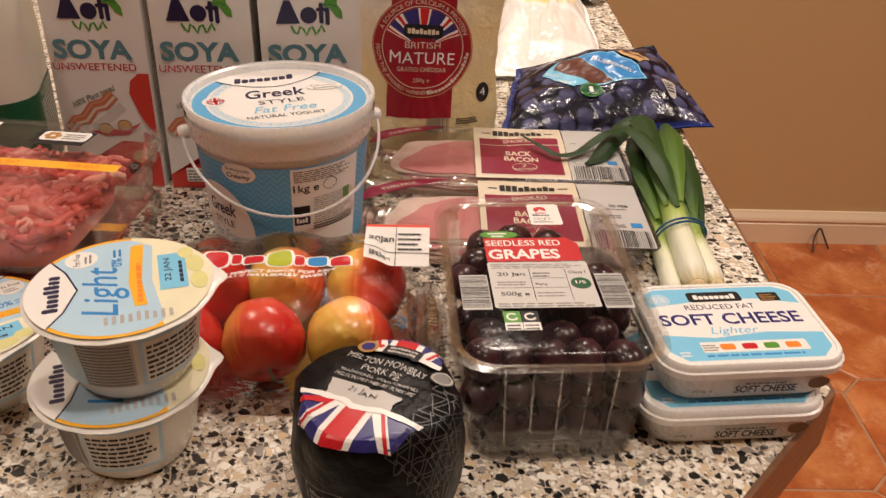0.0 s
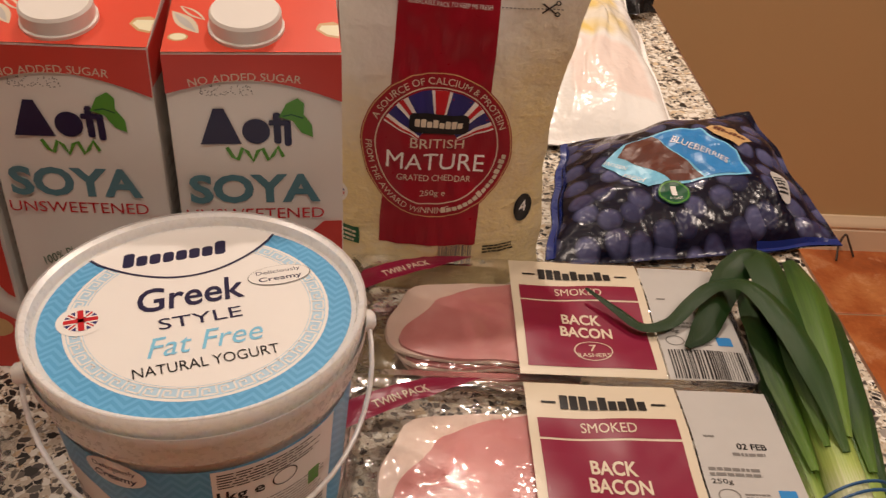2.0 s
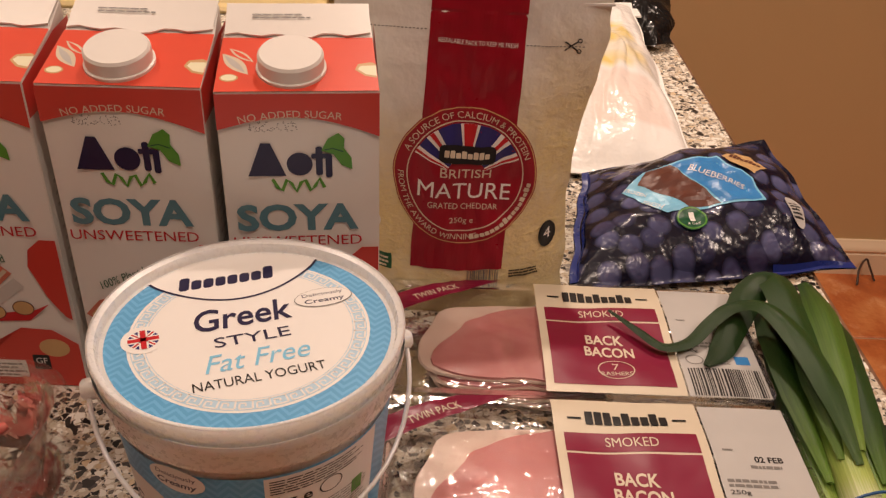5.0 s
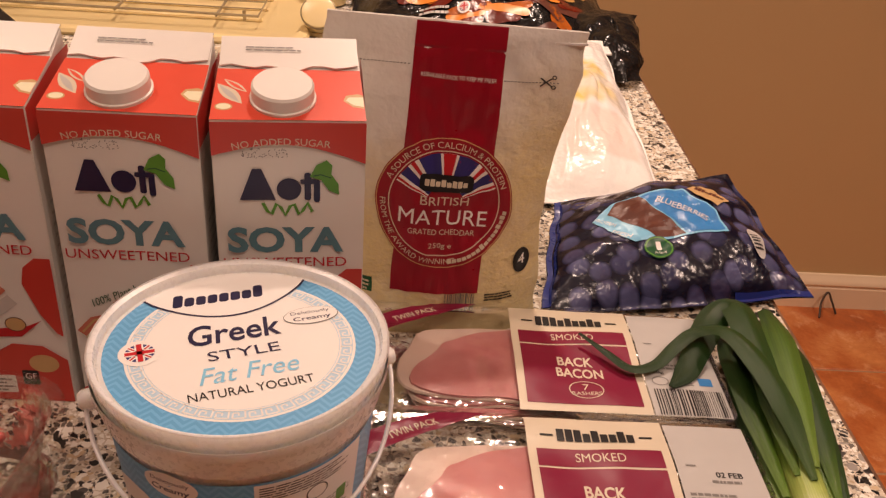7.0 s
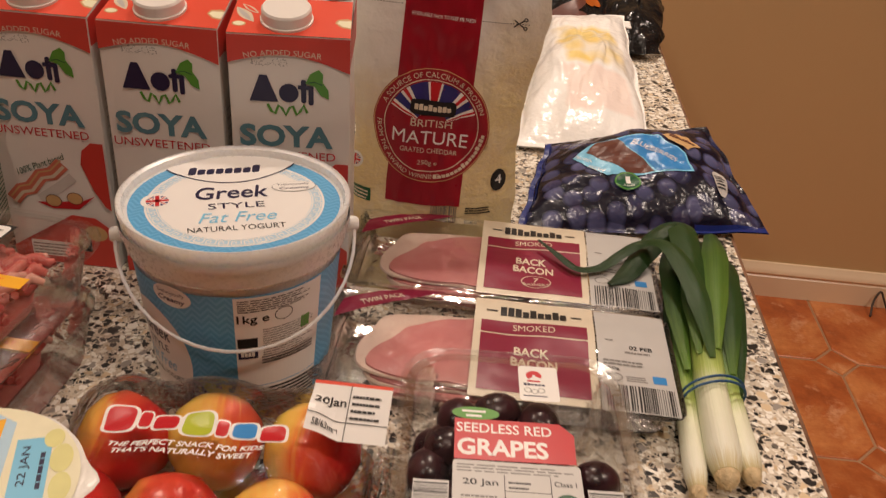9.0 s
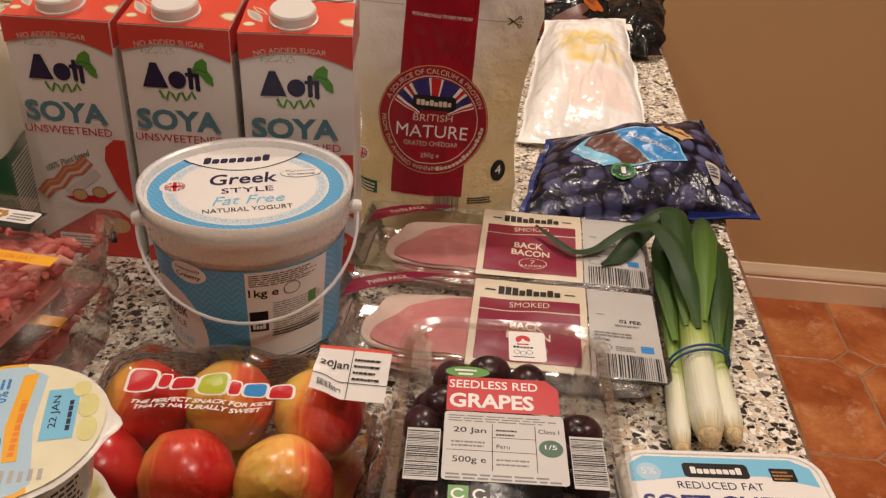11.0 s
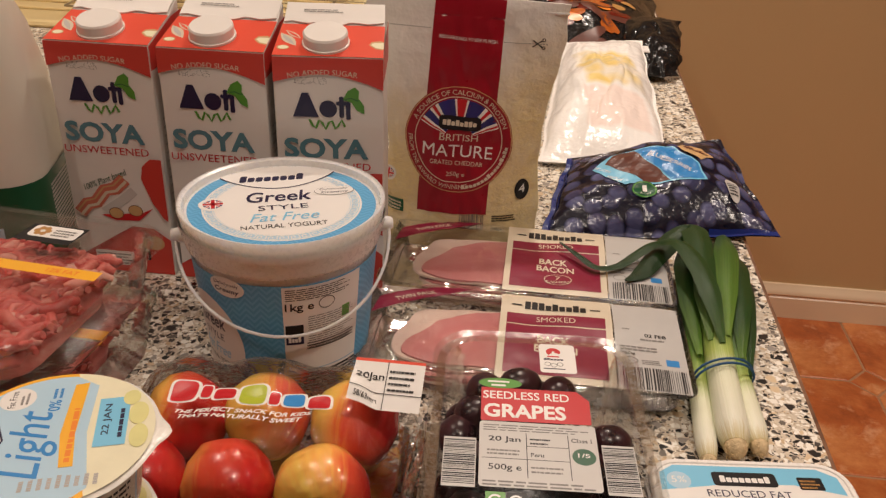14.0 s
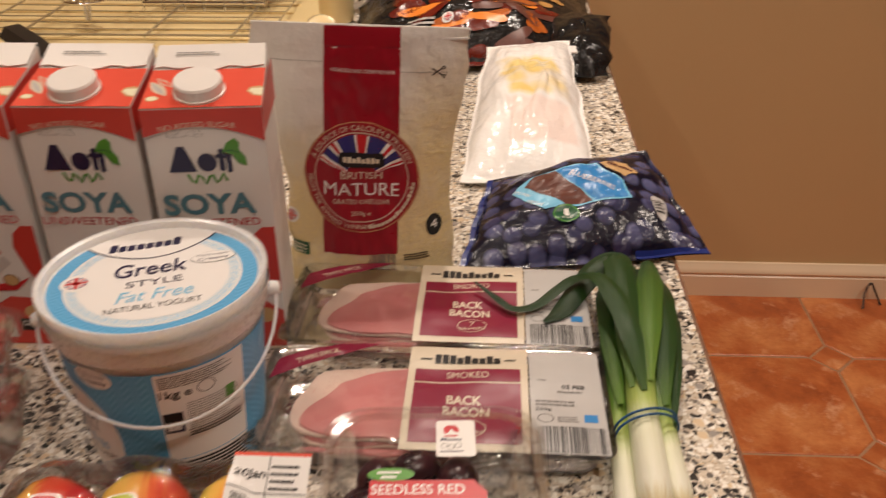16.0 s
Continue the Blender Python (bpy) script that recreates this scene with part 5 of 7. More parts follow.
# ---- bacon packs ----
def rasher(parent, x, y, z, size, turn, seed):
    rnd = random.Random(seed)
    pts, inner = [], []
    for i in range(48):
        a = 2 * math.pi * i / 48
        r = 1 + 0.05 * math.sin(2 * a + 1.0) + 0.035 * math.sin(3 * a + seed * 2) + 0.022 * math.sin(5 * a + seed * 3.1) + 0.012 * math.sin(9 * a + seed)
        r *= (abs(math.cos(a)) ** 3.6 + abs(math.sin(a)) ** 3.6) ** (-1 / 3.6)
        px, py = 0.043 * size * r * math.cos(a), 0.032 * size * r * math.sin(a)
        pts.append((px, py))
        k = 1.010 - 0.38 * max(0.0, math.cos(a - 2.55)) ** 1.6 - 0.025 * max(0.0, math.sin(7 * a + seed))
        inner.append((px * k, py * k))
    c, s = math.cos(radians(turn)), math.sin(radians(turn))
    rot = lambda p: (x + c * p[0] - s * p[1], y + s * p[0] + c * p[1])
    bm = bmesh.new()
    wav = lambda p: 0.0004 * math.sin(p[0] * 160 + seed) * math.cos(p[1] * 120)
    rows = []
    for k, dz in ((1.0, 0.0), (1.015, 0.001), (1.0, 0.0022), (0.6, 0.0025)):
        rows.append([bm.verts.new((*rot((p[0] * k, p[1] * k)), z + dz + wav(p))) for p in pts])
    grid_faces(bm, rows, True, True, True)
    slice_ = part("rasher", bm, M_FAT, parent, "pale fat-edged bacon rasher")
    bm = bmesh.new()
    rows = [[bm.verts.new((*rot((p[0] * k, p[1] * k)), z + dz + wav(p))) for p in inner] for k, dz in ((1.0, 0.0008), (0.985, 0.0034), (0.5, 0.0040))]
    grid_faces(bm, rows, True, False, True)
    part("lean_meat", bm, M_BACON, slice_, "pink lean meat")


def bacon_pack(m, group):
    t = thing("bacon_pack", m, "clear twin pack of smoked back bacon with plum label", "bacon pack", group)
    L, Dp, Hh = 0.215, 0.103, 0.022
    part("tray", loft([(L - 0.024, Dp - 0.024, 0.012, 0.0005), (L - 0.016, Dp - 0.014, 0.014, 0.004), (L - 0.012, Dp - 0.011, 0.014, Hh - 0.003), (L - 0.002, Dp - 0.001, 0.010, Hh - 0.002), (L, Dp, 0.010, Hh - 0.001)], True, False), F_TRAY, t, "clear moulded tray")

    def skin(x, y):
        k = max(0.0, 1 - (abs(x) / (L / 2)) ** 8) * max(0.0, 1 - (abs(y) / (Dp / 2)) ** 6)
        return Hh - 0.0005 + 0.0030 * k * (0.6 + 0.6 * noise.noise((x * 30, y * 30, 2.0))) + (0.0009 if x < -0.02 else 0.0002) * noise.noise((x * 110, y * 110, 5.0)) * (1.0 if x < -0.02 else 0.5)

    bm = g_rect(-L / 2, -Dp / 2, L / 2, Dp / 2, 64, 32)
    for v in bm.verts:
        v.co.z = skin(v.co.x, v.co.y)
    part("top_film", bm, F_WRAP, t, "wrinkled clear film", 70)
    for i in range(4):
        rasher(t, -0.0240 - 0.0030 * i, -0.0075 + 0.0012 * i, 0.0035 + 0.0042 * i, 1.13 - 0.015 * i, 3 * i - 10, i + 2)
    face = lambda x, y, e: Vector((x, y, skin(x, y) + 0.0006 + e * 1.4))
    x0, x1 = -0.0160, 0.0585
    ink("card_label", g_rect(x0, -Dp / 2 + 0.002, x1, Dp / 2 - 0.004, 14, 14), face, M_CREAM, t, 1, "cream paper label")
    ink("plum_panel", g_rect(x0 + 0.0045, 0.0108, x1 - 0.0045, 0.0235, 10, 3), face, M_PLUM, t, 2)
    ink("plum_panel", g_rect(x0 + 0.0045, -0.0440, x1 - 0.0045, 0.0094, 10, 10), face, M_PLUM, t, 2)
    cx = (x0 + x1) / 2
    ink_each("brand_block", g_mark(cx - 0.021, 0.0290, cx + 0.021, 0.0380, 9, 0.12, 7), face, M_BLACK, t, 3)
    ink_each("brand_rule", joined([g_rect(cx - 0.030, 0.0325, cx - 0.023, 0.0338), g_rect(cx + 0.023, 0.0325, cx + 0.030, 0.0338)]), face, M_BLACK, t, 3)
    ink("lettering", g_text("SMOKED", 0.026, 0.0062, cx, 0.0173), face, M_CREAM, t, 3)
    ink("lettering", g_text("BACK", 0.0210, 0.0082, cx - 0.0015, -0.0070, 0.025), face, M_CREAM, t, 3)
    ink("lettering", g_text("BACON", 0.0275, 0.0082, cx, -0.0172, 0.025), face, M_CREAM, t, 3)
    ink("seal_line", g_disc(cx + 0.002, -0.0315, 0.0100, 0.0075, 30, 0.0094), face, M_CREAM, t, 3)
    ink("lettering", g_text("7", 0.0036, 0.0052, cx + 0.002, -0.0292), face, M_CREAM, t, 3)
    ink("lettering", g_text("RASHERS", 0.017, 0.0030, cx + 0.002, -0.0348), face, M_CREAM, t, 3)
    ink("back_label", g_rect(x1 + 0.001, -Dp / 2 + 0.002, L / 2 - 0.004, Dp / 2 - 0.006, 8, 14), face, M_LABELGREY, t, 1, "white information label")
    ink("lettering", g_text("02 FEB", 0.014, 0.0036, 0.086, 0.0085, 0.02), face, M_BLACK, t, 2)
    ink("fine_print", g_lines(0.076, 0.0030, 0.096, 0.0055, 1, 0.7, 2), face, M_GREYPRINT, t, 2)
    ink("fine_print", g_lines(0.0625, -0.009, 0.088, -0.003, 2, 0.6, 3), face, M_GREYPRINT, t, 2)
    ink("lettering", g_text("250g", 0.0095, 0.0035, 0.067, -0.0125), face, M_BLACK, t, 2)
    ink("fine_print", g_lines(0.0645, 0.013, 0.070, 0.0145, 1, 0.8, 4), face, M_GREYPRINT, t, 2)
    ink("health_mark", g_disc(0.068, -0.0205, 0.0050, 0.0042, 24, 0.0043), face, M_GREYPRINT, t, 2)
    ink("fine_print", g_lines(0.075, -0.024, 0.089, -0.018, 3, 0.5, 6), face, M_GREYPRINT, t, 2)
    ink("blue_box", g_rect(0.0905, -0.0235, 0.0985, -0.0165), face, M_BLUE, t, 2)
    ink_each("barcode_bar", g_bars(0.0625, -0.0490, 0.1030, -0.0280, 11, 30), face, M_BLACK, t, 2)
    ink("pack_ribbon", g_poly([(-0.1030, 0.0120), (-0.1000, 0.0320), (-0.0640, 0.0500), (-0.0360, 0.0500)]), face, M_PLUM, t, 1, "plum corner ribbon")
    ink("lettering", g_text("TWIN PACK", 0.029, 0.0055, -0.0755, 0.0352, 0.01, 0, 27), face, M_CREAM, t, 2)
    return t


bacon_pack(pose(0.0490, 0.6790, TOP + 0.0005, 0.0, 0, -0.4), "bacon packs")
bacon_pack(pose(0.0495, 0.5750, TOP + 0.0005, 0, 0, 0.0), "bacon packs")


# ---- leeks ----
def leek_leaf(parent, path, widths, fold=0.35, u0=0.35, u1=1.0):
    """A strap leaf: a shallow folded ribbon with thickness."""
    P = spline(path, 7)
    n = len(P)
    bm = bmesh.new()
    lay = bm.loops.layers.uv.new("UVMap")
    rows, uv = [], {}
    for i, p in enumerate(P):
        f = i / (n - 1)
        d = (P[min(i + 1, n - 1)] - P[max(i - 1, 0)]).normalized()
        k = f * (len(widths) - 1)
        j = min(int(k), len(widths) - 2)
        w = widths[j] + (widths[j + 1] - widths[j]) * (k - j)
        side = d.cross(Vector((0, 0, 1)))
        side = side.normalized() if side.length > 0.05 else Vector((1, 0, 0))
        over = side.cross(d).normalized()
        row = []
        for a, b in ((-1, 0), (-0.5, 0), (0, 0), (0.5, 0), (1, 0), (0.5, 1), (0, 1), (-0.5, 1)):
            h = fold * w * (abs(a) ** 1.3) + (0.0011 if b == 0 else 0.0)
            v = bm.verts.new(p + side * (a * w) + over * h)
            uv[v] = (a * 0.5 + 0.5, u0 + (u1 - u0) * f)
            row.append(v)
        rows.append(row)
    grid_faces(bm, rows, True, True, True)
    bmesh.ops.recalc_face_normals(bm, faces=bm.faces[:])
    for fc in bm.faces:
        for lp in fc.loops:
            lp[lay].uv = uv[lp.vert]
    return part("leaf", bm, M_LEEK, parent, "", 60)


def leek(name_label, path, radii, group):
    t = thing("leek", pose(path[0][0], path[0][1], TOP), name_label, "leek", group)
    o = Vector((path[0][0], path[0][1], TOP))
    P = spline([Vector(p) - o for p in path], 7)
    n = len(P)
    R = [radii[0] + 0.0 for _ in P]
    for i in range(n):
        k = i / (n - 1) * (len(radii) - 1)
        j = min(int(k), len(radii) - 2)
        R[i] = radii[j] + (radii[j + 1] - radii[j]) * (k - j)
    R[0], R[1] = R[0] * 0.72, R[1] * 0.95
    part("stem", tube(P, R, 14), M_LEEK, t)
    d = (P[0] - P[1]).normalized()
    part("root_end", tube([P[0] - d * 0.001, P[0] + d * 0.002, P[0] + d * 0.005, P[0] + d * 0.007, P[0] + d * 0.008], [R[0] * 0.98, R[0] * 0.93, R[0] * 0.74, R[0] * 0.45, R[0] * 0.15], 14), M_ROOT, t, "trimmed brown root end")
    rnd = random.Random(int(path[0][0] * 1e4))
    hairs = []
    for i in range(70):
        a, k = rnd.uniform(0, 6.28), rnd.uniform(0.1, 0.85)
        q = P[0] + d * (0.007 - 0.006 * k) + Vector((math.cos(a) * R[0] * k, 0, math.sin(a) * R[0] * k))
        hairs.append(tube([q, q + d * rnd.uniform(0.001, 0.0035) + Vector((rnd.uniform(-0.0012, 0.0012), 0, rnd.uniform(-0.0015, 0.0012)))], [0.0007, 0.0003], 4))
    part("roots", joined(hairs), M_ROOT, t)
    return t, o


Z = TOP
G = "bunch of leeks"
lk, o = leek("white-stemmed leek with dark green leaves in a banded bunch", [(0.1750, 0.497, Z + 0.0110), (0.1765, 0.560, Z + 0.0150), (0.180, 0.620, Z + 0.019), (0.187, 0.680, Z + 0.020), (0.194, 0.725, Z + 0.018)], [0.0100, 0.0096, 0.0102, 0.0112, 0.007], G)
R_ = lambda pts: [Vector(p) - o for p in pts]
leek_leaf(lk, R_([(0.176, 0.592, Z + 0.0250), (0.174, 0.640, Z + 0.036), (0.175, 0.690, Z + 0.042), (0.174, 0.716, Z + 0.042), (0.162, 0.712, Z + 0.036), (0.148, 0.690, Z + 0.032), (0.133, 0.664, Z + 0.0275), (0.121, 0.650, Z + 0.0265)]), [0.002, 0.0070, 0.0100, 0.0108, 0.0100, 0.0088, 0.0070, 0.0018], -0.40, 0.50)
leek_leaf(lk, R_([(0.183, 0.590, Z + 0.0260), (0.189, 0.640, Z + 0.035), (0.196, 0.690, Z + 0.038), (0.201, 0.728, Z + 0.030)]), [0.002, 0.0080, 0.0095, 0.0050], -0.5, 0.40, 0.56)
leek_leaf(lk, R_([(0.172, 0.585, Z + 0.0245), (0.174, 0.630, Z + 0.034), (0.180, 0.680, Z + 0.037), (0.187, 0.722, Z + 0.030)]), [0.002, 0.0085, 0.0095, 0.0040], -0.5, 0.44, 0.8)
lk, o = leek("slim pale leek lying in a banded bunch", [(0.1590, 0.488, Z + 0.0070), (0.1625, 0.560, Z + 0.0085), (0.166, 0.640, Z + 0.014), (0.174, 0.715, Z + 0.016)], [0.0066, 0.0066, 0.0082, 0.005], G)
R_ = lambda pts: [Vector(p) - o for p in pts]
leek_leaf(lk, R_([(0.178, 0.580, Z + 0.0265), (0.174, 0.620, Z + 0.040), (0.168, 0.655, Z + 0.045), (0.158, 0.682, Z + 0.045), (0.144, 0.690, Z + 0.038), (0.131, 0.683, Z + 0.0320), (0.116, 0.668, Z + 0.0285), (0.100, 0.663, Z + 0.0285), (0.088, 0.674, Z + 0.0300), (0.073, 0.690, Z + 0.0320)]), [0.002, 0.0075, 0.0082, 0.0066, 0.0052, 0.0044, 0.0040, 0.0036, 0.0030, 0.001], -0.35, 0.52)
leek_leaf(lk, R_([(0.164, 0.575, Z + 0.0190), (0.164, 0.630, Z + 0.025), (0.166, 0.680, Z + 0.027), (0.170, 0.715, Z + 0.022)]), [0.002, 0.0070, 0.0080, 0.0040], -0.5, 0.42, 0.75)
lk, o = leek("green-topped leek lying in a banded bunch", [(0.1900, 0.504, Z + 0.0078), (0.1890, 0.565, Z + 0.0095), (0.194, 0.640, Z + 0.015), (0.202, 0.725, Z + 0.015)], [0.0078, 0.0074, 0.0088, 0.005], G)
R_ = lambda pts: [Vector(p) - o for p in pts]
leek_leaf(lk, R_([(0.191, 0.575, Z + 0.0190), (0.198, 0.630, Z + 0.027), (0.205, 0.685, Z + 0.027), (0.210, 0.730, Z + 0.014)]), [0.002, 0.0080, 0.0090, 0.004], -0.4, 0.46, 0.9)
leek_leaf(lk, R_([(0.194, 0.560, Z + 0.0140), (0.202, 0.610, Z + 0.017), (0.209, 0.660, Z + 0.018), (0.215, 0.705, Z + 0.010)]), [0.001, 0.0050, 0.0060, 0.003], -0.3, 0.55)
band = thing("rubber_band", pose(0.1775, 0.557, TOP), "thin blue rubber band round the leeks", "rubber band")
for dy in (0.0, 0.005):
    ring = [(0.0192 * math.cos(2 * math.pi * i / 28) ** 1, dy + 0.005 * math.cos(2 * math.pi * i / 28), 0.0140 + 0.0132 * math.sin(2 * math.pi * i / 28)) for i in range(29)]
    part("loop", tube(ring, 0.0008, 6, False), M_BAND, band)


# ---- grape punnet ----
def punnet():
    t = thing("grape_punnet", pose(0.0600, 0.4240, TOP, 0, 0, 3.4), "clear plastic punnet of dark red grapes with printed label", "grape punnet")
    w, d, h = 0.107, 0.168, 0.068
    part("tray", loft([(w - 0.026, d - 0.012, 0.014, 0.0006), (w - 0.021, d - 0.007, 0.016, 0.003), (w - 0.016, d - 0.007, 0.018, 0.02), (w - 0.011, d - 0.008, 0.020, h - 0.008), (w - 0.009, d - 0.006, 0.020, h - 0.004), (w, d, 0.022, h - 0.003)], True, False), F_PUNNET, t, "clear ribbed tray")
    part("flange", loft([(w - 0.010, d - 0.007, 0.019, h - 0.004), (w + 0.004, d + 0.004, 0.023, h - 0.005), (w + 0.005, d + 0.005, 0.023, h - 0.002), (w + 0.003, d + 0.003, 0.022, h), (w - 0.008, d - 0.006, 0.019, h - 0.001)], False, False), F_LID, t, "clear rolled rim")
    part("lid", loft([(w - 0.008, d - 0.006, 0.019, h - 0.001), (w - 0.012, d - 0.010, 0.018, h + 0.0015), (w - 0.016, d - 0.014, 0.017, h + 0.002)], False, True), F_LID, t, "flat clear lid")
    ribs = []
    for i in range(5):
        x = -0.028 + 0.014 * i
        ribs.append(("f", x))
    for kind, x in ribs:
        part("rib", tube([(x * 0.92, -d / 2 + 0.0075, 0.004), (x, -d / 2 + 0.0062, h - 0.010)], 0.0006, 6), F_PUNNET, t)
    # grapes
    g = lathe([(0.0009, -0.0118), (0.0045, -0.0112), (0.0080, -0.0085), (0.0100, -0.0040), (0.0104, 0.0), (0.0098, 0.0045), (0.0078, 0.0085), (0.0045, 0.0110), (0.0009, 0.0118)], 20)
    mother = part("grape", g, M_GRAPE, t, "", 80)
    rnd = random.Random(12)
    spots = []
    for layer in range(3):
        for j in range(7):
            for i in range(5):
                x = -0.0355 + 0.0186 * i + (0.004 if j % 2 else -0.003) + rnd.uniform(-0.0022, 0.0022)
                y = -0.060 + 0.0185 * j + rnd.uniform(-0.0025, 0.0025)
                z = 0.0125 + 0.0190 * layer + rnd.uniform(-0.001, 0.001)
                lim = 0.0430 + 0.006 * layer / 3 - 0.011
                if abs(x) > lim + 0.004 or y > 0.061:
                    continue
                if layer == 2 and (y > 0.046 or (y > 0.014 and x > 0.012)):
                    continue
                if layer == 1 and y > 0.034 and x > -0.004:
                    continue
                if layer == 0 and y > 0.045 and x > 0.008:
                    continue
                spots.append((x, y, z))
    spots += [(-0.031, 0.024, 0.0560), (-0.027, 0.044, 0.0560), (-0.008, 0.051, 0.0560), (0.012, 0.044, 0.0560)]
    for k, (x, y, z) in enumerate(spots):
        m = pose(x, y, z, rnd.uniform(0, 180), rnd.uniform(0, 180), 0)
        if k == 0:
            mother.matrix_basis = m
        else:
            c = new("grape", mother.data)
            c.parent, c.matrix_basis = t, m
    part("stalk", tube(spline([(-0.01, -0.03, 0.045), (-0.012, 0.02, 0.047), (-0.006, 0.04, 0.052)]), 0.0014, 6), M_STEM, t)
    crumple = g_rect(-0.036, 0.0, 0.036, 0.020, 30, 8)
    for v in crumple.verts:
        k = noise.noise((v.co.x * 60, v.co.y * 90, 3.0))
        v.co.z = max(0.001, v.co.y * (0.75 + 0.5 * noise.noise((v.co.x * 34, 2.0, 5.0)))) + 0.0015
        v.co.y = -d / 2 + 0.0105 + 0.0030 * k - 0.0015 * v.co.y / 0.02
    part("crumpled_pad", crumple, F_PAD, t, "crumpled clear bubble pad", 70)
    pad = part("absorbent_pad", loft([(w - 0.040, d - 0.036, 0.012, 0.0012), (w - 0.040, d - 0.036, 0.012, 0.0024)]), M_SILVER, t)
    sheet = plane((-0.0067, 0.0025, h + 0.0022), (1, 0, 0), (0, 1, 0))
    top = lambda x, y, e: sheet(x * 0.92, y * 0.97, e)
    FLAT.append(top)
    ink("red_label", g_poly([(-0.0245, 0.0015), (0.0340, 0.0020), (0.0345, 0.0210), (0.0280, 0.0285), (-0.0245, 0.0285)]), top, M_RED, t, 1, "red printed label")
    ink("lettering", g_text("SEEDLESS RED", 0.0470, 0.0065, 0.0000, 0.0225, 0.012), top, M_WHITE, t, 2)
    ink("lettering", g_text("GRAPES", 0.0440, 0.0110, -0.0010, 0.0098, 0.03), top, M_WHITE, t, 2)
    ink("leaf_badge", g_disc(-0.014, 0.0325, 0.0120, 0.0045), top, M_GREEN, t, 3)
    ink("brand_bar", joined([g_rect(-0.021, 0.0330, -0.009, 0.0345), g_rect(-0.019, 0.0298, -0.011, 0.0314)]), top, M_WHITE, t, 4)
    ink("white_label", g_rr(-0.0250, -0.0455, 0.0355, 0.0010, 0.002), top, M_PAPER, t, 1, "white information label")
    ink("fine_print", g_lines(-0.0230, -0.0060, 0.0320, -0.0005, 3, 0.45, 5), top, M_GREYPRINT, t, 2)
    ink("lettering", g_text("20 Jan", 0.0165, 0.0048, -0.0120, -0.0125, 0.02), top, M_BLACK, t, 2)
    ink("fine_print", g_lines(-0.0210, -0.0235, -0.0030, -0.0185, 2, 0.5, 7), top, M_GREYPRINT, t, 2)
    ink("lettering", g_text("500g e", 0.0165, 0.0052, -0.0120, -0.0325, 0.01), top, M_BLACK, t, 2)
    ink("label_rule", joined([g_rect(-0.0010, -0.0385, -0.0006, -0.0070), g_rect(0.0205, -0.0385, 0.0209, -0.0070), g_rect(-0.0235, -0.0262, 0.0205, -0.0258), g_rect(-0.0010, -0.0167, 0.0205, -0.0163)]), top, M_BLACK, t, 2)
    ink("lettering", g_text("Class I", 0.0105, 0.0030, 0.0275, -0.0105, 0.01), top, M_BLACK, t, 2)
    ink("lettering", g_text("Peru", 0.0065, 0.0028, 0.0045, -0.0225, 0.01), top, M_BLACK, t, 2)
    ink("fine_print", g_lines(0.0010, -0.0150, 0.0120, -0.0090, 2, 0.4, 8), top, M_BLACK, t, 2)
    ink("fine_print", g_lines(0.0010, -0.0350, 0.0190, -0.0290, 2, 0.4, 9), top, M_GREYPRINT, t, 2)
    ink("apple_badge", g_disc(0.0280, -0.0220, 0.0060, 0.0058), top, M_DGREEN, t, 2)
    ink("lettering", g_text("1/5", 0.0060, 0.0030, 0.0280, -0.0210, 0.01), top, M_WHITE, t, 3)
    ink("fine_print", g_lines(-0.0230, -0.0445, 0.0340, -0.0400, 2, 0.5, 10), top, M_GREYPRINT, t, 2)
    for i, (mat, x) in enumerate(((M_GREEN, -0.0215), (M_BLACK, -0.0115))):
        ink("recycling_panel", g_rect(x, -0.0585, x + 0.0096, -0.0485), top, mat, t, 1)
        ink("recycling_sign", g_disc(x + 0.0048, -0.0535, 0.0034, None, 20, 0.0022, 40, 340), top, M_WHITE, t, 2)
        ink("recycling_foot", g_rect(x, -0.0655, x + 0.0096, -0.0586), top, M_WHITE, t, 1)
        ink("fine_print", g_lines(x + 0.001, -0.0650, x + 0.009, -0.0592, 2, 0.5, 3), top, M_BLACK, t, 2)
    for x in (-0.0430, 0.0375):
        ink("barcode_label", g_rect(x, -0.0465, x + 0.0165, -0.0125) if x < 0 else g_rect(x, -0.0465, x + 0.0165, -0.0125), top, M_PAPER, t, 1)
        rnd2 = random.Random(9)
        y = -0.0445
        bars = []
        while y < -0.0150:
            hgt = rnd2.choice((0.0003, 0.0005, 0.0009))
            bars.append(g_rect(x + 0.0004, y, x + 0.0160, y + hgt))
            y += hgt + rnd2.choice((0.0004, 0.0007))
        ink_each("barcode_bar", joined(bars), top, M_BLACK, t, 2)
    ink("team_sticker", g_rr(0.0090, 0.0445, 0.0300, 0.0715, 0.002), top, M_WHITE, t, 1, "small white sticker")
    ink("emblem", joined([g_disc(0.0172, 0.0640, 0.0042, 0.0038, 20, 0.0008, -30, 230), g_rect(0.0135, 0.0590, 0.0205, 0.0602)]), top, M_RED, t, 2)
    ink("fine_print", joined([g_mark(0.0115, 0.0560, 0.0230, 0.0580, 6, 0.2, 3), g_rect(0.011, 0.0478, 0.0235, 0.0486)]), top, M_NAVY, t, 2)
    ink("emblem_ring", joined([g_disc(0.0135 + 0.0036 * i, 0.0525 - 0.001 * (i % 2), 0.0019, None, 14, 0.0015) for i in range(3)]), top, M_GREYPRINT, t, 2)


punnet()


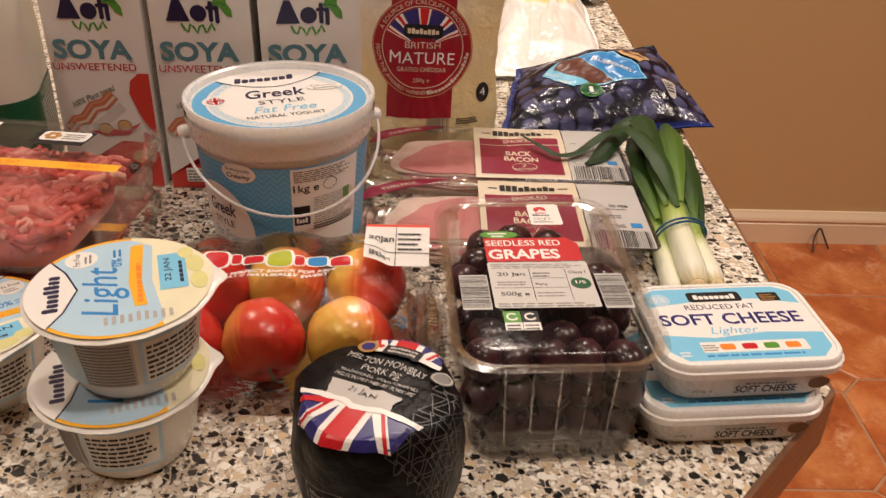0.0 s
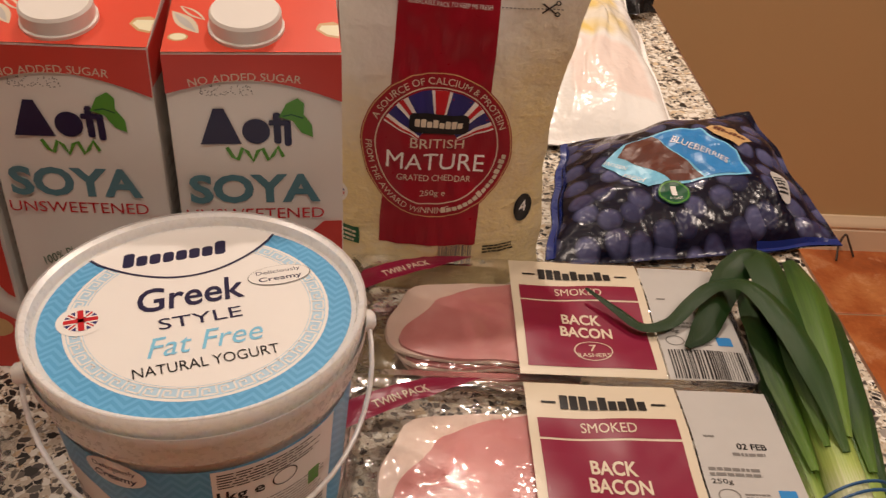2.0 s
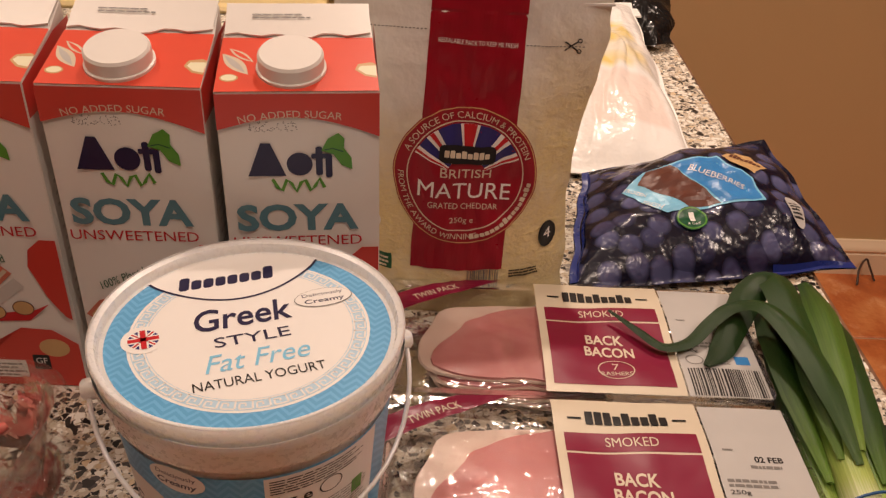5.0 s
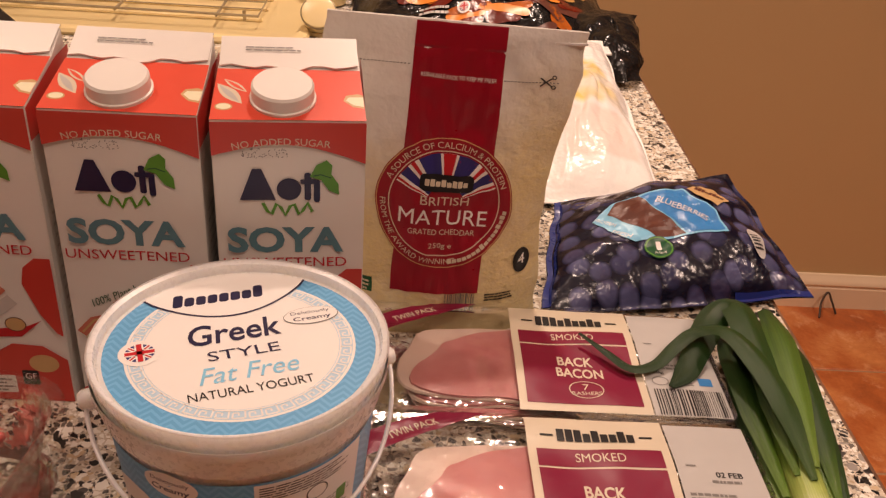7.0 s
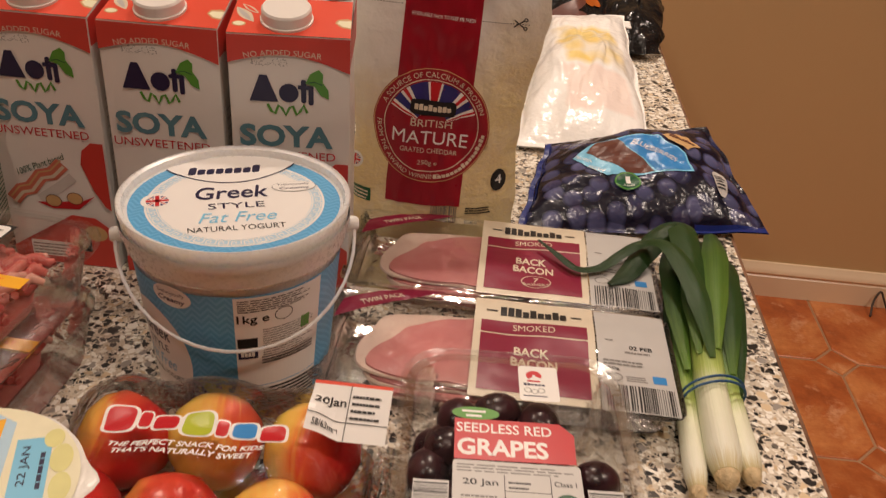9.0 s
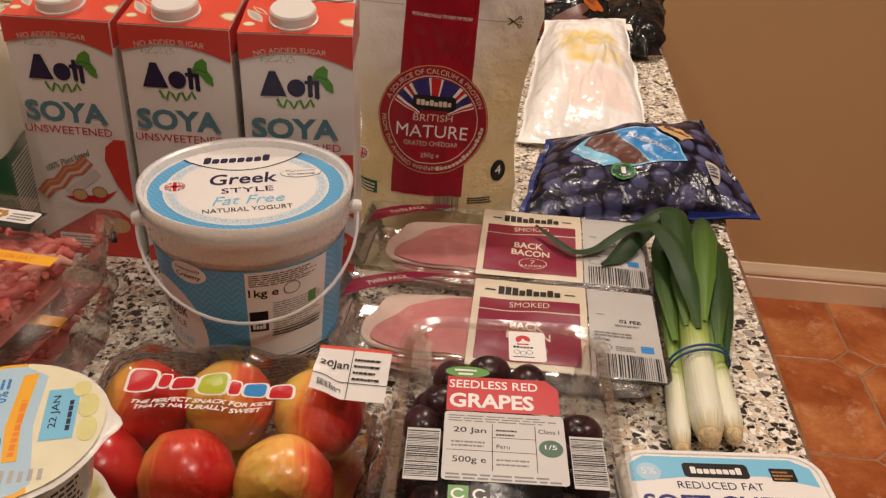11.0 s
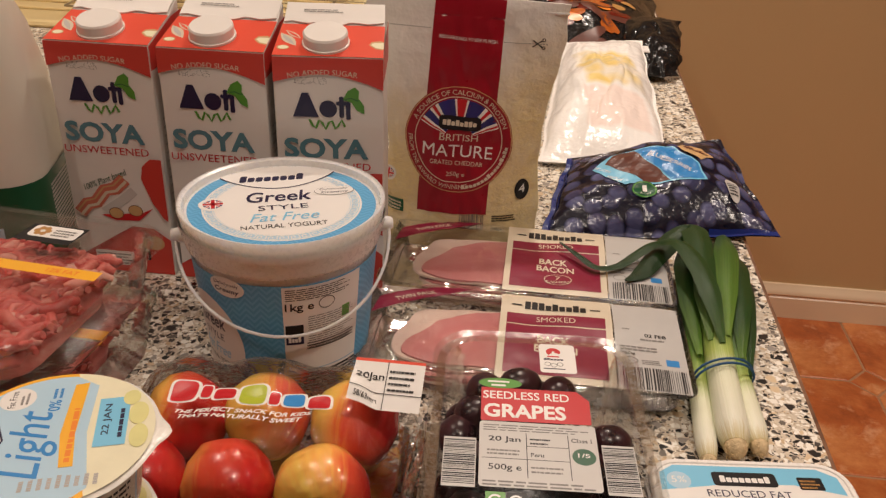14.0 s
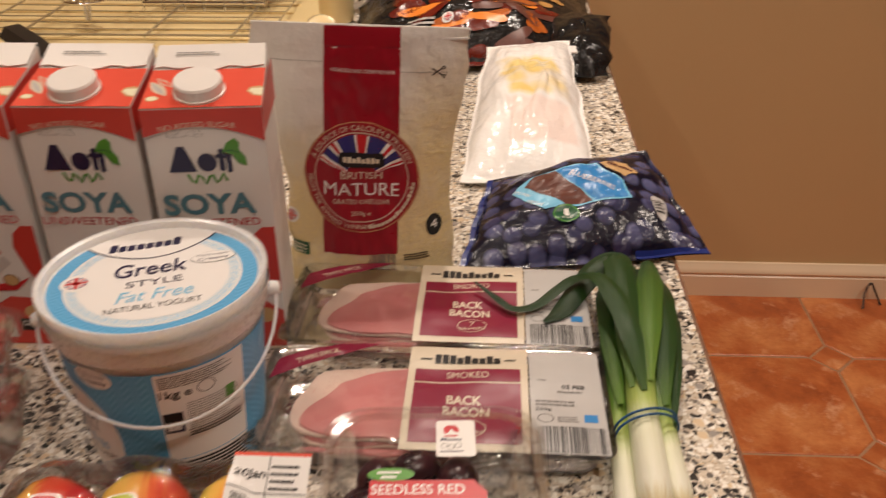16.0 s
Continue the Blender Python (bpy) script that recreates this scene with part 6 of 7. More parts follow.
# ---- soft cheese tubs ----
def cheese_tub(m, group):
    t = thing("cheese_tub", m, "white plastic soft cheese tub with blue printed lid", "cheese tub", group)
    w, d, h = 0.1010, 0.0785, 0.0258
    part("body", loft([(w - 0.016, d - 0.016, 0.012, 0.0), (w - 0.013, d - 0.013, 0.014, 0.0012), (w - 0.008, d - 0.008, 0.016, h - 0.008), (w - 0.006, d - 0.006, 0.016, h - 0.006)]), M_TUB, t)
    part("lid", loft([(w - 0.001, d - 0.001, 0.016, h - 0.0085), (w, d, 0.0165, h - 0.008), (w, d, 0.0165, h - 0.0045), (w - 0.0025, d - 0.0025, 0.0155, h - 0.004), (w - 0.003, d - 0.003, 0.0155, h - 0.0010), (w - 0.005, d - 0.005, 0.0145, h), (w - 0.009, d - 0.009, 0.0125, h), (w - 0.010, d - 0.010, 0.0120, h - 0.0006)]), M_TUB, t, "white lid with stepped rim")
    f = plane((0, 0, h - 0.0006), (1, 0, 0), (0, 1, 0))
    pw, pd = w - 0.0115, d - 0.0115
    ink("lid_print", g_rr(-pw / 2, -pd / 2, pw / 2, pd / 2, 0.011), f, M_WHITE, t, 1)
    ink("blue_wave", g_poly([(-pw / 2 + 0.0012, pd / 2 - 0.006), (-0.036, pd / 2 - 0.0005), (0.034, pd / 2 - 0.0005), (pw / 2 - 0.002, pd / 2 - 0.006), (pw / 2 - 0.001, pd / 2 - 0.018), (0.020, pd / 2 - 0.012), (-0.01, pd / 2 - 0.0125), (-pw / 2 + 0.0004, pd / 2 - 0.018)]), f, M_SKY, t, 2)
    ink("blue_wave", g_poly([(-pw / 2 + 0.0006, -0.010), (-0.016, -0.014), (0.014, -0.010), (pw / 2 - 0.0004, -0.012), (pw / 2 - 0.001, -pd / 2 + 0.009), (0.036, -pd / 2 + 0.0006), (-0.036, -pd / 2 + 0.0006), (-pw / 2 + 0.001, -pd / 2 + 0.009)]), f, M_SKY, t, 2)
    ink("brand_plaque", g_rr(-0.0185, 0.0195, 0.0125, 0.0290, 0.002), f, M_BLACK, t, 3)
    ink_each("brand_bar", g_mark(-0.0150, 0.0220, 0.0095, 0.0265, 8, 0.2, 5), f, M_WHITE, t, 4)
    ink("lettering", g_text("REDUCED FAT", 0.0400, 0.0046, -0.003, 0.0145), f, M_NAVY, t, 3)
    ink("lettering", g_text("SOFT CHEESE", 0.0790, 0.0105, -0.001, 0.0030, 0.02), f, M_FLAGBLUE, t, 3)
    ink("lettering", g_text("Lighter", 0.0270, 0.0080, -0.003, -0.0085, 0, 0.3), f, M_SKY, t, 3)
    ink("award_panel", g_rr(0.0225, 0.0185, 0.0345, 0.0270, 0.0008), f, M_BLACK, t, 3)
    ink("award_print", g_lines(0.0235, 0.0195, 0.0335, 0.0262, 3, 0.5, 2), f, M_GOLD, t, 4)
    ink("nutrition_strip", g_rr(-0.0260, -0.0265, 0.0315, -0.0175, 0.001), f, M_WHITE, t, 3)
    for i, mat in enumerate((M_ORANGE, M_RED, M_GREEN, M_ORANGE)):
        ink("nutrition_patch", g_rr(-0.0160 + 0.0118 * i, -0.0245, -0.0080 + 0.0118 * i, -0.0195, 0.0015), f, mat, t, 4)
    ink("fine_print", g_lines(-0.0255, -0.0300, 0.030, -0.0275, 1, 0.6, 4), f, M_BLUE, t, 3)
    ink("fine_print", g_lines(-0.0255, -0.0250, -0.0170, -0.0190, 3, 0.5, 5), f, M_GREYPRINT, t, 4)
    ink("portion_disc", g_disc(-0.0350, 0.0225, 0.0058), f, M_PALE, t, 3)
    ink("lettering", g_text("5%", 0.0070, 0.0045, -0.0350, 0.0230), f, M_WHITE, t, 4)
    ink("fine_print", g_lines(-0.0390, -0.0290, -0.0320, -0.0240, 2, 0.5, 6), f, M_WHITE, t, 3)
    side = plane((0, -d / 2 + 0.0048, 0), (1, 0, 0), (0, -0.20, 1))
    ink("lettering", g_text("SOFT CHEESE", 0.0330, 0.0056, 0.006, 0.0085, 0.03), side, M_BLACK, t, 2)
    ink("lettering", g_text("200g e", 0.0110, 0.0030, -0.028, 0.0080), side, M_GREYPRINT, t, 2)
    ink("blue_disc", g_disc(0.034, 0.0115, 0.0058, 0.0045), side, M_GREYPRINT, t, 2)
    ink("fine_print", g_lines(-0.006, 0.0120, 0.018, 0.0145, 1, 0.6, 3), side, M_GREYPRINT, t, 2)
    return t


cheese_tub(pose(0.1580, 0.3945, TOP, 0, 0, 5.0), "soft cheese tubs")
cheese_tub(pose(0.1645, 0.3995, TOP + 0.0264, 0, 0, 5.5), "soft cheese tubs")


# ---- small yogurt pots ----
def small_yogurt(m, group, spin=0.0):
    t = thing("small_yogurt_pot", m @ Matrix.Diagonal((0.93, 0.93, 1, 1)), "small cream yogurt pot with blue and yellow foil lid", "yogurt pot", group)
    h = 0.0475
    rad = lambda z: 0.0305 + 0.0075 * min(1.0, z / 0.040) ** 0.6
    part("cup", lathe([(0.024, 0.0), (0.028, 0.0008), (0.0308, 0.0045), (0.0345, 0.014), (0.0368, 0.026), (0.0385, 0.040), (0.0392, h - 0.003), (0.0455, h - 0.0025), (0.0458, h - 0.0008)], 64), M_YOGCUP, t)
    bm = bmesh.new()
    n = 72
    rows = []
    for r, z in ((0.0, 0.0), (0.024, 0.0003), (0.040, 0.0001), (0.0462, -0.0004), (0.0475, -0.0012)):
        row = []
        for i in range(n):
            a = 2 * math.pi * i / n
            tab = 0.0055 * math.exp(-((math.degrees(a) - 15) / 9.0) ** 2) if r > 0.045 else 0
            wav = 0.0006 * noise.noise((math.cos(a) * 6, math.sin(a) * 6, r * 40)) if r > 0.03 else 0.0002 * noise.noise((r * 90 * math.cos(a), r * 90 * math.sin(a), 1))
            row.append(bm.verts.new(((r + tab) * math.cos(a), (r + tab) * math.sin(a), h + z + wav)))
        rows.append(row)
    grid_faces(bm, rows[1:], True, True, False)
    bmesh.ops.recalc_face_normals(bm, faces=bm.faces[:])
    part("foil_lid", bm, M_FOIL, t, "glossy peel-off foil lid", 60)
    A = 108
    f0 = plane((0, 0, h + 0.0007), (math.cos(radians(A)), math.sin(radians(A)), 0), (-math.sin(radians(A)), math.cos(radians(A)), 0))
    f = f0
    R = 0.0455
    arc = lambda a0, a1, r=R, n=24: [(r * math.cos(radians(a0 + (a1 - a0) * i / n)), r * math.sin(radians(a0 + (a1 - a0) * i / n))) for i in range(n + 1)]
    ink("lid_print", g_disc(0, 0, R, None, 64), f, M_BANANA, t, 1)
    ink("yellow_rim", g_poly(arc(-8, 205) ), f, M_YELLOW, t, 2)
    ink("blue_field", g_poly([(p[0], p[1]) for p in arc(-8, 200, R - 0.0022)] + [(-0.036, -0.020), (0.0, -0.0155), (0.034, -0.017)]), f, M_PALE, t, 3)
    ink("brand_panel", g_poly(arc(48, 132, R) + [(-0.018, 0.0265), (0.0, 0.0205), (0.018, 0.0265)]), f, M_WHITE, t, 4)
    ink("brand_line", g_line([(-0.0300, 0.0338), (-0.018, 0.0265), (0.0, 0.0205), (0.018, 0.0265), (0.0300, 0.0338)], 0.0010), f, M_NAVY, t, 5)
    ink_each("brand_block", g_mark(-0.0170, 0.0290, 0.0165, 0.0365, 8, 0.35, 6), f, M_NAVY, t, 5)
    ink("lettering", g_text("Light", 0.0470, 0.0225, -0.004, 0.0070, 0.004, 0.35), f, M_BLUE, t, 5)
    ink("fat_badge", g_disc(0.0290, 0.0190, 0.0082), f, M_WHITE, t, 5)
    ink("lettering", g_text("Fat Free", 0.0125, 0.0032, 0.0290, 0.0212), f, M_BLACK, t, 6)
    ink("fine_print", g_lines(0.0245, 0.0140, 0.0335, 0.0185, 2, 0.5, 2), f, M_GREYPRINT, t, 6)
    ink("lettering", g_text("0%", 0.0080, 0.0055, 0.0215, 0.0015, 0.02), f, M_BLUE, t, 5)
    ink("fine_print", g_lines(0.0270, -0.0010, 0.0350, 0.0045, 2, 0.5, 3), f, M_BLUE, t, 5)
    ink("yellow_band", g_poly([(-0.022, -0.0065), (0.0, -0.0040), (0.036, -0.0060), (0.037, -0.0125), (0.0, -0.0105), (-0.022, -0.0125)]), f, M_YELLOW, t, 6)
    ink("fine_print", g_lines(-0.019, -0.0105, 0.020, -0.0065, 1, 0.6, 4), f, M_ORANGE, t, 7)
    ink("date_tab", g_rect(-0.011, -0.0330, 0.0230, -0.0190), f, M_SKY, t, 6)
    ink("lettering", g_text("22 JAN", 0.0220, 0.0042, 0.0075, -0.0238, 0.01), f, M_NAVY, t, 7)
    ink("fine_print", g_lines(-0.006, -0.0310, 0.018, -0.0280, 1, 0.6, 5), f, M_NAVY, t, 7)
    ink("fruit_print", joined([g_disc(-0.006, -0.0385, 0.0080, 0.0042), g_disc(0.010, -0.0375, 0.0080, 0.0045), g_disc(0.022, -0.0335, 0.0055, 0.0040)]), f, M_PULP, t, 7)
    ink("nutrition_strip", g_lines(-0.0345, -0.0240, -0.0265, 0.0100, 9, 0.5, 6), f, M_SILVER, t, 6)

    def side(x, y, e):
        r = (0.0345 + 0.0042 * (y - 0.014) / 0.026) + 0.0009 + e
        a = x / 0.037 - math.pi / 2 + radians(spin)
        return Vector((r * math.cos(a), r * math.sin(a), y))

    deg = lambda a: radians(a) * 0.037
    ink("blue_panel", g_rect(deg(-62), 0.013, deg(-8), 0.040, 14, 3), side, M_PALE, t, 1)
    ink("barcode_panel", g_rect(deg(-20), 0.013, deg(22), 0.040, 12, 3), side, M_SILVER, t, 1)
    ink_each("barcode_bar", joined([g_rect(deg(-18), 0.014 + 0.002 * i, deg(20), 0.0152 + 0.002 * i, 10, 1) for i in range(13)]), side, M_GREYPRINT, t, 2)
    ink("text_panel", g_rect(deg(26), 0.012, deg(88), 0.041, 16, 3), side, M_PALE, t, 1)
    ink("text_panel", g_rect(deg(29), 0.014, deg(85), 0.039, 16, 3), side, M_YOGCUP, t, 2)
    ink("fine_print", g_lines(deg(31), 0.0155, deg(83), 0.0375, 7, 0.5, 7), side, M_BLACK, t, 3)
    return t


small_yogurt(pose(-0.1525, 0.3525, TOP, 0, 0, 3), "small yogurt pots", -48)
small_yogurt(pose(-0.2480, 0.3940, TOP, 0, 0, -70), "small yogurt pots", 60)
small_yogurt(pose(-0.1465, 0.3560, TOP + 0.0490, 1.0, 0, 0), "small yogurt pots")


# ---- pork pie ----
def pork_pie():
    t = thing("wrapped_pork_pie", pose(-0.0235, 0.3145, TOP, 0, 0, -24), "pork pie in black printed wrapper with flag motif", "pork pie")
    prof = [(0.026, 0.0), (0.032, 0.002), (0.0370, 0.012), (0.0395, 0.028), (0.0400, 0.044), (0.0392, 0.060), (0.0378, 0.0675), (0.0345, 0.0715), (0.022, 0.0728), (0.006, 0.073)]

    def skin(a, r, z, k=1.0):
        f = 0.0016 * noise.noise((math.cos(a) * 3, math.sin(a) * 3, z * 60)) + 0.0006 * noise.noise((math.cos(a) * 12, math.sin(a) * 12, z * 160))
        q = 1 + 0.05 * math.cos(4 * a + 0.4) * max(0, (z - 0.045) / 0.025)
        return Vector(((r * q + f) * math.cos(a), (r * q + f) * math.sin(a), z))

    bm = bmesh.new()
    n = 80
    rows = [[bm.verts.new(skin(2 * math.pi * i / n, r, z)) for i in range(n)] for r, z in prof]
    grid_faces(bm, rows, True, True, True)
    part("wrapper", bm, M_PIE, t, "", 60)

    def cap(x, y, e):
        """The top and its rounded shoulder, flattened out."""
        s = math.hypot(x, y)
        a = math.atan2(y, x)
        L = [(0.006, 0.073, 0.006)]
        for (r, z) in reversed(prof[:-1]):
            pr, pz, ps = L[-1]
            L.append((r, z, ps + math.hypot(r - pr, z - pz)))
        r, z = (s, 0.073) if s <= 0.006 else L[-1][:2]
        for (r0, z0, s0), (r1, z1, s1) in zip(L, L[1:]):
            if s0 <= s <= s1:
                k = (s - s0) / (s1 - s0)
                r, z = r0 + (r1 - r0) * k, z0 + (z1 - z0) * k
        p = skin(a, r, z)
        nrm = Vector((p.x * 0.6, p.y * 0.6, 0.03 if s < 0.05 else 0.005)).normalized()
        return p + nrm * (e + 0.0007)

    ink("lettering", g_text("MELTON MOWBRAY", 0.0410, 0.0044, -0.0015, 0.0145), cap, M_SILVER, t, 2)
    ink("lettering", g_text("PORK PIE", 0.0195, 0.0044, -0.0015, 0.0080), cap, M_SILVER, t, 2)
    ink("lettering", g_text("TRADITIONAL, HAND-CRIMPED", 0.0360, 0.0021, -0.0015, 0.0026), cap, M_SILVER, t, 2)
    ink("lettering", g_text("MELTON MOWBRAY PORK PIE", 0.0360, 0.0021, -0.0015, -0.0006), cap, M_SILVER, t, 2)
    ink("date_window", g_rect(-0.0190, -0.0160, 0.0140, -0.0042, 8, 5), cap, M_SILVER, t, 2, "silver date window")
    ink("lettering", g_text("21 JAN", 0.0140, 0.0038, -0.0030, -0.0088), cap, M_BLACK, t, 4)
    # flags at the near and the far shoulder
    for sgn, y0, w0 in ((-1, -0.0165, 0.030), (1, 0.0225, 0.022)):
        far = 0.023 if sgn < 0 else 0.016
        def strip(x0, x1, k0, k1, nx=5, ny=6):
            bm = bmesh.new()
            rows = []
            for j in range(ny + 1):
                f = j / ny
                a, b = x0 + (k0 - x0) * f, x1 + (k1 - x1) * f
                drop = lambda x: 1 - 0.35 * (abs(x) / w0) ** 2
                rows.append([bm.verts.new((a + (b - a) * i / nx, y0 + sgn * far * f * drop(a + (b - a) * i / nx), 0)) for i in range(nx + 1)])
            if sgn > 0:
                rows = [list(reversed(r)) for r in rows]
            grid_faces(bm, list(reversed(rows)), False)
            return bm
        ink("flag_field", strip(-w0, w0, -w0 * 0.82, w0 * 0.82, 18, 8), cap, M_FLAGBLUE, t, 2)
        ink("flag_bar", strip(-0.0075, 0.0075, -0.0095, 0.0065, 4), cap, M_WHITE, t, 3)
        ink("flag_bar", strip(-0.0045, 0.0045, -0.0068, 0.0036, 4), cap, M_RED, t, 4)
        for s in (-1, 1):
            ink("flag_ray", strip(*sorted((s * 0.006, s * 0.0135)), *sorted((s * w0 * 0.64, s * w0 * 0.82)), 3), cap, M_WHITE, t, 3)
            ink("flag_ray", strip(*sorted((s * 0.0105, s * 0.0125)), *sorted((s * w0 * 0.72, s * w0 * 0.78)), 3), cap, M_RED, t, 4)
        ink("flag_edge", g_line([(-w0, y0 + sgn * 0.001), (-w0 / 3, y0), (w0 / 3, y0), (w0, y0 + sgn * 0.001)], 0.0030), cap, M_WHITE, t, 5)
        ink("flag_edge", g_line([(-w0 * 0.97, y0 + sgn * 0.0065), (-w0 * 0.7, y0 + sgn * 0.004), (-w0 * 0.45, y0 + sgn * 0.003)], 0.0030), cap, M_RED, t, 5)
    ink("gold_seal", g_disc(-0.0170, 0.0235, 0.0052, None, 28), cap, M_GOLD, t, 7)
    ink("gold_seal", g_disc(-0.0170, 0.0235, 0.0034, None, 28), cap, M_FLAGBLUE, t, 8)
    ink("brand_plaque", g_rect(-0.0085, 0.0200, 0.0095, 0.0270, 4, 2), cap, M_BLACK, t, 7)
    ink("brand_bar", joined([g_mark(-0.0060, 0.0240, 0.0070, 0.0258, 8, 0.2, 2), g_mark(-0.0060, 0.0212, 0.0070, 0.0230, 8, 0.2, 3)]), cap, M_SILVER, t, 8)
    ink("round_seal", g_disc(0.0255, 0.0160, 0.0052, None, 24), cap, M_GREYPRINT, t, 7)
    ink("round_seal", g_disc(0.0255, 0.0160, 0.0046, None, 24, 0.0040), cap, M_SILVER, t, 8)
    # faint triangle pattern over the side
    tri = []
    for j in range(7):
        for i in range(9):
            cx, cy = 0.0210 + 0.0062 * i * 0.8, 0.0060 - 0.0072 * j + (0.003 if i % 2 else 0)
            s = 0.0036
            up = 1 if (i + j) % 2 else -1
            P = [(cx - s, cy - up * s * 0.6), (cx + s, cy - up * s * 0.6), (cx, cy + up * s)]
            if math.hypot(cx, cy) < 0.080 and cx > 0.021:
                for a, b in zip(P, P[1:] + P[:1]):
                    tri.append(g_line([a, b], 0.0005))
    ink("triangle_pattern", joined(tri), cap, M_PIELINE, t, 2)

    def side(x, y, e):
        a = x / 0.040 - math.pi / 2
        r = 0.0405
        for (r0, z0), (r1, z1) in zip(prof, prof[1:]):
            if z0 <= y <= z1:
                r = r0 + (r1 - r0) * (y - z0) / (z1 - z0)
        p = skin(a, r, y)
        return p + Vector((math.cos(a), math.sin(a), 0)) * (e + 0.0008)

    box_ = joined([g_line([(-0.016, 0.0300), (0.004, 0.0300)], 0.0004), g_line([(-0.016, 0.0420), (0.004, 0.0420)], 0.0004), g_line([(-0.016, 0.0300), (-0.016, 0.0420)], 0.0004), g_line([(0.004, 0.0300), (0.004, 0.0420)], 0.0004), g_mark(-0.0140, 0.0365, 0.0020, 0.0390, 9, 0.2, 3), g_mark(-0.0135, 0.0325, 0.0015, 0.0350, 8, 0.2, 4)])
    ink("brand_box", box_, side, M_PIETEXT, t, 2)
    for k, s in enumerate(("MELTON", "MOWBRAY", "PORK PIE")):
        ink("lettering", g_text(s, 0.018 + 0.003 * (k == 1), 0.0042, -0.0065, 0.0240 - 0.0062 * k), side, M_PIETEXT, t, 2)
    rays = []
    for i in range(40):
        a = 2 * math.pi * i / 20
        cx = 0.024 if i < 20 else 0.050
        rays.append(g_line([(cx + 0.003 * math.cos(a), 0.024 + 0.003 * math.sin(a)), (cx + 0.012 * math.cos(a), 0.024 + 0.016 * math.sin(a))], 0.0006))
    ink("ray_pattern", joined(rays), side, M_PIELINE, t, 2)


pork_pie()


# ---- apples in film ----
AP = [(-0.139, 0.411, 0.0222), (-0.0945, 0.411, 0.0240), (-0.0465, 0.412, 0.0245), (-0.134, 0.459, 0.0238), (-0.0895, 0.464, 0.0240), (-0.0400, 0.463, 0.0246)]


def apple_pack():
    ox, oy = -0.085, 0.436
    t = thing("apple_pack", pose(ox, oy, TOP), "clear film pack of six small red and yellow apples", "apple pack")
    part("tray", loft([(0.138, 0.096, 0.018, 0.0008), (0.146, 0.104, 0.02, 0.004), (0.152, 0.110, 0.022, 0.012)], True, False), F_TRAY, t, "shallow clear tray")
    mother = None
    rnd = random.Random(5)
    for k, (x, y, r) in enumerate(AP):
        prof = [(0.0015, -0.80), (0.30, -0.90), (0.62, -0.78), (0.88, -0.42), (1.0, 0.05), (0.93, 0.48), (0.70, 0.80), (0.42, 0.92), (0.20, 0.84), (0.06, 0.66), (0.0015, 0.62)]
        bm = lathe([(a * 1.0, b) for a, b in prof], 32)
        for v in bm.verts:
            a = math.atan2(v.co.y, v.co.x)
            q = 1 + 0.025 * math.cos(5 * a) * (0.5 - v.co.z * 0.5)
            v.co.x *= q * r
            v.co.y *= q * r
            v.co.z *= r
        ap = part("apple", bm, M_APPLES[(0, 0, 1, 0, 2, 1)[k]], t, "red and yellow streaked apple", 80)
        ap.matrix_basis = pose(x - ox, y - oy, 0.0035 + r * 0.93, 100 + rnd.uniform(-15, 25) if k < 3 else -70 + rnd.uniform(-20, 20), rnd.uniform(-20, 20), rnd.uniform(-25, 25))
        st = part("stalk", tube([(0, 0, r * 0.62), (0.001, 0, r * 0.8), (0.003, 0, r * 1.02)], [0.0010, 0.0008, 0.0011], 6), M_STEM, ap)

    def height(x, y):
        s = 0.0
        for ax, ay, r in AP:
            d2 = ((x - ax + ox) ** 2 + (y - ay + oy) ** 2) / (r * 1.18) ** 2
            if d2 < 1:
                s += max(0.0, (2.02 * r * (1 - d2) ** 0.30)) ** 8
        h = (s ** 0.125) if s > 0 else 0.0
        ex, ey = abs(x) / 0.083, abs(y) / 0.060
        tent = 0.0535 * max(0.0, 1 - ex ** 6) * max(0.0, 1 - ey ** 5) ** 0.8
        h = (max(h, 0.0) ** 6 + tent ** 6) ** (1 / 6)
        crease = 0.0022 * noise.noise((x * 60, y * 60, 3.0)) + 0.0016 * noise.noise((x * 25 + y * 60, y * 10, 8.0))
        lim = max(0.0, 1 - ex ** 8) * max(0.0, 1 - ey ** 8)
        return 0.003 + (h + 0.0030) * min(1.0, lim * 3.0) + crease * min(1, lim * 3)

    bm = g_rect(-0.084, -0.061, 0.086, 0.061, 72, 52)
    for v in bm.verts:
        v.co.z = height(v.co.x, v.co.y)
    part("wrap_film", bm, F_APPLE, t, "shiny creased clear film", 80)
    bm, _ = pillow([(0.074, -0.060, 0.004), (0.092, -0.052, 0.006), (0.094, 0.050, 0.006), (0.074, 0.058, 0.006)], 0.030, 0.010, 4.0, 14, 30)
    part("gathered_end", bm, F_WRAP, t, "gathered film end", 80)
    face = lambda x, y, e: Vector((x, y, height(x, y) + 0.0016 + e * 1.5))
    x = -0.0455
    for k, (wd, mat) in enumerate(((0.0150, M_RED), (0.0060, M_RED), (0.0120, M_RED), (0.0150, M_LIME), (0.0060, M_RED), (0.0120, M_BLUE), (0.0125, M_RED))):
        hgt = 0.0145 if k in (0, 3) else 0.0100
        at = moved(face, x + wd / 2, 0.0010 + 0.001 * (k % 2), 6)
        ink("brand_block", g_blob(0, 0, wd * 1.12, hgt + 0.0020), at, M_WHITE, t, 1)
        ink("brand_block", g_blob(0, 0, wd * 0.90, hgt), at, mat, t, 2)
        x += wd + 0.0010
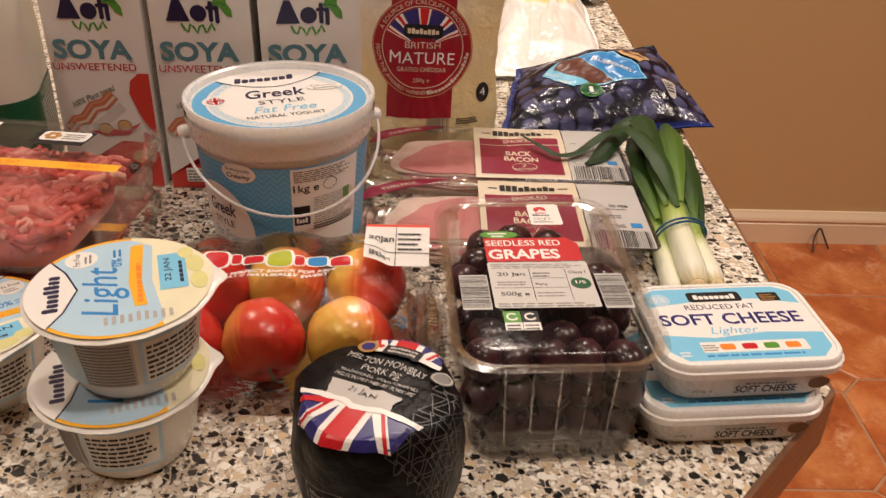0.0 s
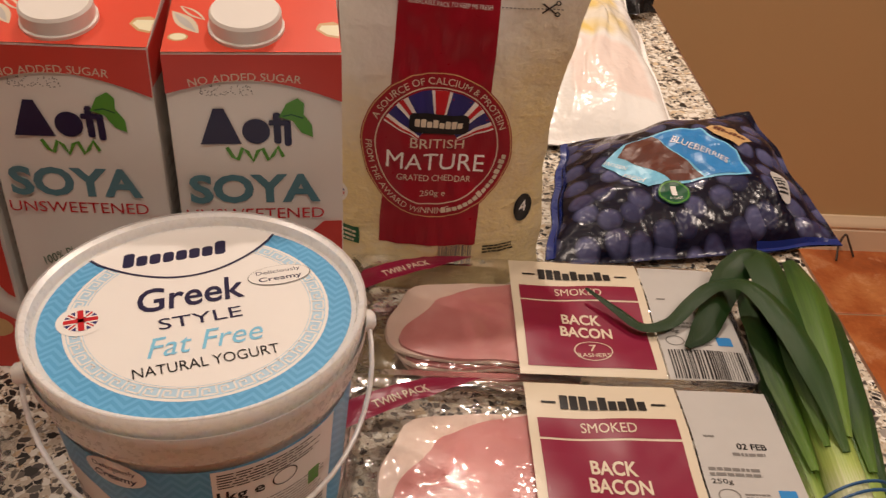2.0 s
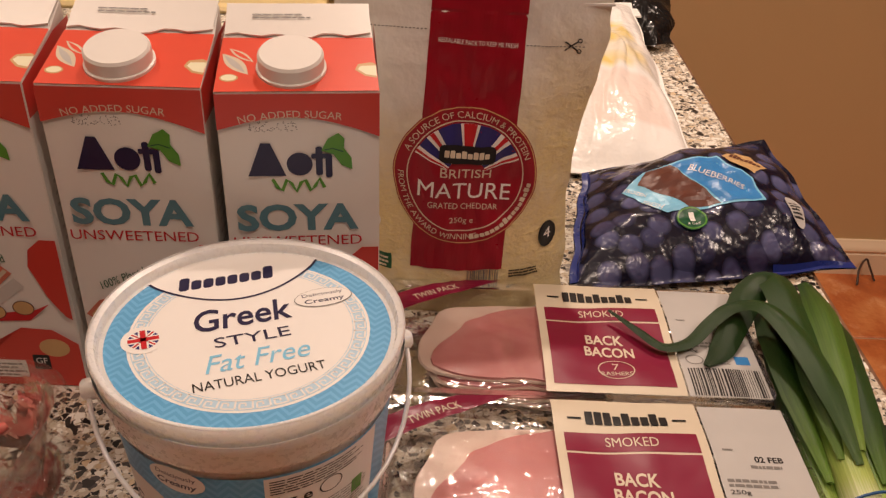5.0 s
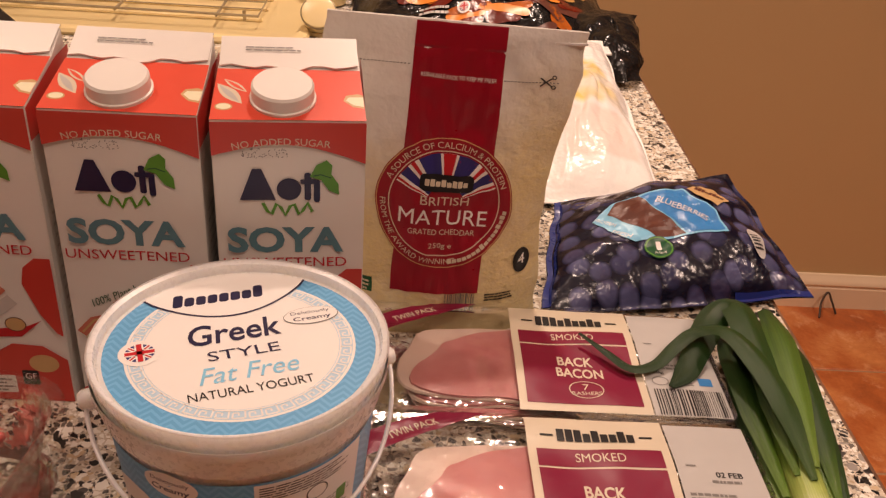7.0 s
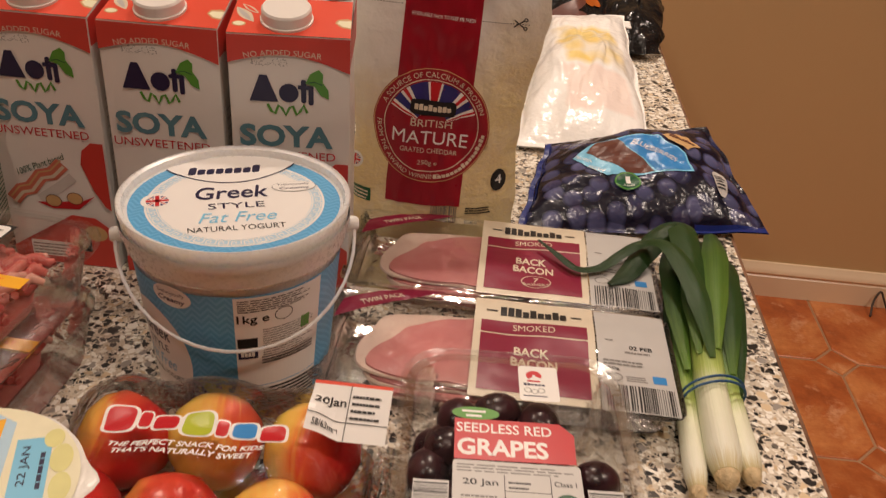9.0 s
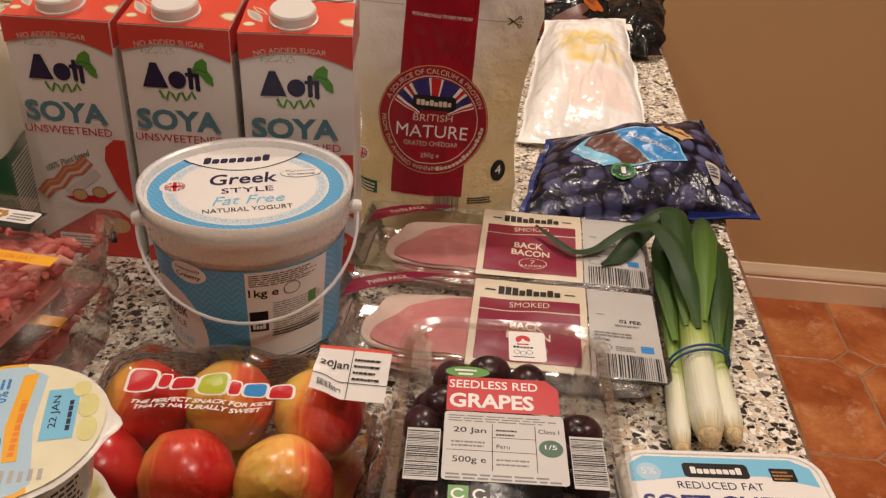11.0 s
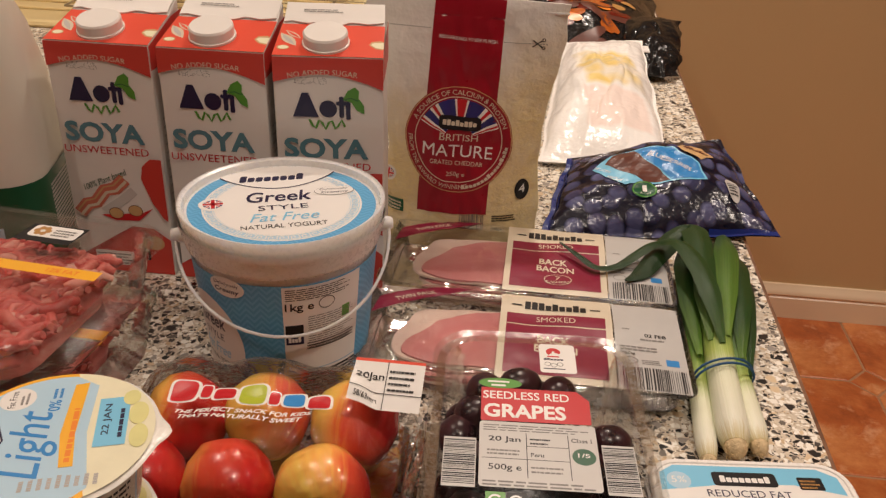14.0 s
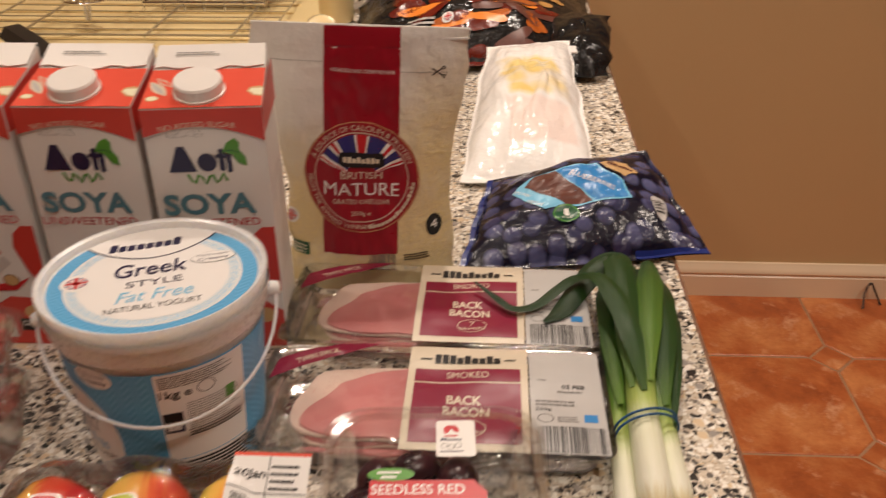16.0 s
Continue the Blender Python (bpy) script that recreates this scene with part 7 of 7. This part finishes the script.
    ink("lettering", g_text("THE PERFECT SNACK FOR KIDS", 0.069, 0.0040, -0.0030, -0.0125, 0.03, 0.15, 4), face, M_WHITE, t, 2)
    ink("lettering", g_text("THAT'S NATURALLY SWEET", 0.062, 0.0040, -0.0030, -0.0180, 0.03, 0.15, 4), face, M_WHITE, t, 2)
    flat_face = lambda x, y, e: Vector((x + 0.009, y - 0.008, max(height(x + 0.009, y - 0.008), height(0.046, 0.024) + 0.40 * (y - 0.040)) + 0.0016 + e * 1.5))
    ink("date_label", g_rect(0.036, 0.0160, 0.074, 0.0430, 12, 10), flat_face, M_WHITE, t, 1, "white paper date label")
    ink("label_head", g_rect(0.036, 0.0430, 0.074, 0.0447, 10, 1), flat_face, M_CORAL, t, 1)
    ink("lettering", g_text("20Jan", 0.0150, 0.0055, 0.0455, 0.0335, 0.03), flat_face, M_BLACK, t, 3)
    ink("lettering", g_text("58/63mm", 0.0120, 0.0034, 0.0450, 0.0205, 0.01), flat_face, M_BLACK, t, 3)
    ink("label_rule", joined([g_rect(0.0540, 0.0160, 0.0544, 0.0430, 1, 7), g_rect(0.036, 0.0245, 0.074, 0.0249, 8, 1)]), flat_face, M_BLACK, t, 3)
    ink("fine_print", g_lines(0.0555, 0.0265, 0.070, 0.0405, 4, 0.35, 4), flat_face, M_BLACK, t, 3)


apple_pack()


# ---- minced beef ----
def mince_tray(m, group):
    t = thing("mince_tray", m, "clear lidded tray of raw minced beef with orange stripe", "mince tray", group)
    w, d, h = 0.188, 0.142, 0.0445
    part("tray", loft([(w - 0.038, d - 0.034, 0.016, 0.0006), (w - 0.030, d - 0.026, 0.020, 0.003), (w - 0.014, d - 0.010, 0.026, h - 0.006), (w - 0.010, d - 0.007, 0.026, h - 0.004)], True, False), F_TRAY, t, "clear moulded tray")
    part("rim", loft([(w - 0.012, d - 0.009, 0.025, h - 0.004), (w, d, 0.029, h - 0.004), (w + 0.001, d + 0.001, 0.029, h - 0.0022), (w - 0.002, d - 0.002, 0.028, h - 0.001)], False, False), F_LID, t, "clear rim")
    bm = g_rect(-w / 2 + 0.004, -d / 2 + 0.004, w / 2 - 0.004, d / 2 - 0.004, 30, 22)
    cor = 0.026
    for v in bm.verts:
        qx, qy = max(0, abs(v.co.x) - (w / 2 - cor)), max(0, abs(v.co.y) - (d / 2 - cor))
        l = math.hypot(qx, qy)
        if l > cor - 0.004:
            k = (cor - 0.004) / l
            v.co.x = math.copysign(w / 2 - cor + qx * k, v.co.x)
            v.co.y = math.copysign(d / 2 - cor + qy * k, v.co.y)
        v.co.z = h - 0.001 + 0.0010 * noise.noise((v.co.x * 40, v.co.y * 40, 2))
    part("lid_film", bm, F_WRAP, t, "tight clear film", 80)
    rnd = random.Random(21)
    worms = []
    for i in range(820):
        x, y = rnd.uniform(-w / 2 + 0.020, w / 2 - 0.034), rnd.uniform(-d / 2 + 0.018, d / 2 - 0.026)
        dome = 0.034 - 0.012 * max(abs(x) / (w / 2), abs(y) / (d / 2)) ** 2
        z = dome * rnd.uniform(0.72, 1.0) if i > 120 else rnd.uniform(0.005, dome)
        a = rnd.gauss(0.6, 0.7)
        L = rnd.uniform(0.014, 0.034)
        pts = []
        for k in range(5):
            s = (k / 4 - 0.5) * L
            b = a + 0.8 * math.sin(k * 1.3 + i)
            pts.append((max(-w / 2 + 0.016, min(w / 2 - 0.026, x + s * math.cos(a) + 0.002 * math.sin(b * 3))), max(-d / 2 + 0.014, min(d / 2 - 0.014, y + s * math.sin(a) + 0.002 * math.cos(b * 2))), z + 0.002 * math.cos(k * 2 + i)))
        r = rnd.uniform(0.0028, 0.0043)
        worms.append(tube(pts, [r * 0.6, r, r * 1.05, r, r * 0.6], 6))
    bed = loft([(w - 0.060, d - 0.044, 0.02, 0.003), (w - 0.056, d - 0.040, 0.02, 0.015), (w - 0.080, d - 0.06, 0.02, 0.024)])
    bed.transform(pose(-0.006, -0.003, 0))
    worms.append(bed)
    tagged(part("minced_meat", joined(worms), M_MINCE, t, "pink strands of minced beef", 70), kind="stuff")
    f = plane((0, 0, h), (1, 0, 0), (0, 1, 0))
    f2 = lambda x, y, e: f(x, y, e + 0.0012)
    ink("orange_stripe", g_rect(-w / 2 + 0.004, -0.006, w / 2 - 0.012, 0.0035, 10, 1), f2, M_YELLOW, t, 1, "orange printed stripe")
    ink("lettering", g_text("12% FAT", 0.020, 0.0042, 0.010, -0.0012, 0.02), f2, M_ORANGE, t, 2)
    ink("lettering", g_text("12% FAT", 0.020, 0.0042, 0.060, -0.0012, 0.02), f2, M_ORANGE, t, 2)
    ink("black_label", g_rect(0.008, 0.027, 0.045, 0.048, 4, 2, 0.002), f2, M_BLACK, t, 1)
    ink("white_label", g_rr(0.0130, 0.0325, 0.0450, 0.0465, 0.003), f2, M_WHITE, t, 2)
    ink("clover_print", joined([g_disc(0.0205 + 0.0036 * math.cos(i * 1.047), 0.0395 + 0.0036 * math.sin(i * 1.047), 0.0021) for i in range(6)]), f2, M_GOLD, t, 3)
    ink("fine_print", g_lines(0.0280, 0.0350, 0.0430, 0.0440, 3, 0.5, 4), f2, M_GREYPRINT, t, 3)
    ink("white_sticker", g_rect(-0.060, 0.030, -0.022, 0.056, 2, 2), f2, M_WHITE, t, 1)
    return t


low = mince_tray(pose(-0.277, 0.5060, TOP, 0, 0, -4), "mince trays")
copy_thing(low, pose(-0.272, 0.5020, TOP + 0.0450, 0, 0, -6))


# ---- milk bottle ----
def milk_bottle():
    t = thing("milk_bottle", pose(-0.344, 0.642, TOP, 0, 0, 12), "large white plastic milk bottle with green label", "milk bottle")
    part("body", loft([(0.086, 0.086, 0.020, 0.0), (0.092, 0.092, 0.024, 0.004), (0.094, 0.094, 0.026, 0.060), (0.094, 0.094, 0.026, 0.120), (0.092, 0.092, 0.030, 0.150), (0.082, 0.082, 0.034, 0.185), (0.062, 0.062, 0.030, 0.215), (0.040, 0.040, 0.0195, 0.235), (0.036, 0.036, 0.0175, 0.250)]), M_MILK, t)
    part("cap", lathe([(0.0205, 0.246), (0.0205, 0.262), (0.019, 0.264), (0.002, 0.264)], 36), M_DGREEN, t, "green screw cap")
    part("handle", tube(spline([(0, 0.030, 0.225), (0, 0.062, 0.205), (0, 0.064, 0.160), (0, 0.044, 0.130)]), 0.009, 10), M_MILK, t)
    part("green_label", loft([(0.0948, 0.0948, 0.0264, 0.020), (0.0952, 0.0952, 0.0266, 0.055), (0.0952, 0.0952, 0.0266, 0.086)], False, False), M_DGREEN, t, "dark green wrap label")
    right = plane((0.0477, 0, 0), (0, 1, 0), (0, 0, 1))
    front = plane((0, -0.0477, 0), (1, 0, 0), (0, 0, 1))
    ink_each("barcode", joined([g_rect(-0.020, 0.030 + 0.0030 * i, 0.020, 0.0318 + 0.0030 * i) for i in range(16)]), right, M_SILVER, t, 2)
    ink("label_wave", g_poly([(-0.020, 0.052), (-0.004, 0.060), (0.012, 0.054), (0.020, 0.056), (0.020, 0.030), (-0.020, 0.030)]), front, M_PALE, t, 2)
    ink("fine_print", g_lines(-0.018, 0.034, 0.018, 0.052, 4, 0.5, 3), front, M_NAVY, t, 3)


milk_bottle()


# ---- sink drainer and things behind ----
def drainer():
    t = thing("sink_drainer", pose(-0.62, 1.62, TOP), "cream moulded sink drainer with shallow ridges", "sink")
    part("slab", loft([(0.92, 0.68, 0.03, 0.0), (0.925, 0.685, 0.032, 0.004), (0.92, 0.68, 0.03, 0.008), (0.90, 0.66, 0.028, 0.009), (0.89, 0.65, 0.026, 0.005)]), M_SINK, t)
    for i in range(12):
        y = -0.265 + 0.046 * i
        part("ridge", box(-0.40, y, 0.0045, 0.40, y + 0.012, 0.0078, 0.0012), M_SINK, t)


drainer()


def wire_rack():
    t = thing("wire_rack", pose(-0.42, 1.44, TOP + 0.0095), "low dark wire cooling rack on the drainer", "wire rack")
    x0, x1, y0, y1, z = -0.22, 0.20, -0.115, 0.16, 0.012
    part("frame", tube([(x0, y0, z), (x1, y0, z), (x1, y1, z), (x0, y1, z), (x0, y0, z)], 0.0016, 6, False), M_IRON, t)
    for i in range(1, 9):
        y = y0 + (y1 - y0) * i / 9
        part("wire", tube([(x0, y, z), ((x0 + x1) / 2, y, z - 0.0008), (x1, y, z)], 0.0009, 6), M_IRON, t)
    for x in (x0 + 0.07, 0.03, x1 - 0.05):
        part("cross_wire", tube([(x, y0, z - 0.002), (x, y1, z - 0.002)], 0.0018, 6), M_IRON, t)
    for x in (x0 + 0.02, x1 - 0.02):
        for y in (y0 + 0.02, y1 - 0.02):
            part("foot", tube([(x, y, z), (x, y, 0.0)], 0.0022, 6), M_IRON, t)


wire_rack()


def dish_rack():
    t = thing("dish_rack", pose(-0.34, 1.475, TOP + 0.022), "chrome wire dish rack standing on the drainer", "dish rack")
    for z in (0.012, 0.060, 0.105):
        part("rail", tube([(-0.09, -0.03, z), (0.09, -0.03, z), (0.09, 0.20, z), (-0.09, 0.20, z), (-0.09, -0.03, z)], 0.0022, 6, False), M_CHROME, t)
    for i in range(7):
        x = -0.09 + 0.03 * i
        part("upright", tube([(x, -0.03, 0.0), (x, -0.034, 0.06), (x, -0.03, 0.107)], 0.0016, 6), M_CHROME, t)
    for i in range(6):
        y = -0.01 + 0.035 * i
        part("cross_wire", tube([(-0.09, y, 0.012), (0.09, y, 0.012)], 0.0016, 6), M_CHROME, t)
    pan = thing("baking_tin", pose(-0.33, 1.56, TOP + 0.037), "dark brown baking tin resting in the dish rack", "baking tin")
    part("tin", loft([(0.15, 0.09, 0.01, 0.0), (0.16, 0.10, 0.012, 0.05), (0.165, 0.105, 0.012, 0.052)]), M_DARKPAN, pan)


dish_rack()


def cutlery_basket():
    t = thing("cutlery_basket", pose(-0.495, 1.40, TOP + 0.021), "round chrome wire cutlery basket", "cutlery basket")
    for r, z in ((0.030, 0.030), (0.040, 0.070), (0.044, 0.110)):
        ring = [(r * math.cos(2 * math.pi * i / 24), r * math.sin(2 * math.pi * i / 24), z) for i in range(25)]
        part("ring", tube(ring, 0.0020, 6, False), M_CHROME, t)
    for i in range(8):
        a = 2 * math.pi * i / 8
        part("spoke", tube([(0.010 * math.cos(a), 0.010 * math.sin(a), 0.026), (0.030 * math.cos(a), 0.030 * math.sin(a), 0.030), (0.044 * math.cos(a), 0.044 * math.sin(a), 0.110)], 0.0016, 6), M_CHROME, t)
    for s in (-0.004, 0.004):
        part("leg", tube([(s, 0, 0.028), (s * 0.5, -0.004, 0.0)], 0.0020, 6), M_CHROME, t)


cutlery_basket()


def tap():
    t = thing("pillar_tap", pose(-0.148, 1.345, TOP), "cream pillar tap with round knob and metal ring", "tap")
    part("base", lathe([(0.020, 0.0), (0.020, 0.004), (0.016, 0.008), (0.0155, 0.022)], 28), M_SINK, t)
    k = new("knob")
    k.parent = t
    k.matrix_basis = pose(0, -0.004, 0.018, 48, 0, 0)
    part("grip", lathe([(0.015, -0.004), (0.019, 0.0), (0.0205, 0.010), (0.0210, 0.016)], 36), M_SINK, k)
    part("ring", lathe([(0.0212, 0.0155), (0.0218, 0.0165), (0.0218, 0.0185), (0.0205, 0.0190)], 36, False, False), M_IRON, k, "dark metal ring")
    part("disc", lathe([(0.0208, 0.0160), (0.0200, 0.0200), (0.0160, 0.0212), (0.002, 0.0215)], 36), M_SINK, k)


tap()


def mug():
    t = thing("cream_mug", pose(-0.150, 1.475, TOP), "plain cream mug standing behind the tap", "mug")
    part("body", lathe([(0.020, 0.0), (0.024, 0.002), (0.026, 0.010), (0.027, 0.085), (0.0265, 0.086), (0.0245, 0.085), (0.0235, 0.012), (0.002, 0.010)], 36), M_SINK, t)
    part("handle", tube(spline([(0.026, 0, 0.070), (0.044, 0, 0.066), (0.046, 0, 0.034), (0.026, 0, 0.022)]), 0.0042, 8), M_TUB, t)


mug()
wash = thing("washing_up_bottle", pose(-0.098, 1.545, TOP), "dark bottle with red top behind the mug", "bottle")
part("body", lathe([(0.026, 0.0), (0.030, 0.003), (0.031, 0.06), (0.027, 0.085), (0.014, 0.10)], 32), M_BAGBLACK, wash)
part("cap", lathe([(0.016, 0.098), (0.017, 0.10), (0.016, 0.125), (0.002, 0.127)], 28), M_RED, wash, "red cap")

pan = thing("pan_handle", pose(-0.478, 1.222, TOP), "black angular pan handle lying before the drainer", "pan handle")
part("grip", tube([(-0.085, 0.088, 0.026), (-0.030, 0.032, 0.024), (0.030, -0.030, 0.018), (0.050, -0.050, 0.014)], [0.020, 0.021, 0.017, 0.010], 6, True, 0.7), M_HANDLE, pan)
part("end_cap", tube([(0.049, -0.049, 0.014), (0.054, -0.054, 0.0125)], [0.0095, 0.006], 6, True, 0.7), M_CHROME, pan)


# ---- cable on the floor ----
cab = thing("cable_end", pose(1.052, 2.118, 0.0), "thin dark cable end lying by the skirting", "cable")
part("flex", tube(spline([(-0.020, -0.02, 0.003), (-0.010, 0.010, 0.030), (0.004, 0.020, 0.054), (0.016, 0.012, 0.034), (0.030, -0.002, 0.004)]), 0.0028, 8), M_CABLE, cab)


# ---- floor tiles ----
PITCH, CUT = 0.334, 0.050


def tile_mesh(poly, name):
    bm = bmesh.new()
    def shrunk(d):
        return [(x * (1 - d / max(abs(x), abs(y), 1e-6)) , y * (1 - d / max(abs(x), abs(y), 1e-6))) for x, y in poly]
    rows = [[bm.verts.new((x, y, z)) for x, y in shrunk(d)] for d, z in ((0.0030, -0.006), (0.0032, -0.0018), (0.0052, 0.0))]
    grid_faces(bm, rows, True, False, True)
    me = bpy.data.meshes.new(name)
    bm.to_mesh(me)
    bm.free()
    me.materials.append(M_FLOOR)
    return me


h = PITCH / 2
octo = tile_mesh([(h, -h + CUT), (h, h - CUT), (h - CUT, h), (-h + CUT, h), (-h, h - CUT), (-h, -h + CUT), (-h + CUT, -h), (h - CUT, -h)], "tile")
dot = tile_mesh([(CUT, 0), (0, CUT), (-CUT, 0), (0, -CUT)], "tile")


def edge_tile(shape, cx, cy):
    """A tile cut off along the walls."""
    return tile_mesh([(max(W, min(E, cx + x)) - cx, max(S, min(WALL_Y, cy + y)) - cy) for x, y in shape], "tile")


octagon = [(h, -h + CUT), (h, h - CUT), (h - CUT, h), (-h + CUT, h), (-h, h - CUT), (-h, -h + CUT), (-h + CUT, -h), (h - CUT, -h)]
for i in range(-9, 10):
    for j in range(-13, 3):
        cx, cy = 0.890 + PITCH * i, 1.889 + PITCH * j
        if W + CUT < cx < E - CUT and S + CUT < cy < WALL_Y - CUT:
            ob = new("tile", dot)
            ob.parent, ob.matrix_basis = floor, pose(cx, cy, 0)
        cx, cy = cx + h, cy + h
        if W + 0.03 < cx < E - 0.03 and S + 0.03 < cy < WALL_Y - 0.03:
            whole = W + h < cx < E - h and S + h < cy < WALL_Y - h
            ob = new("tile", octo if whole else edge_tile(octagon, cx, cy))
            ob.parent, ob.matrix_basis = floor, pose(cx, cy, 0)
